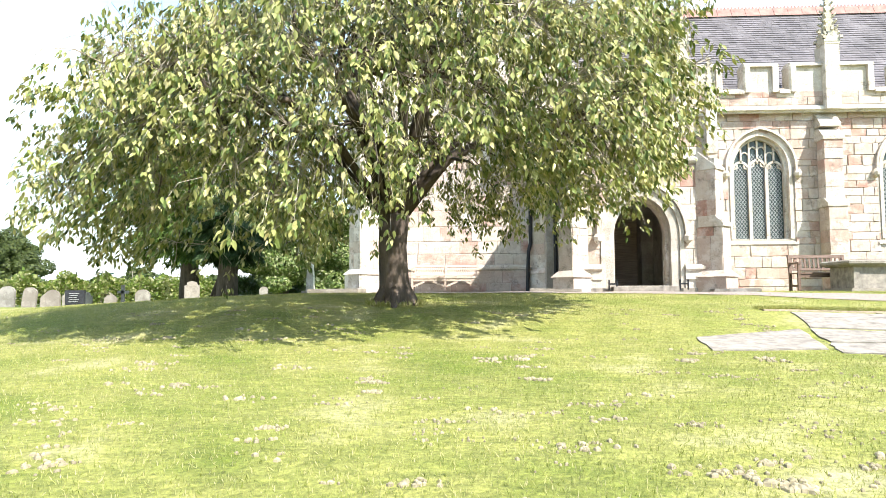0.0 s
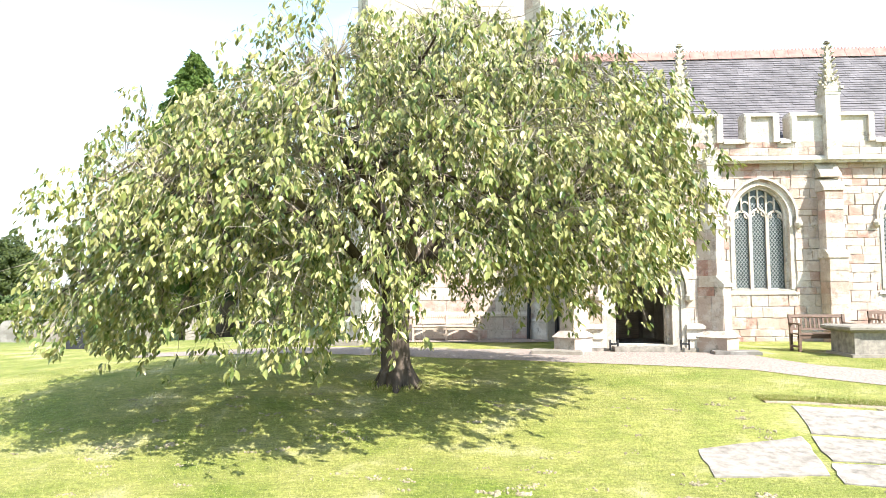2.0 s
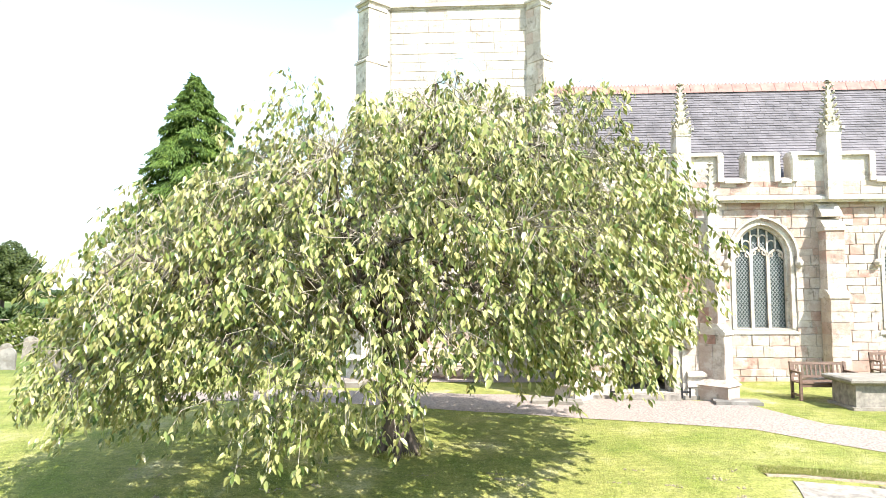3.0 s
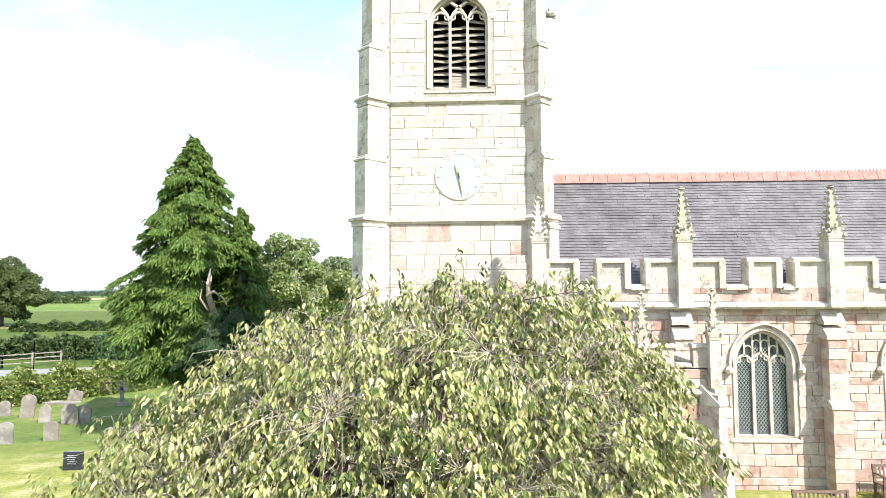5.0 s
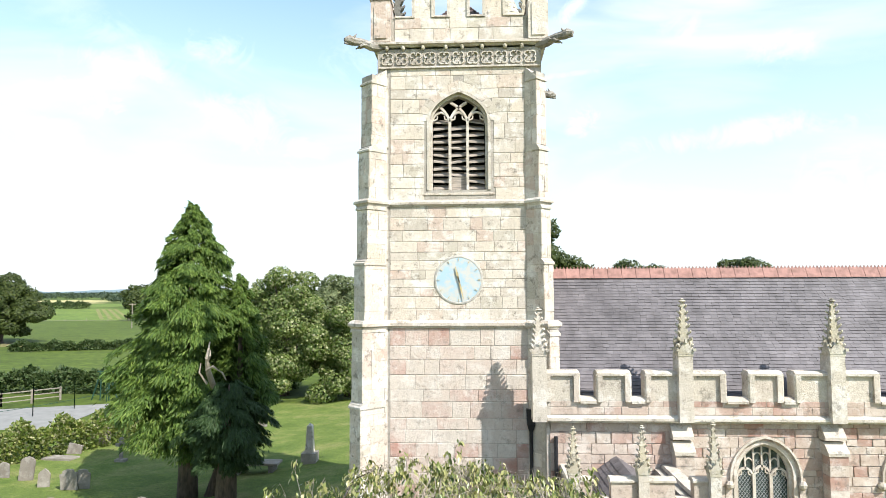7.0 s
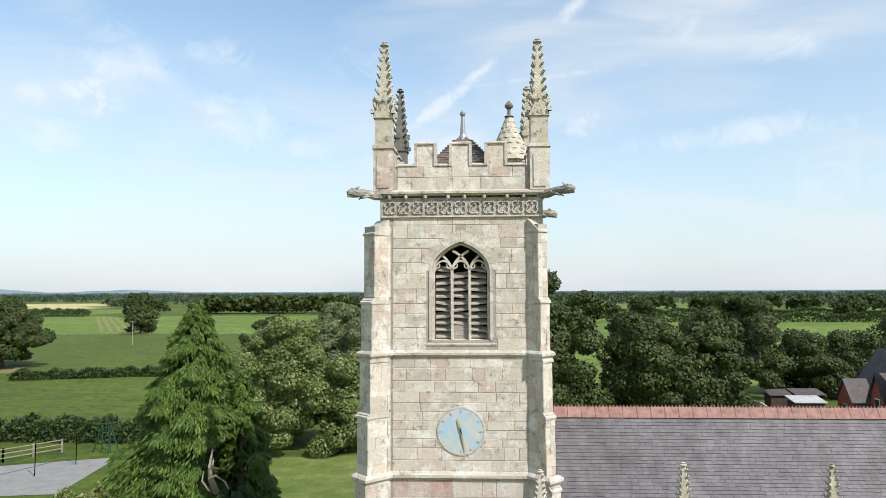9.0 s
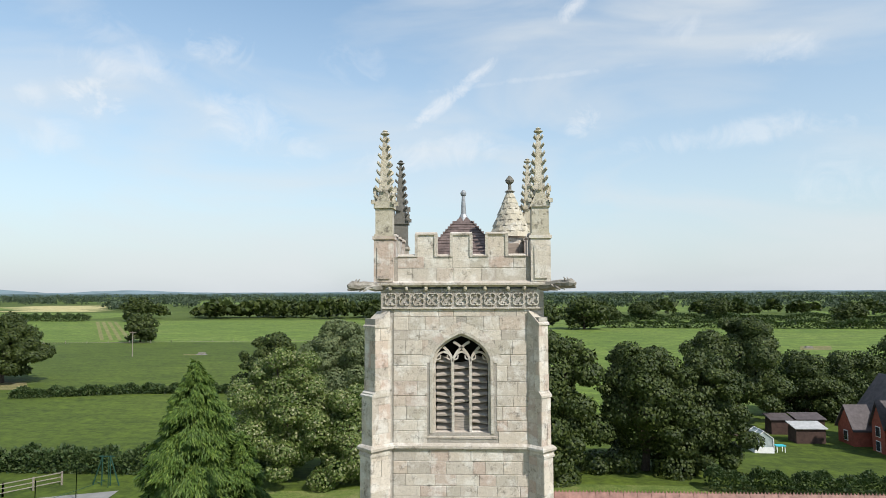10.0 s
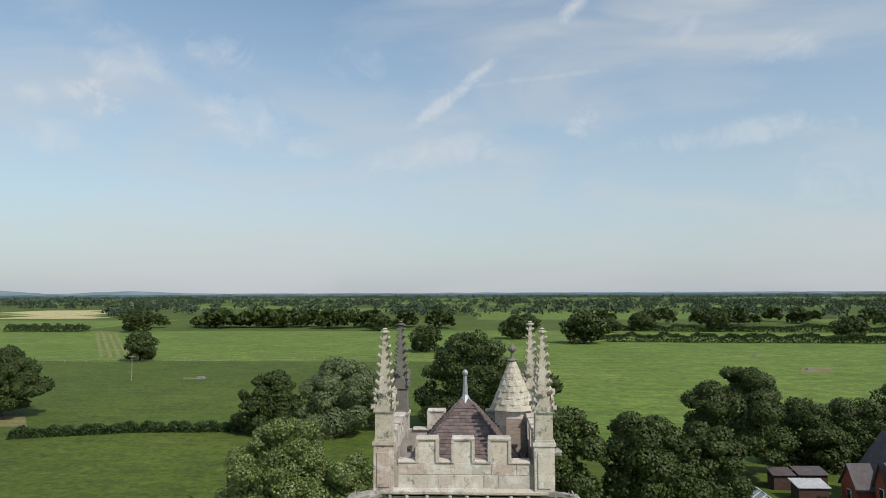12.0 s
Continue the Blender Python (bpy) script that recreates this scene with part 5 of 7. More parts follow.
def true_leaves(points, direction, sizes, aspect, r):
    """Pointed oval leaves that droop along their length: six corners, four faces each."""
    n = len(points)
    d = direction / np.linalg.norm(direction, axis=1, keepdims=True)
    side = np.cross(d, np.array([0.0, -0.1, 1.0]) + r.normal(size=(n, 3)) * 0.35)
    side /= np.linalg.norm(side, axis=1, keepdims=True) + 1e-9
    up = np.cross(side, d)
    up *= np.sign(up[:, 2:3] + 1e-9)
    s = sizes[:, None]
    def at(along, out, lift):
        return points + d * s * along + side * s * out + up * s * lift
    v = np.stack([at(0, 0, 0), at(0.28, aspect * 0.85, 0.03), at(0.62, aspect * 0.8, 0.0), at(1.0, 0, -0.16), at(0.62, -aspect * 0.8, 0.0), at(0.28, -aspect * 0.85, 0.03), at(0.45, 0, -0.05)], 1).reshape(-1, 3)
    k = np.arange(n) * 7
    f = np.concatenate([np.stack([k + a, k + b, k + 6], 1) for a, b in ((0, 1), (1, 2), (2, 3), (3, 4), (4, 5), (5, 0))])
    return v, f


def card_mesh(name, v, f, mat):
    me = bpy.data.meshes.new(name)
    me.vertices.add(len(v))
    me.vertices.foreach_set("co", np.ascontiguousarray(v, dtype=np.float32).ravel())
    me.loops.add(len(f) * 3)
    me.loops.foreach_set("vertex_index", np.ascontiguousarray(f, dtype=np.int32).ravel())
    me.polygons.add(len(f))
    me.polygons.foreach_set("loop_start", np.arange(len(f), dtype=np.int32) * 3)
    me.materials.append(mat)
    me.update(calc_edges=True)
    me.validate()
    return me


def card_part(name, v, f, mat, parent, label=""):
    ob = new(name, card_mesh(name, v, f, mat))
    ob.parent = parent
    ob.matrix_parent_inverse = Matrix.Translation(-parent.location)
    return tagged(ob, label)


def lump_points(lobes, per, r, inner=0.75):
    """Points on and just under the skin of many ellipsoid lobes, leaving out those deep inside another."""
    ps, ns = [], []
    c = np.array([l[:3] for l in lobes])
    s = np.array([l[3:6] for l in lobes])
    for i in range(len(lobes)):
        k = max(8, int(per * (s[i][0] * s[i][2]) / np.mean(s[:, 0] * s[:, 2])))
        d = r.normal(size=(k, 3))
        d /= np.linalg.norm(d, axis=1, keepdims=True)
        p = c[i] + d * s[i] * (inner + (1.08 - inner) * r.random((k, 1)) ** 0.6)
        keep = np.ones(k, bool)
        for j in range(len(lobes)):
            if j != i:
                keep &= (((p - c[j]) / s[j]) ** 2).sum(1) > 0.6
        ps.append(p[keep])
        ns.append(d[keep])
    return np.concatenate(ps), np.concatenate(ns)


def broadleaf(name, at, tall, wide, mat, label, seed, leaves=9000, leaf=0.34, low=0.12, lobes_n=66, category="tree", group=""):
    """Trunk, limbs and a crown of uneven lobes of leaf clumps."""
    r = np.random.default_rng(seed)
    x, y, z = at
    t = thing(name, at, label, category, group)
    lobes = []
    for i in range(lobes_n):
        a, h = r.uniform(0, 2 * math.pi), r.random() ** 0.8
        span = math.sin(math.pi * min(0.97, 0.24 + 0.7 * h)) ** 0.75
        rad = wide * span * (0.42 + 0.48 * r.random())
        s = wide * r.uniform(0.12, 0.31) * (1.15 - 0.4 * h)
        lobes.append((x + rad * math.cos(a), y + rad * math.sin(a), z + tall * (low + (0.93 - low) * h), s, s, s * r.uniform(0.55, 0.8)))
    lobes.append((x, y, z + tall * 0.5, wide * 0.52, wide * 0.52, tall * 0.30))
    p, nrm = lump_points(lobes, leaves / lobes_n, r)
    ok = p[:, 2] > z + tall * low * 0.5
    p, nrm = p[ok], nrm[ok]
    d = r.normal(size=p.shape) * 0.8 + np.array([0, 0, -0.3])
    d -= 0.65 * nrm * (d * nrm).sum(1, keepdims=True)
    v, f = leaf_cards(p, d, leaf * r.uniform(0.6, 1.3, len(p)), 0.42, 0.14, r, nrm + np.array([0, 0, 0.25]))
    g = Geo()
    top = tall * 0.55
    g.tube([(x, y, z - 0.3), (x, y, z + tall * 0.06), (x + 0.02 * tall, y, z + tall * 0.25), (x, y + 0.01 * tall, z + top)], [tall * 0.045, tall * 0.033, tall * 0.026, tall * 0.008], 8)
    trunk = part("trunk", g, m_bark, t, smooth=True)
    for i in range(6):
        l = lobes[int(r.integers(lobes_n))]
        g = Geo()
        s0 = Vector((x, y, z + tall * r.uniform(0.16, 0.35)))
        e = Vector(l[:3])
        g.tube([s0, s0.lerp(e, 0.5) + Vector((0, 0, tall * 0.03)), e], [tall * 0.016, tall * 0.011, tall * 0.004], 5)
        part("limb", g, m_bark, trunk)
    card_part("crown", v, f, mat, t)
    return t


# the weeping cherry on the lawn
def cherry():
    r = np.random.default_rng(4)
    bx, by = -1.42, 11.44
    bz = height(bx, by) - 0.02
    t = thing("cherry_tree", (bx, by, bz), "spreading cherry tree with drooping leafy branches on the lawn", "tree")
    c, s = np.array([-1.6, 10.7, 2.55]), np.array([5.1, 4.2, 3.35])
    fork = Vector((bx - 0.02, by, 1.35))
    g = Geo()
    g.tube([(bx + 0.05, by, bz - 0.15), (bx + 0.03, by, bz + 0.08), (bx - 0.02, by, bz + 0.4), (bx - 0.05, by, bz + 1.0), fork], [0.44, 0.33, 0.265, 0.25, 0.27], 14)
    for k in range(7):
        a = k * 0.9 + 0.3
        g.tube([(bx + 0.16 * math.cos(a), by + 0.16 * math.sin(a), bz + 0.38), (bx + 0.34 * math.cos(a), by + 0.34 * math.sin(a), bz + 0.06), (bx + 0.6 * math.cos(a), by + 0.6 * math.sin(a), bz - 0.08)], [0.09, 0.09, 0.03], 6)
    trunk = part("trunk", g, m_bark, t, smooth=True)
    limbs = []
    for k in range(13):
        a = k * 2 * math.pi / 13 * 2.0 + r.uniform(-0.25, 0.25)
        up = 0.9 if k % 3 == 0 else r.uniform(0.1, 0.6)
        e = Vector((c[0] + s[0] * 0.82 * math.cos(a) * (1.05 - 0.75 * up), c[1] + s[1] * 0.82 * math.sin(a) * (1.05 - 0.75 * up), 1.9 + 2.7 * up))
        m1 = fork.lerp(e, 0.35) + Vector((0, 0, 0.5))
        m2 = fork.lerp(e, 0.7) + Vector((r.uniform(-0.2, 0.2), r.uniform(-0.2, 0.2), 0.55))
        pts = [fork + Vector((0, 0, -0.15)), m1, m2, e]
        g = Geo().tube(pts, [0.15, 0.09, 0.055, 0.02], 7)
        limb = part("limb", g, m_bark, trunk, smooth=True)
        limbs += [np.array(p) for p in (m1, m1.lerp(m2, 0.5), m2, m2.lerp(e, 0.5), e)]
    limbs = np.array(limbs)
    n = 5600
    lobes = [((-0.9, 10.8, 2.75), (4.2, 4.1, 3.05)), ((-3.7, 10.3, 1.85), (2.6, 3.1, 2.2)), ((0.6, 10.6, 3.1), (2.8, 3.3, 2.85)), ((-2.0, 9.4, 2.2), (3.7, 2.9, 2.6))]
    share = [0.4, 0.2, 0.2, 0.2]
    ps, ds = [], []
    for (lc, lsz), w in zip(lobes, share):
        d = r.normal(size=(int(n * 2.2 * w), 3))
        d /= np.linalg.norm(d, axis=1, keepdims=True)
        lump = np.array([noise.noise(Vector((q[0] * 2.6 + lc[0], q[1] * 2.6, q[2] * 2.6 + 7))) for q in d])
        rad = 0.55 + 0.45 * r.random(len(d)) ** 0.5
        ps.append(np.array(lc) + d * np.array(lsz) * (rad * (1.0 + 0.28 * lump))[:, None])
        ds.append(d)
    p, d = np.concatenate(ps), np.concatenate(ds)
    sprig = r.permutation(len(p))[:260]
    high = sprig[p[sprig, 2] > 3.6]
    p[high] += d[high] * np.array([0.25, 0.25, 0.55]) * r.random((len(high), 1))
    deep = np.zeros(len(p))
    for lc, lsz in lobes:
        deep = np.maximum(deep, 1 - np.sqrt((((p - np.array(lc)) / np.array(lsz)) ** 2).sum(1)))
    ang = np.arctan2(p[:, 1] - c[1], p[:, 0] - c[0])
    skirt = np.where(r.random(len(p)) < 0.12, -0.15, 0.2) + 0.95 + 0.6 * np.clip(np.cos(ang + 0.25), 0, 1) + 0.45 * np.clip(np.sin(ang), 0, 1) + 0.28 * np.sin(5 * ang) + 0.2 * np.sin(11 * ang)
    near_trunk = np.hypot(p[:, 0] - bx, p[:, 1] - by)
    keep = (deep < 0.5) & (p[:, 2] > skirt + 0.9 * np.clip(1.6 - near_trunk, 0, 2)) & ~((near_trunk < 2.0) & (p[:, 2] < 1.6))
    p, d = p[keep], d[keep]
    pick = r.permutation(len(p))[:n]
    p, d = p[pick], d[pick]
    # branches from the limbs into the crown, then twigs that end in drooping rosettes
    boughs = Geo()
    nodes = list(limbs)
    for q in p[r.permutation(len(p))[:170]]:
        a = limbs[np.argmin(((limbs - q) ** 2).sum(1) + 0.5 * r.random(len(limbs)))]
        e = a + (q - a) * 0.92
        bend = r.normal(size=3) * 0.16
        m1, m2 = a + (e - a) * 0.35 + bend + np.array([0, 0, 0.16]), a + (e - a) * 0.7 - bend * 0.5 + np.array([0, 0, 0.2])
        boughs.tube([Vector(a), Vector(m1), Vector(m2), Vector(e)], [0.032, 0.024, 0.016, 0.007], 5)
        nodes += [m1, (m1 + m2) / 2, m2, (m2 + e) / 2, e]
    nodes = np.array(nodes)
    tagged(part("bough", boughs, m_bark, t), kind="stuff")
    g, bare = Geo(), Geo()
    lv, ld, ls = [], [], []
    for q, o in zip(p, d):
        a = nodes[np.argmin(((nodes - q) ** 2).sum(1))]
        gap = np.linalg.norm(q - a)
        a = q + (a - q) * min(1.0, 0.75 / max(gap, 0.01))
        out = np.array([o[0], o[1], 0.0])
        droop = r.uniform(0.05, 0.35) if q[2] > 1.6 else r.uniform(0.15, 0.5)
        tip = q + out * 0.2 + np.array([0, 0, -droop])
        up = (q + a) / 2 + r.normal(size=3) * 0.08 + np.array([0, 0, 0.08])
        g.tube([Vector(a), Vector(up), Vector(q), Vector(tip)], [0.006, 0.0045, 0.0035, 0.002], 3)
        for centre, k in ((tip, int(r.integers(7, 11))), (q + (tip - q) * r.uniform(0.0, 0.6), int(r.integers(5, 9)))):
            th = r.uniform(0, 2 * math.pi, k)
            ld.append(np.stack([np.cos(th) + out[0] * 0.6, np.sin(th) + out[1] * 0.6, -r.uniform(0.6, 2.0, k)], 1))
            lv.append(centre + r.normal(size=(k, 3)) * 0.04)
            ls.append(r.uniform(0.075, 0.135, k))
    for k in range(620):
        q = nodes[int(r.integers(len(nodes)))]
        if q[2] < 1.3:
            continue
        q = Vector(q)
        w = Vector((r.uniform(-0.55, 0.55), r.uniform(-0.75, 0.3), r.uniform(-0.2, 0.35)))
        bare.tube([q, q + w * 0.5 + Vector((0, 0, 0.08)), q + w, q + w * 1.3 + Vector((r.uniform(-0.1, 0.1), 0, -r.uniform(0.1, 0.4)))], [0.010, 0.008, 0.005, 0.002], 4)
    tagged(part("twig", g, m_twig, t), kind="stuff")
    tagged(part("bare_twig", bare, m_twig, t, "pale leafless twigs"), kind="stuff")
    lv, ld, ls = np.concatenate(lv), np.concatenate(ld), np.concatenate(ls)
    v, f = true_leaves(lv, ld, ls, 0.23, r)
    card_part("crown", v, f, m_cherry, t)


cherry()


# conifers: drooping boughs hung with sprays
def bough_sprays(x, y, z0, z1, wide, profile, count, per, r, spray):
    """Boughs that leave a stem, arch over and hang; sprays along their outer part, thickest at the tips."""
    ps, ds, ns, sz = [], [], [], []
    for k in range(count):
        h = ((k + r.random()) / count) ** 0.9
        a = k * 2.39996 + r.uniform(-0.35, 0.35)
        reach = max(0.14, wide * profile(h) * r.uniform(0.66, 1.1) * (1 + 0.13 * math.sin(3 * a + 9 * h) + 0.08 * math.sin(7 * a - 21 * h)))
        q = max(16, int(per * (0.35 + 0.65 * profile(h))))
        u = 0.3 + 0.7 * r.random(q) ** 0.55
        fan = r.normal(size=q) * 0.15 * reach * (1.25 - 0.55 * u)
        z = z0 + (z1 - z0) * h + reach * (0.16 * u - 0.42 * u ** 2.4) - np.abs(r.normal(size=q)) * 0.1 - 0.25 * np.abs(fan)
        out, side = np.array([math.cos(a), math.sin(a), 0.0]), np.array([-math.sin(a), math.cos(a), 0.0])
        p = np.stack([x + out[0] * reach * u + side[0] * fan, y + out[1] * reach * u + side[1] * fan, z], 1)
        ps.append(p)
        ds.append(out * 0.75 + np.stack([side[0] * fan, side[1] * fan, -0.55 - 0.7 * u], 1) + r.normal(size=(q, 3)) * 0.4)
        ns.append((out * 0.55 + np.array([0, 0, 0.8]))[None] + r.normal(size=(q, 3)) * 0.45)
        sz.append(spray * r.uniform(0.6, 1.35, q) * (0.75 + 0.25 * profile(h)))
    return [np.concatenate(v) for v in (ps, ds, ns, sz)]


def spire(h):
    return (0.55 + 1.6 * h) if h < 0.28 else max(0.02, (1 - (h - 0.28) / 0.72)) ** 0.68


def dome(h):
    return max(0.05, math.sin(math.pi * (0.12 + 0.83 * h))) ** 0.7


def conifer(name, at, label, mat, seed, stems, spray=0.27, gap=None):
    """stems: (x, y, bottom, top, reach, profile, boughs, sprays on each)."""
    r = np.random.default_rng(seed)
    x, y, z = at
    t = thing(name, at, label, "tree")
    for k, st in enumerate(stems):
        thick = 0.36 if k == 0 else 0.2
        g = Geo().tube([(x + (st[0] - x) * 0.4, y + (st[1] - y) * 0.4, z - 0.3), (st[0], st[1], st[2] + 0.6), (st[0], st[1], st[2] + (st[3] - st[2]) * 0.93)], [thick * 1.4, thick, 0.03], 9)
        part("trunk", g, m_bark, t, smooth=True)
        p, d, n, sz = bough_sprays(st[0], st[1], st[2], st[3], st[4], st[5], st[6], st[7], r, spray)
        if gap:
            # the hollow on the south side where the boughs have died back
            ok = ((p[:, 0] - gap[0]) / gap[2]) ** 2 + ((p[:, 2] - gap[1]) / gap[3]) ** 2 + np.where(p[:, 1] < y, 0, 9) > 1
            p, d, n, sz = p[ok], d[ok], n[ok], sz[ok]
        v, f = leaf_cards(p, d, sz, 0.13, 0.05, r, n)
        card_part("crown", v, f, mat, t)
    return t


con = conifer("conifer", (-13.55, 30.5, height(-12.9, 30.3)), "tall yellow-green conifer with drooping sprays and a dead bough", m_conifer, 8,
              [(-13.55, 30.5, 1.9, 13.1, 3.7, spire, 230, 620), (-11.3, 30.9, 2.4, 9.7, 1.75, spire, 110, 380)], gap=(-11.45, 5.6, 0.95, 1.25))
conifer("yew_bush", (-10.9, 28.1, height(-10.9, 28.1)), "dark green rounded yew growing against the conifer", m_yew, 9, [(-10.75, 28.1, 1.5, 5.0, 1.9, dome, 90, 480)], 0.2)
g = Geo()
cx, cy = -11.6, 27.6
g.tube([(cx, cy + 0.9, 4.6), (cx, cy + 0.3, 5.3), (cx + 0.04, cy, 5.9), (cx, cy + 0.4, 6.6)], [0.14, 0.13, 0.08, 0.03], 6)
g.tube([(cx, cy + 0.1, 5.4), (cx + 0.35, cy - 0.1, 5.6), (cx + 0.75, cy, 5.3), (cx + 0.9, cy, 5.0)], [0.07, 0.06, 0.04, 0.02], 5)
g.tube([(cx, cy + 0.1, 5.7), (cx + 0.22, cy - 0.1, 6.05), (cx + 0.2, cy, 6.3)], [0.06, 0.05, 0.02], 5)
g.tube([(cx - 0.1, cy + 0.4, 4.8), (cx - 0.32, cy + 0.1, 5.3), (cx - 0.30, cy + 0.2, 5.7)], [0.06, 0.04, 0.02], 5)
part("dead_bough", g, m_twig, con, "bleached dead bough")

broadleaf("broadleaf_tree", (-18.0, 61, -0.7), 11.9, 6.0, m_lime, "pale-flecked broadleaf tree behind the churchyard", 21, 52000, 0.24, 0.03)
broadleaf("broadleaf_tree", (-11.8, 60, -0.7), 8.6, 4.6, m_lime, "pale-flecked broadleaf tree behind the churchyard", 22, 30000, 0.24, 0.02)
broadleaf("willow_tree", (-23.0, 112, -0.7), 12.2, 8.6, m_willow, "grey-green rounded willow at the field edge", 23, 42000, 0.36, 0.02)
broadleaf("broadleaf_tree", (-35.0, 110, -0.7), 10.2, 6.2, m_oak, "dark broadleaf tree at the field edge", 24, 24000, 0.36, 0.03)
oak_a = broadleaf("oak_tree", (-91, 122, -0.7), 12.9, 8.4, m_oak, "dark spreading field oak", 25, 36000, 0.42, 0.16, group="field oaks")
broadleaf("broadleaf_tree", (5.4, 60, -0.7), 16.9, 6.2, m_oak, "tall dark broadleaf tree beyond the church", 26, 42000, 0.30, 0.04)
broadleaf("broadleaf_tree", (-1.5, 112, -0.7), 17.0, 8.5, m_oak, "dark broadleaf tree beyond the church", 27, 32000, 0.4, 0.05)
broadleaf("broadleaf_tree", (15.4, 62, -0.7), 12.2, 6.3, m_oak, "broad leafy tree beyond the nave", 28, 46000, 0.27, 0.02)
broadleaf("broadleaf_tree", (21.0, 62, -0.7), 11.4, 4.7, m_oak, "broad leafy tree beyond the nave", 32, 38000, 0.27, 0.02)
broadleaf("broadleaf_tree", (32.8, 86, -0.7), 14.0, 7.6, m_oak, "dark broadleaf tree beside the garden", 29, 50000, 0.32, 0.03)
broadleaf("broadleaf_tree", (44.5, 92, -0.7), 9.0, 5.5, m_oak, "dark broadleaf tree beside the garden", 33, 24000, 0.32, 0.03)
broadleaf("broadleaf_tree", (52.0, 94, -0.7), 8.5, 6.5, m_oak, "dark low broadleaf tree behind the sheds", 34, 24000, 0.32, 0.02)
broadleaf("broadleaf_tree", (63.5, 96, -0.7), 13.0, 8.0, m_oak, "dark broadleaf tree behind the brick house", 30, 32000, 0.34, 0.03)


def hedge(name, line, tall, deep, mat, label, seed, per=220, leaf=0.16):
    """A clipped or field hedge: leaf clumps over a wavering bank along a line."""
    r = np.random.default_rng(seed)
    ps, ds = [], []
    for (x0, y0), (x1, y1) in zip(line, line[1:]):
        n = int(per * math.hypot(x1 - x0, y1 - y0))
        u = r.random(n)
        a = r.uniform(0, math.pi, n)
        wob = 1 + 0.22 * np.sin(u * 23 + x0) + 0.15 * np.sin(u * 51 + y0)
        dx, dy = (x1 - x0), (y1 - y0)
        L = math.hypot(dx, dy)
        side = np.cos(a) * deep / 2 * (0.8 + 0.3 * r.random(n))
        h = np.clip(np.sin(a) ** 0.45 * (0.85 + 0.25 * r.random(n)), 0, 1.2) * tall * wob
        h = np.where(np.abs(np.cos(a)) > 0.8, r.random(n) * tall * wob, h)
        x, y = x0 + dx * u - dy / L * side, y0 + dy * u + dx / L * side
        g0 = np.array([height(a_, b_) for a_, b_ in zip(x, y)])
        ps.append(np.stack([x, y, g0 + h], 1))
        ds.append(np.stack([-dy / L * np.cos(a), dx / L * np.cos(a), np.sin(a) * 0.6], 1) + r.normal(size=(n, 3)) * 0.6)
    p, d = np.concatenate(ps), np.concatenate(ds)
    v, f = leaf_cards(p, d, leaf * r.uniform(0.6, 1.4, len(p)), 0.42, 0.12, r)
    return tagged(new(name, card_mesh(name, v, f, mat)), label, "hedge")


hedge("churchyard_hedge", [(-34, 30), (-27.5, 36), (-22.5, 44), (-20.5, 50)], 1.5, 2.2, m_hedge, "flowering mixed hedge round the churchyard", 51, 900, 0.2)
hedge("field_hedge", [(-60, 60), (-44, 62), (-31, 62), (-18, 66)], 1.7, 2.4, m_hawthorn, "dark hawthorn field hedge", 52, 420, 0.3)
hedge("field_hedge", [(-76, 104), (-58, 110), (-40, 111)], 1.15, 2.2, m_hawthorn, "dark hawthorn field hedge", 53, 260, 0.38)
hedge("garden_hedge", [(19, 56), (33, 55), (45, 54)], 1.3, 2.0, m_hawthorn, "clipped green garden hedge below the house", 54, 500, 0.22)
hedge("field_hedge", [(60, 312), (118, 306), (190, 300), (300, 300)], 3.0, 5.0, m_hawthorn, "dark hawthorn field hedge", 55, 60, 0.9)
hedge("field_hedge", [(60, 400), (140, 385), (330, 370)], 3.0, 6.0, m_hawthorn, "dark hawthorn field hedge", 56, 60, 0.9)
hedge("field_hedge", [(-290, 394), (-262, 391), (-236, 390)], 3.4, 5.0, m_hawthorn, "dark hawthorn field hedge", 57, 60, 0.9)

# field oaks and far woods
far_oak = broadleaf("oak_tree", (-117, 224, -0.7), 10.0, 6.6, m_oak, "dark spreading field oak", 31, 6000, 0.75, 0.15, group="field oaks")
r = random.Random(12)
for x, y, s in ((-205, 390, 1.7), (-60, 400, 1.2), (30, 395, 1.2), (75, 380, 1.0), (96, 395, 1.3), (140, 390, 1.5), (175, 320, 1.35), (215, 330, 1.1), (245, 325, 1.3), (300, 330, 1.4), (330, 420, 1.5), (20, 330, 1.4), (48, 300, 1.7), (-20, 260, 1.2)):
    copy_thing(far_oak, pose(x, y, -0.7, 0, 0, r.uniform(0, 360)) @ Matrix.Diagonal((s, s, s * 0.85, 1)))


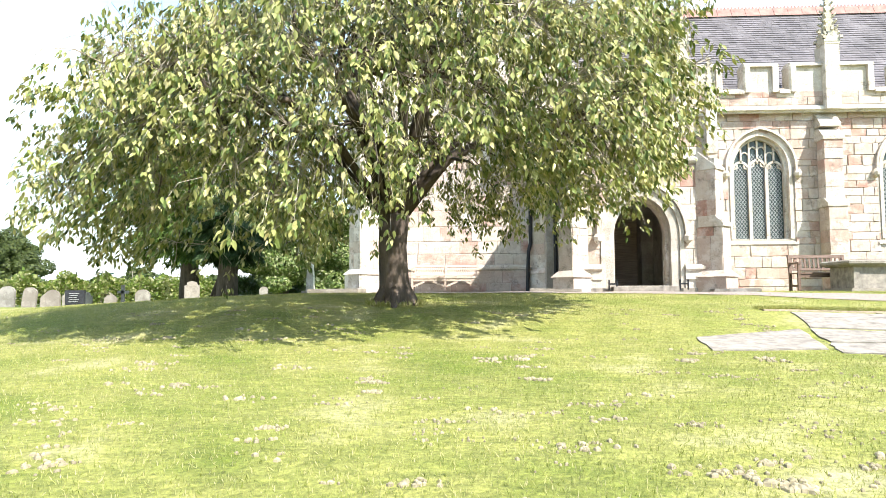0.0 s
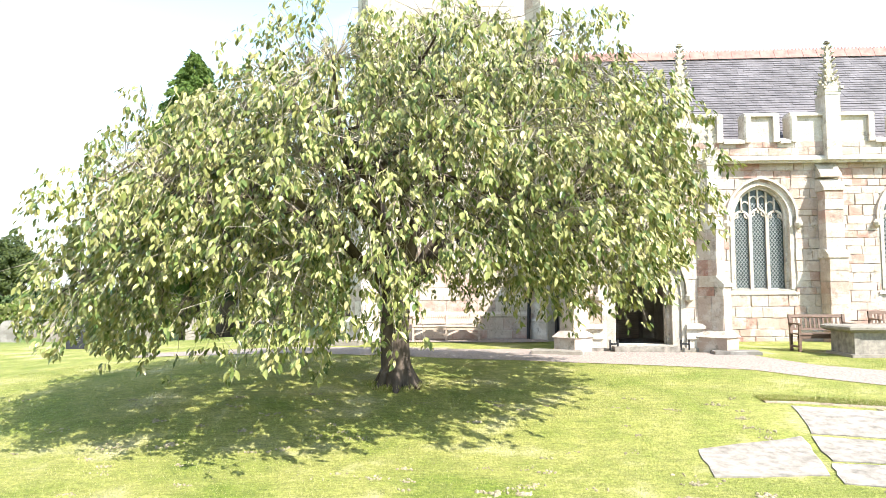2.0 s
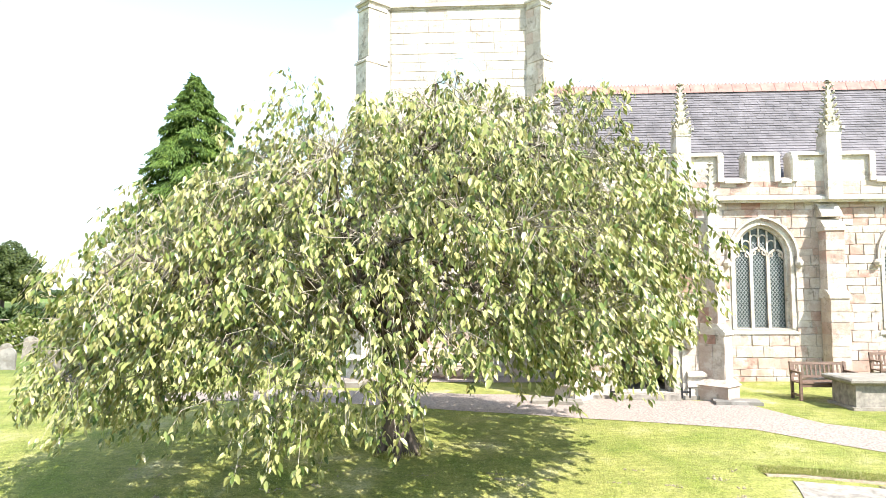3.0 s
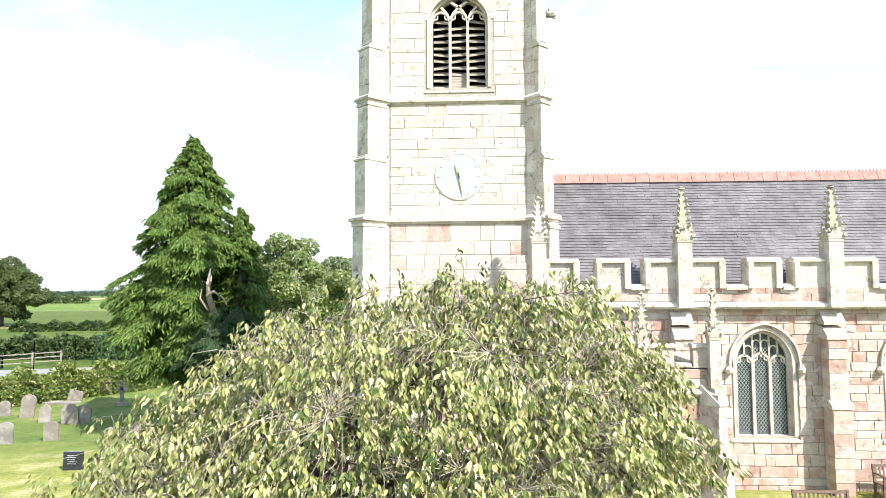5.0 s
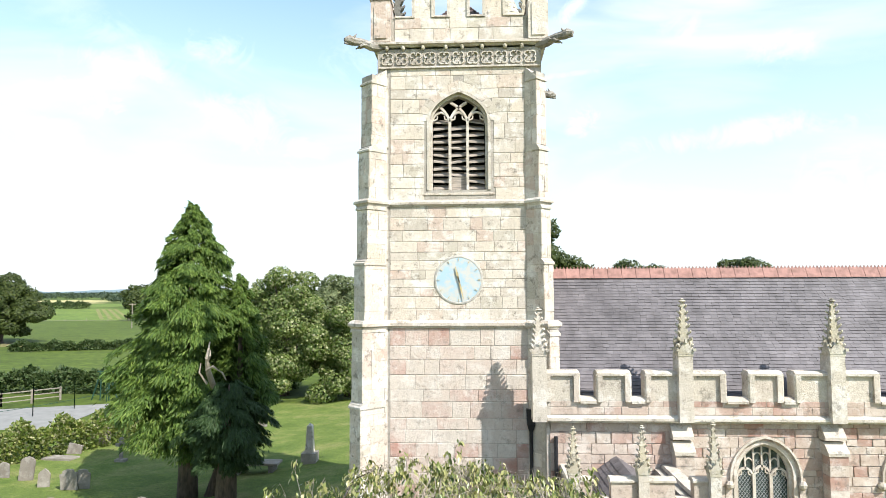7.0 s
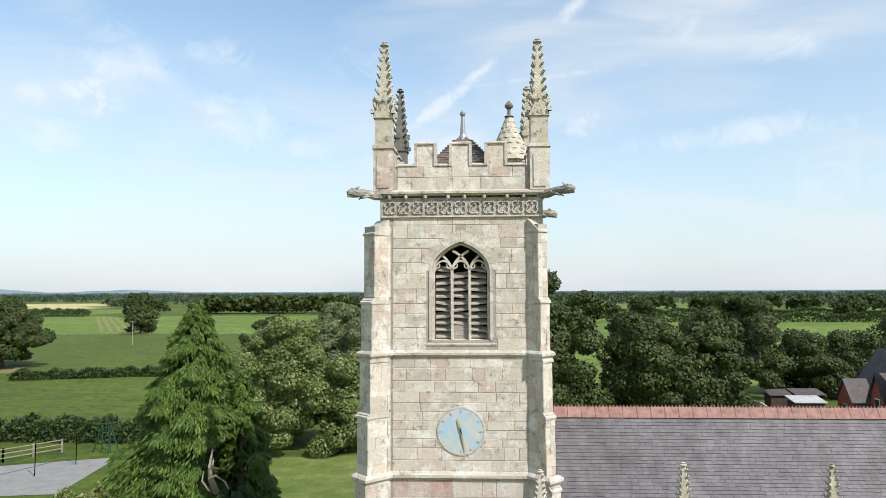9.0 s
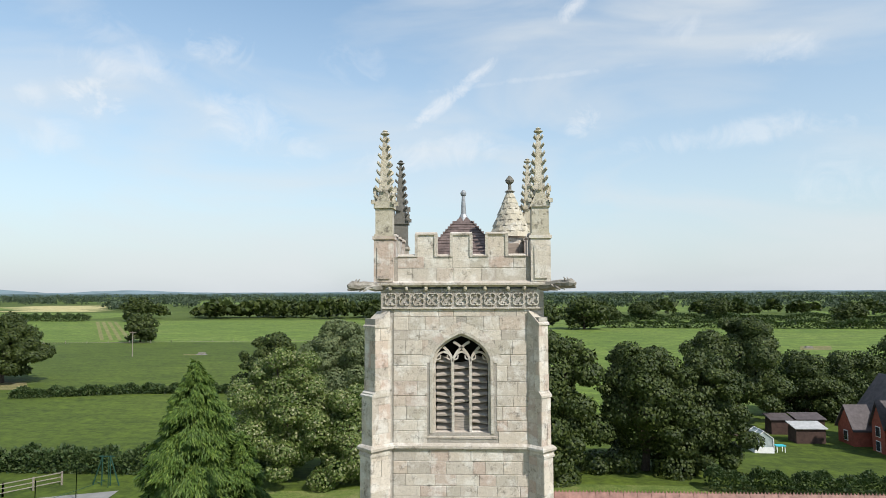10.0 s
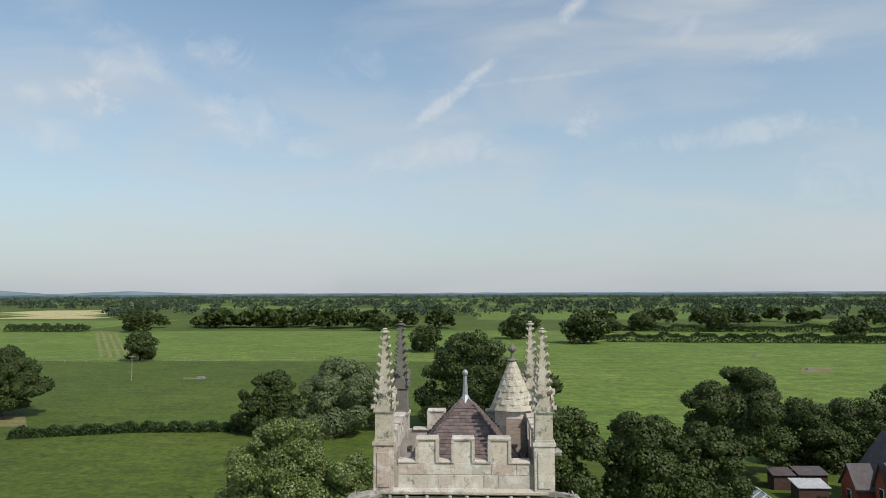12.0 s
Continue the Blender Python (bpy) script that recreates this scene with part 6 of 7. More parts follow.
def woods(name, n, x_lo, x_hi, y_lo, y_hi, seed, mat, label, tall=(9, 15), cards=90, clump=None):
    """A far belt of trees, one lumpy crown after another."""
    r = np.random.default_rng(seed)
    vs, fs, k = [], [], 0
    for i in range(n):
        y = y_lo + (y_hi - y_lo) * r.random()
        spread_ = y / y_hi
        x = (x_lo + (x_hi - x_lo) * r.random()) * (spread_ if clump is None else 1)
        if clump and not clump(x, y, r):
            continue
        h = r.uniform(*tall)
        w = h * r.uniform(0.4, 0.75)
        d = r.normal(size=(cards, 3))
        d /= np.linalg.norm(d, axis=1, keepdims=True)
        d[:, 2] = np.abs(d[:, 2]) - 0.25
        p = np.array([x, y, h * 0.42 - 0.7]) + d * np.array([w, w, h * 0.55]) * r.uniform(0.7, 1.05, (cards, 1))
        p[:, 2] = np.maximum(p[:, 2], 0)
        v, f = leaf_cards(p, d * 0.5 + r.normal(size=p.shape) * 0.6, h * 0.26 * r.uniform(0.6, 1.3, cards), 0.5, 0.15, r)
        vs.append(v)
        fs.append(f + k)
        k += len(v)
    return tagged(new(name, card_mesh(name, np.concatenate(vs), np.concatenate(fs), mat)), label, "woodland", kind="stuff")


woods("far_woodland", 40, -258, -20, 425, 470, 61, m_oak, "belt of dark trees along the field edge", (6, 13.5), cards=260, clump=lambda x, y, r: True)
woods("far_woodland", 34, 90, 420, 440, 520, 62, m_oak, "belt of dark trees along the field edge", (7, 12), cards=220, clump=lambda x, y, r: True)


def rows_of(k, gap):
    return lambda x, y, r: not (y < 900 and -0.75 < x / y < -0.57) and (abs((y + 0.12 * x * math.sin(k)) % gap - gap / 2) < gap * 0.14 or abs((x + 0.3 * y) % (gap * 1.7) - gap * 0.8) < gap * 0.12)


woods("far_woodland", 5200, -1300, 1300, 560, 1500, 63, m_hazed_wood, "distant hedgerow trees between fields", (6, 12), cards=40, clump=rows_of(1.0, 190))
woods("far_woodland", 3600, -2000, 2000, 1500, 2500, 64, m_hazed_wood, "distant woods and hedgerow trees", (8, 16), cards=16, clump=rows_of(2.0, 420))
# far backdrop strips, their blue haze painted as emission
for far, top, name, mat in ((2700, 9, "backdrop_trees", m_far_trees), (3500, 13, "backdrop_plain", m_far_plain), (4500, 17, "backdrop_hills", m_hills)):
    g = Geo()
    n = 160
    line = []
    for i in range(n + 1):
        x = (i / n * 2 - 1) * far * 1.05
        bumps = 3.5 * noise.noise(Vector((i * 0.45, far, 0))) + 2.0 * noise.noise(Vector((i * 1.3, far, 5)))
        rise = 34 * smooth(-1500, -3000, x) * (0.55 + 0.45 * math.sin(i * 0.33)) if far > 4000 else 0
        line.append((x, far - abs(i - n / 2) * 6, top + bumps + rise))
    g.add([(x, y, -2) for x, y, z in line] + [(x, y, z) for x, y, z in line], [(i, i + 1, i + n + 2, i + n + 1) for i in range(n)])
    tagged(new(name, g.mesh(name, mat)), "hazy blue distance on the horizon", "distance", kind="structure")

# ---- churchyard things ----
def bench(name, at, turn, wide, mat, label, seat=0.43, back=0.86, slats=13, braces=False):
    """A slatted garden bench; it faces -y before the turn."""
    m = Matrix.Translation(at) @ Matrix.Rotation(turn, 4, "Z")
    t = thing(name, at, label, "bench")
    h = wide / 2
    for x in (-h + 0.03, h - 0.03) + ((0.0,) if wide > 1.6 else ()):
        part("leg", Geo().box(x - 0.03, x + 0.03, -0.25, -0.19, 0, seat - 0.03, m), mat, t)
        b = Geo().loft([[m @ Vector(p) for p in ((x - 0.03, y - 0.03, z), (x + 0.03, y - 0.03, z), (x + 0.03, y + 0.03, z), (x - 0.03, y + 0.03, z))] for y, z in ((0.2, 0), (0.2, seat), (0.27, back))])
        part("back_post", b, mat, t)
        part("stretcher", Geo().box(x - 0.02, x + 0.02, -0.2, 0.2, 0.1, 0.15, m), mat, t)
    for x in (-h + 0.03, h - 0.03):
        part("armrest", Geo().box(x - 0.035, x + 0.035, -0.27, 0.24, seat + 0.2, seat + 0.24, m), mat, t)
        part("arm_post", Geo().box(x - 0.025, x + 0.025, -0.25, -0.2, seat, seat + 0.2, m), mat, t)
    for k in range(5):
        part("seat_slat", Geo().box(-h, h, -0.26 + k * 0.095, -0.26 + k * 0.095 + 0.08, seat - 0.03, seat, m), mat, t)
    part("seat_rail", Geo().box(-h, h, -0.24, -0.2, seat - 0.11, seat - 0.03, m), mat, t)
    tilt = m @ Matrix.Translation((0, 0.2, seat)) @ Matrix.Rotation(-math.atan2(0.07, back - seat), 4, "X")
    part("top_rail", Geo().box(-h, h, -0.02, 0.03, back - seat - 0.07, back - seat, tilt), mat, t)
    part("back_rail", Geo().box(-h + 0.05, h - 0.05, -0.015, 0.02, 0.06, 0.11, tilt), mat, t)
    for k in range(slats):
        x = -h + 0.09 + (wide - 0.18) * k / (slats - 1)
        part("back_slat", Geo().box(x - 0.02, x + 0.02, -0.008, 0.012, 0.1, back - seat - 0.06, tilt), mat, t)
    if braces:
        for x, s in ((-h + 0.06, 1), (-0.03, -1), (0.03, 1), (h - 0.06, -1)):
            g = Geo()
            g.loft([[m @ Vector(p) for p in ((x + s * d, -0.235, z - 0.03), (x + s * d, -0.235, z + 0.03), (x + s * d, -0.205, z + 0.03), (x + s * d, -0.205, z - 0.03))] for d, z in ((0.0, 0.16), (0.33, seat - 0.12))])
            part("brace", g, mat, t)
    return t


bench("garden_bench", (-0.92, 19.35, height(-0.9, 19.3) + 0.02), 0, 1.98, m_bench, "long bleached teak bench against the tower wall", 0.42, 0.80, 30, True)
bench("garden_bench", (8.05, 15.85, height(8, 15.85)), 0, 1.30, m_bench_dark, "brown-stained slatted bench on the grass by the nave", 0.43, 0.86, 12)
bench("garden_bench", (11.3, 18.3, height(11.3, 18.3)), 0, 1.30, m_bench_dark, "brown-stained slatted bench against the nave wall", 0.43, 0.86, 12)

t = thing("chest_tomb", (9.2, 14.8, 0.0), "pale stone chest tomb with a moulded lid", "tomb")
z = height(9, 14.6) - 0.05
part("plinth", Geo().box(7.66, 10.6, 14.42, 15.5, z - 0.1, z + 0.12), m_grave, t)
part("chest", Geo().box(7.74, 10.5, 14.5, 15.42, z + 0.12, 0.50), m_slab, t)
for x in (7.74, 8.75, 9.6, 10.38):
    part("pilaster", Geo().box(x, x + 0.12, 14.475, 14.5, z + 0.12, 0.50), m_slab, t)
g = Geo().loft([[(7.74 - o, 14.5 - o, zz), (10.5 + o, 14.5 - o, zz), (10.5 + o, 15.42 + o, zz), (7.74 - o, 15.42 + o, zz)] for o, zz in ((0.04, 0.495), (0.12, 0.53), (0.15, 0.56), (0.15, 0.61), (0.1, 0.64))])
part("lid", g, m_grave, t)
t.location.x += 0.28


def ledger(corners, label, lift=0.015, mat=m_slab):
    """A flat gravestone let into the lawn, with a chipped edge."""
    r = random.Random(int(corners[0][0] * 100))
    rim = []
    for (x0, y0), (x1, y1) in zip(corners, corners[1:] + corners[:1]):
        for k in range(5):
            f = k / 5
            rim.append((x0 + (x1 - x0) * f + r.uniform(-0.02, 0.02), y0 + (y1 - y0) * f + r.uniform(-0.02, 0.02)))
    g = Geo().loft([[(x, y, height(x, y) - 0.1) for x, y in rim], [(x, y, height(x, y) + lift - 0.012) for x, y in rim], [(x * 0.985 + 0.015 * corners[0][0], y * 0.998 + 0.002 * corners[0][1], height(x, y) + lift) for x, y in rim]])
    return single("ledger_stone", g, mat, label, "gravestone", "flat gravestones")


ledger([(2.62, 7.52), (3.92, 7.60), (4.26, 8.92), (2.74, 8.50)], "pale flat gravestone sunk in the lawn")
ledger([(4.42, 9.04), (7.2, 8.6), (7.8, 9.5), (4.72, 10.2)], "pale flat gravestone sunk in the lawn")
ledger([(4.17, 8.07), (6.6, 7.85), (7.1, 8.5), (4.38, 8.93)], "pale flat gravestone sunk in the lawn")
ledger([(3.92, 7.35), (6.2, 6.7), (6.5, 7.75), (4.12, 7.97)], "pale flat gravestone sunk in the lawn")
ledger([(-4.6, 17.6), (-3.2, 17.5), (-3.1, 18.3), (-4.5, 18.4)], "weathered flat gravestone beside the tower", 0.12, m_grave)
ledger([(1.2, 15.0), (2.35, 14.9), (2.4, 15.5), (1.3, 15.6)], "weathered flat stone beside the porch", 0.08, m_grave)
ledger([(5.3, 15.1), (6.3, 15.0), (6.4, 15.5), (5.4, 15.6)], "weathered flat stone beside the porch", 0.08, m_grave)


def headstone(at, wide, tall, style, mat, lean, turn, label):
    m = Matrix.Translation((at[0], at[1], height(*at))) @ Matrix.Rotation(turn, 4, "Z") @ Matrix.Rotation(lean, 4, "Y")
    h = wide / 2
    if style == "round":
        line = [(-h, -0.2), (h, -0.2), (h, tall - h * 0.8)] + [(h * math.cos(a * math.pi / 8), tall - h * 0.8 + h * 0.8 * math.sin(a * math.pi / 8)) for a in range(1, 8)] + [(-h, tall - h * 0.8)]
    elif style == "gothic":
        line = [(-h, -0.2), (h, -0.2), (h, tall * 0.7), (h * 0.6, tall * 0.88), (0, tall), (-h * 0.6, tall * 0.88), (-h, tall * 0.7)]
    elif style == "shoulder":
        line = [(-h, -0.2), (h, -0.2), (h, tall * 0.8), (h * 0.7, tall * 0.82), (h * 0.6, tall * 0.95), (0, tall), (-h * 0.6, tall * 0.95), (-h * 0.7, tall * 0.82), (-h, tall * 0.8)]
    else:
        line = [(-h, -0.2), (h, -0.2), (h, tall), (-h, tall)]
    g = Geo().prism(line, -0.06, 0.06, m)
    ob = single("headstone", g, mat, label, "gravestone", "headstones")
    return ob


STONES = [((-23.3, 33.2), 0.7, 1.2, "round", 0.12, "tall pale round-topped headstone leaning in the grass"), ((-24.8, 33.6), 0.6, 0.8, "round", 0.0, "grey round-topped headstone in the grass"),
          ((-21.6, 32.1), 0.55, 0.9, "gothic", 0.05, "small pointed mossy headstone in grass"), ((-20.0, 31.7), 0.8, 1.0, "shoulder", -0.1, "broad grey headstone with a pale side"),
          ((-19.5, 31.9), 0.7, 0.95, "shoulder", 0.04, "broad grey headstone with a pale side"), ((-23.8, 41.3), 0.7, 1.1, "shoulder", 0.0, "weathered buff headstone by the hedge"),
          ((-24.2, 38.7), 0.8, 0.6, "flat", 0.25, "low leaning grey headstone by the hedge"), ((-15.4, 47.0), 0.6, 1.3, "round", 0.0, "tall narrow buff headstone by the trees"),
          ((-14.8, 37.0), 0.6, 0.8, "round", 0.05, "pale headstone behind the conifer"), ((-14.1, 37.0), 0.6, 0.8, "flat", -0.05, "pale headstone behind the conifer"),
          ((-14.2, 27.4), 0.6, 0.8, "round", 0.0, "grey headstone in the shade of the conifer"), ((-15.4, 27.0), 0.5, 0.6, "gothic", 0.1, "small dark headstone in the shade"),
          ((-11.0, 25.0), 0.55, 0.85, "shoulder", 0.0, "pinkish square-shouldered headstone in grass"),
          ((-19.3, 26.2), 0.6, 0.9, "round", 0.03, "grey round-topped headstone in the grass"), ((-18.0, 27.2), 0.6, 0.8, "round", -0.04, "buff round-topped headstone in the grass")]
for at, w, h, style, lean, label in STONES:
    headstone(at, w, h, style, m_grave, lean, 0.15, label)
headstone((-13.9, 22.2), 0.64, 0.62, "flat", m_tomb_black, 0.0, 0.1, "polished black granite headstone with pale lettering")
z = height(-13.9, 22.2)
g = Geo()
for k in range(5):
    g.box(-13.9 - 0.18 + 0.03 * (k % 2), -13.9 + 0.18 - 0.04 * (k % 3), 22.11, 22.12, z + 0.50 - k * 0.07, z + 0.512 - k * 0.07)
tagged(single("headstone_inscription", g, m_sheet, "pale inscription bars on the black headstone", "inscription"), kind="stuff")
t = thing("stone_cross", (-20.4, 37.1, height(-20.4, 37.1)), "small pale stone cross grave marker", "gravestone")
z = t.location.z
part("shaft", Geo().box(-20.49, -20.31, 37.04, 37.16, z, z + 1.35), m_grave, t)
part("arm", Geo().box(-20.72, -20.08, 37.04, 37.16, z + 0.85, z + 1.02), m_grave, t)
part("base", Geo().box(-20.7, -20.1, 36.9, 37.3, z - 0.1, z + 0.15), m_grave, t)
t = thing("obelisk", (-9.1, 35.7, height(-9.1, 35.7)), "tall pale stone obelisk on a square base", "monument")
z = t.location.z
part("shaft", Geo().loft([[(-9.1 + a * h, 35.7 + b * h, z + zz) for a, b in ((-1, -1), (1, -1), (1, 1), (-1, 1))] for h, zz in ((0.22, 0.5), (0.15, 1.95), (0.02, 2.1))]), m_dress, t)
part("base", Geo().box(-9.5, -8.7, 35.3, 36.1, z - 0.1, z + 0.55), m_grave, t)
t = thing("table_tomb", (-11.6, 34.5, height(-11.6, 34.5)), "low dark table tomb beside the obelisk", "tomb")
z = t.location.z
part("slab", Geo().box(-13.0, -10.4, 34.0, 35.0, z + 0.45, z + 0.57), m_grave, t)
for x in (-12.7, -10.9):
    part("support", Geo().box(x, x + 0.25, 34.1, 34.9, z - 0.1, z + 0.45), m_grave, t)
ledger([(-25.2, 37.2), (-23.4, 37.1), (-23.3, 37.9), (-25.1, 38.1)], "pale flat gravestone in rough grass", 0.1, m_grave)

for x in (3.2, 4.85):
    g = Geo().tube([(x - 0.09, 15.72, 0.02), (x - 0.09, 15.72, 0.26)], [0.02, 0.02], 6)
    g.tube([(x + 0.09, 15.72, 0.02), (x + 0.09, 15.72, 0.26)], [0.02, 0.02], 6)
    g.box(x - 0.1, x + 0.1, 15.71, 15.73, 0.14, 0.18)
    single("boot_scraper", g, m_iron, "black iron boot scraper beside the porch door", "boot scraper", "boot scrapers")

# ---- beyond the hedge: court, rails, pole, garden and house ----
tagged(new("court", draped(lerp_rows([(-46, 43), (-30.0, 45.7)], [(-41, 52.0), (-31.2, 56.0)], 10, 8), 0.03).mesh("court", m_tarmac)), "pale hard play court beyond the hedge", "court", kind="structure")


def rail_fence(pts, tall, rails, mat, label, gap=2.0, thick=0.06):
    t = thing("rail_fence", (pts[0][0], pts[0][1], height(*pts[0])), label, "fence")
    for (x0, y0), (x1, y1) in zip(pts, pts[1:]):
        n = max(1, round(math.hypot(x1 - x0, y1 - y0) / gap))
        for i in range(n + 1):
            x, y = x0 + (x1 - x0) * i / n, y0 + (y1 - y0) * i / n
            part("post", Geo().box(x - thick, x + thick, y - thick, y + thick, height(x, y) - 0.1, height(x, y) + tall), mat, t)
        for k in range(rails):
            zz = tall * (0.3 + 0.62 * k / max(1, rails - 1))
            g = Geo().tube([(x0, y0 - 0.07, height(x0, y0) + zz), (x1, y1 - 0.07, height(x1, y1) + zz)], [thick * 0.8, thick * 0.8], 4)
            part("rail", g, mat, t)
    return t


rail_fence([(-46, 48.5), (-40.0, 53.8), (-37.2, 57.4)], 1.2, 3, m_rail, "silvered timber post and rail fence")
rail_fence([(-36.0, 47.0), (-34.6, 50.0), (-33.4, 53.4), (-32.6, 56.8)], 2.6, 1, m_green_steel, "tall dark green wire court fence", 3.2, 0.025)
rail_fence([(-160, 214), (-105, 222), (-36, 230), (0, 236)], 0.9, 1, m_rail, "far timber post and rail field fence", 7.0)
t = thing("swing_frame", (-33.2, 57.5, height(-33.2, 57.5)), "green steel swing frame beyond the court", "swing")
z = t.location.z
for x in (-34.4, -33.6, -32.8, -32.0):
    part("leg", Geo().tube([(x, 57.5, z), (-33.2 + (0.35 if x > -33.2 else -0.35), 57.5, z + 2.6)], [0.06, 0.06], 5), m_green_steel, t)
part("crossbar", Geo().tube([(-33.9, 57.5, z + 2.55), (-32.5, 57.5, z + 2.55)], [0.06, 0.06], 5), m_green_steel, t)
t = thing("telegraph_pole", (-92.7, 173.2, -0.7), "pale timber telegraph pole in the field", "pole")
part("shaft", Geo().tube([(-92.7, 173.2, -1), (-92.7, 173.2, 6.0)], [0.13, 0.10], 7), m_rail, t)
part("crossarm", Geo().box(-93.6, -91.8, 173.1, 173.3, 5.6, 5.75), m_wood, t)
for name, x, y in (("water_trough", -75.8, 178.2), ("water_trough", 97.5, 200.0), ("water_trough", 100, 243)):
    t = thing(name, (x, y, -0.7), "pale stone field water trough", "trough", "field troughs")
    part("basin", Geo().box(x - 0.9, x + 0.9, y - 0.5, y + 0.5, -0.7, -0.1), m_slab, t)
    part("kerb", Geo().box(x - 1.3, x + 1.3, y - 0.8, y + 0.8, -0.75, -0.55), m_tarmac, t)
for x, y, w, d in ((100, 201, 4.5, 7), (-78, 178.5, 3, 1.5), (-88, 118, 5, 5)):
    a, b = x * (y - d) / y, x * (y + d) / y
    g = draped(lerp_rows([(a - w, y - d), (a + w, y - d)], [(b - w, y + d), (b + w, y + d)], 6, 6), 0.03)
    tagged(new("worn_ground", g.mesh("worn_ground", m_bare)), "worn bare earth in the pasture", "bare ground", kind="structure")

for k in range(4):
    near_x, far_x = -136 + k * 3.4, -228 + k * 3.6
    g = draped(lerp_rows([(near_x, 232), (near_x + 1.5, 232)], [(far_x, 384), (far_x + 2.2, 384)], 2, 16), 0.04)
    tagged(new("dry_track", g.mesh("dry_track", m_dry)), "strip of dry yellow grass across the pasture", "track", kind="structure")

t = thing("greenhouse", (29.8, 71.5, -0.7), "small glass greenhouse with a pale frame", "greenhouse")
part("base", Geo().box(28.8, 30.8, 70.6, 73.2, -0.7, 0.0), m_white, t)
g = Geo().loft([[(28.85, y, 0), (28.85, y, 0.9), (29.8, y, 1.6), (30.75, y, 0.9), (30.75, y, 0)] for y in (70.65, 73.15)])
part("glazing", g, m_glazing, t)
for y in (70.62, 71.9, 73.18):
    part("frame", Geo().bar([(28.85, 0), (28.85, 0.9), (29.8, 1.62), (30.75, 0.9), (30.75, 0)], 0.07, y - 0.05, y + 0.05), m_white, t)
part("frame", Geo().box(29.77, 29.83, 70.6, 73.2, 1.6, 1.66), m_white, t)
for x0, x1, y0, y1, top, mat, label in ((34.7, 37.0, 80.2, 82.0, 1.0, m_roof_dark, "brown timber shed with a dark roof"), (35.4, 38.6, 75.6, 77.6, 0.9, m_sheet, "brown timber shed with a white sheet roof"), (37.8, 41.0, 80.5, 82.5, 1.0, m_roof_dark, "brown timber shed with a dark roof")):
    t = thing("garden_shed", ((x0 + x1) / 2, (y0 + y1) / 2, -0.7), label, "shed", "garden sheds")
    part("body", Geo().box(x0, x1, y0, y1, -0.7, top), m_shed, t)
    part("roof", Geo().loft([[(x, y0 - 0.2, top), (x, y0 - 0.2, top + 0.08), (x, y1 + 0.2, top + 0.5), (x, y1 + 0.2, top + 0.4)] for x in (x0 - 0.2, x1 + 0.2)]), mat, t)
t = thing("garden_table", (31.7, 71.4, -0.7), "white garden table under a turquoise cloth", "table")
part("tabletop", Geo().box(31.2, 32.2, 71.0, 71.8, 0.0, 0.08), m_teal, t)
for x in (31.3, 32.1):
    for y in (71.1, 71.7):
        part("leg", Geo().box(x - 0.04, x + 0.04, y - 0.04, y + 0.04, -0.7, 0.0), m_white, t)

t = thing("brick_house", (42, 71, -0.7), "red brick house with steep dark slate gables and tall chimneys", "house")


def gabled(x0, x1, y0, y1, eaves, ridge, along):
    """A brick range with a pitched slate roof, its ridge along x or y."""
    part("wall", Geo().box(x0, x1, y0, y1, -0.8, eaves), m_brick, t)
    lo, hi = (x0, x1) if along == "y" else (y0, y1)
    mid_ = (lo + hi) / 2
    at = (lambda u, v, z: (u, v, z)) if along == "y" else (lambda u, v, z: (v, u, z))
    e0, e1 = (y0, y1) if along == "y" else (x0, x1)
    g = Geo().loft([[at(u, v, z) for u, z in ((lo, eaves - 0.02), (hi, eaves - 0.02), (mid_, ridge))] for v in (e0 + 0.01, e1 - 0.01)])
    part("gable", g, m_brick, t)
    rise = (ridge - eaves) / (mid_ - lo)
    for s in (-1, 1):
        edge = lo - 0.25 if s < 0 else hi + 0.25
        foot = eaves - 0.25 * rise
        g = Geo().loft([[at(u, v, z) for u, z in ((edge, foot + 0.04), (mid_, ridge + 0.04), (mid_, ridge + 0.2), (edge, foot + 0.2))] for v in (e0 - 0.25, e1 + 0.25)])
        part("roof", g, m_roof_dark, t)


gabled(38.7, 45.0, 66.6, 78.0, 2.3, 6.6, "y")
gabled(45.0, 52.0, 69.0, 76.0, 2.6, 6.6, "x")
for y in (68.9, 71.7):
    gabled(37.7, 41.2, y - 1.1, y + 1.1, 2.3, 4.5, "x")
gabled(36.6, 38.7, 74.2, 77.4, 1.2, 3.4, "x")
for x, y, z0 in ((37.7, 68.9, 0.9), (37.7, 71.7, 0.9), (37.7, 68.9, -0.6), (37.7, 71.7, -0.6), (36.6, 75.8, -0.3)):
    w = part("window", Geo().box(x - 0.06, x, y - 0.4, y + 0.4, z0, z0 + 1.1), m_white, t)
    part("pane", Geo().box(x - 0.08, x - 0.06, y - 0.33, y + 0.33, z0 + 0.08, z0 + 1.02), m_pane, w)
for x, z0 in ((40.3, -0.2), (42.8, -0.2), (41.6, 2.6)):
    w = part("window", Geo().box(x - 0.5, x + 0.5, 66.54, 66.6, z0, z0 + 1.2), m_white, t)
    part("pane", Geo().box(x - 0.42, x + 0.42, 66.52, 66.54, z0 + 0.08, z0 + 1.12), m_pane, w)
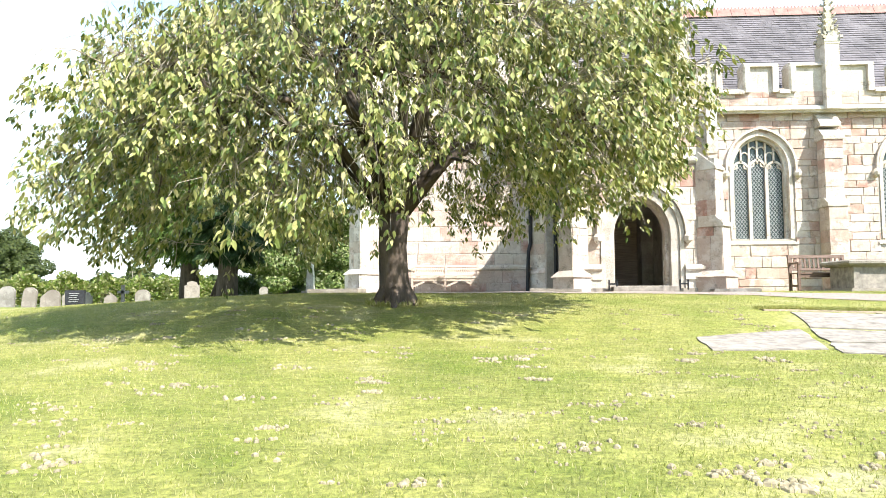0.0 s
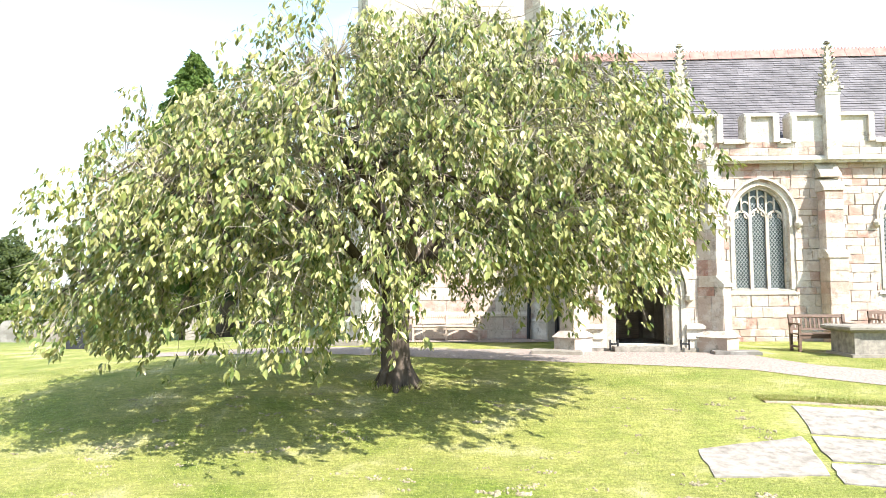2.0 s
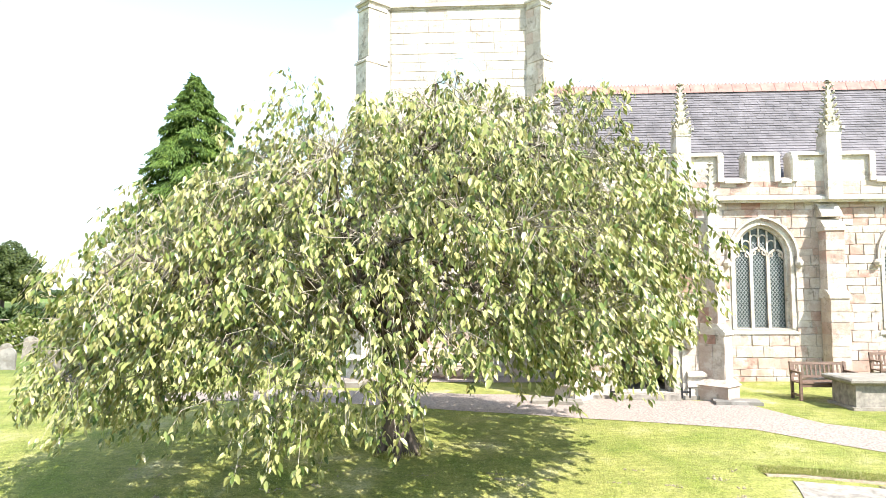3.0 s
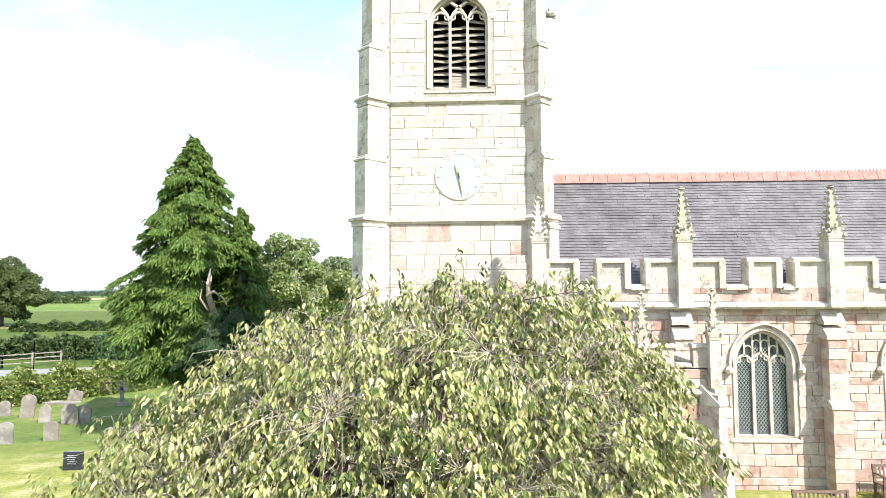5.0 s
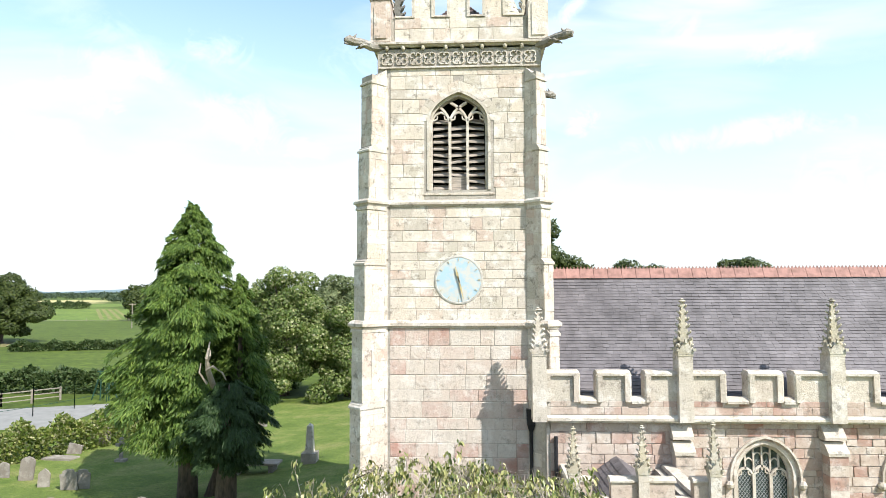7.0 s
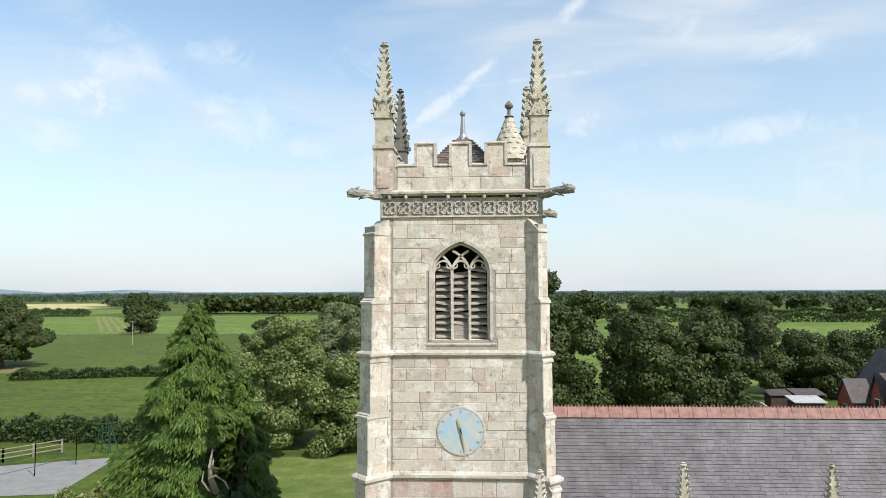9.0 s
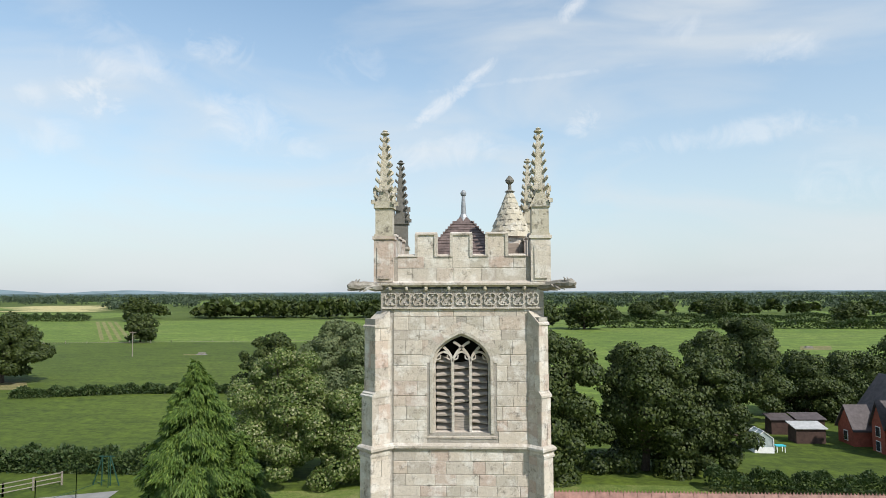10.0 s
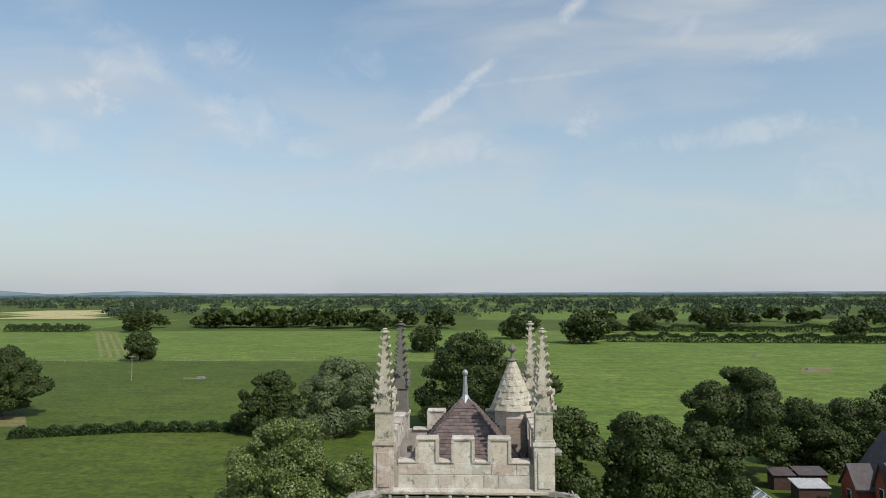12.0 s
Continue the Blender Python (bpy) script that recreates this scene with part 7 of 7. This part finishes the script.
for x, y, top in ((39.0, 69.6, 7.8), (46.0, 72.5, 8.6)):
    c = part("chimney", Geo().box(x - 0.45, x + 0.45, y - 0.7, y + 0.7, 3.0, top), m_brick, t)
    part("cap", Geo().box(x - 0.55, x + 0.55, y - 0.8, y + 0.8, top - 0.25, top), m_brick, c)
    for k in (-0.35, 0.35):
        part("chimney_pot", Geo().round(x, y + k, [(0.17, top), (0.14, top + 0.55), (0.18, top + 0.6)], 8), m_ridge, c)

t.location.x += 4.3

# ---- grass, worm casts, tufts ----
def on_bare(x, y):
    e0, e1 = None, None
    for (a, b), (c, d), (xa, ya), (xb, yb) in zip(near_edge, near_edge[1:], far_edge, far_edge[1:]):
        if a <= x <= c and e0 is None:
            e0 = b + (d - b) * (x - a) / (c - a)
        if xa <= x <= xb and e1 is None:
            e1 = ya + (yb - ya) * (x - xa) / (xb - xa)
    if e0 is not None and e1 is not None and e0 < y < e1:
        return True
    return (2.55 < x < 4.2 and 7.5 < y < 8.85) or (x > 4.0 and 7.3 - 0.25 * (x - 4.0) < y < 10.25 - 0.22 * (x - 4.7)) or y > 15.8 and x > 1.2 and x < 6.2


def grass(name, n, x0, x1, y0, y1, tall, seed, label):
    r = np.random.default_rng(seed)
    y = y0 + (y1 - y0) * r.random(n) ** 1.25
    x = x0 + (x1 - x0) * r.random(n)
    ok = np.array([abs(a + 0.05 * b) < 0.78 * b + 1.2 and not on_bare(a, b) and (tall < 0.05 or math.hypot(a + 1.42, b - 11.44) < 0.5) for a, b in zip(x, y)])
    x, y = x[ok], y[ok]
    z = np.array([height(a, b) for a, b in zip(x, y)])
    p = np.stack([x, y, z - 0.005], 1)
    d = r.normal(size=p.shape) * 0.45 + np.array([0, 0, 1.0])
    v, f = leaf_cards(p, d, tall * r.uniform(0.5, 1.3, len(p)), 0.07, 0.05, r)
    return tagged(new(name, card_mesh(name, v, f, m_grass)), label, "grass", kind="stuff")


grass("lawn_grass", 300000, -10, 11, 2.0, 15.0, 0.032, 71, "short mown sunlit lawn grass blades")
grass("long_grass", 2600, -1.95, -0.85, 11.0, 11.9, 0.10, 72, "longer tufts round the tree trunk")
r = random.Random(17)
g = Geo()
for k in range(200):
    y = 2.4 + 8.5 * r.random()
    x = (r.random() * 1.5 - 0.78) * y
    if on_bare(x, y):
        continue
    s = r.uniform(0.006, 0.013) * (1.5 if r.random() < 0.12 else 1)
    long_ = r.uniform(0.04, 0.13)
    for q in range(r.choice((5, 9, 14, 18))):
        a, b = x + r.gauss(0, long_), y + r.gauss(0, long_ * 0.5)
        z = height(a, b)
        c = s * r.uniform(0.5, 1.4)
        m = Matrix.Translation((a, b, z)) @ Matrix.Rotation(r.uniform(0, 6.3), 4, "Z") @ Matrix.Diagonal((r.uniform(0.7, 1.7), 1, 1, 1))
        g.round(0, 0, [(c * 1.7, -0.01), (c * 1.3, c * 0.4 + 0.006), (c * 0.5, c * 0.8 + 0.008)], 5, r.random(), m)
tagged(single("worm_casts", g, m_cast, "scattered dry pale worm casts on the lawn", "worm casts"), kind="stuff")

# the turf edge behind the flat stones
lip = [(4.4, 10.42), (4.9, 10.4), (5.6, 10.22), (6.6, 9.98), (7.9, 9.62), (9.4, 9.2)]
g = Geo()
rings = []
for i, (x, y) in enumerate(lip):
    z = height(x, y)
    rings.append([(x, y - 0.05, z - 0.02), (x, y - 0.02, z + 0.022), (x, y + 0.12, z + 0.02), (x, y + 0.4, z - 0.02)])
g.loft(rings)
tagged(single("turf_edge", g, m_soil, "dry cut turf edge above the flat gravestones", "turf edge"), kind="structure")
r = np.random.default_rng(90)
q = r.random(9000) * (len(lip) - 1)
k = q.astype(int)
la = np.array(lip)
base = la[k] + (la[np.minimum(k + 1, len(lip) - 1)] - la[k]) * (q - k)[:, None] + np.stack([r.normal(size=9000) * 0.03, 0.04 + 0.36 * r.random(9000) ** 1.3], 1)
pts = np.array([(x, y, height(x, y) + 0.015 * max(0.0, 1 - b)) for (x, y), b in zip(base, (base[:, 1] - np.interp(q, range(len(lip)), la[:, 1])) / 0.4)])
v, f = leaf_cards(pts, r.normal(size=pts.shape) * 0.5 + np.array([0, -0.2, 0.9]), 0.05 * r.uniform(0.5, 1.3, len(pts)), 0.08, 0.05, r)
tagged(new("turf_grass", card_mesh("turf_grass", v, f, m_grass)), "tufted grass along the turf edge", "grass", kind="stuff")
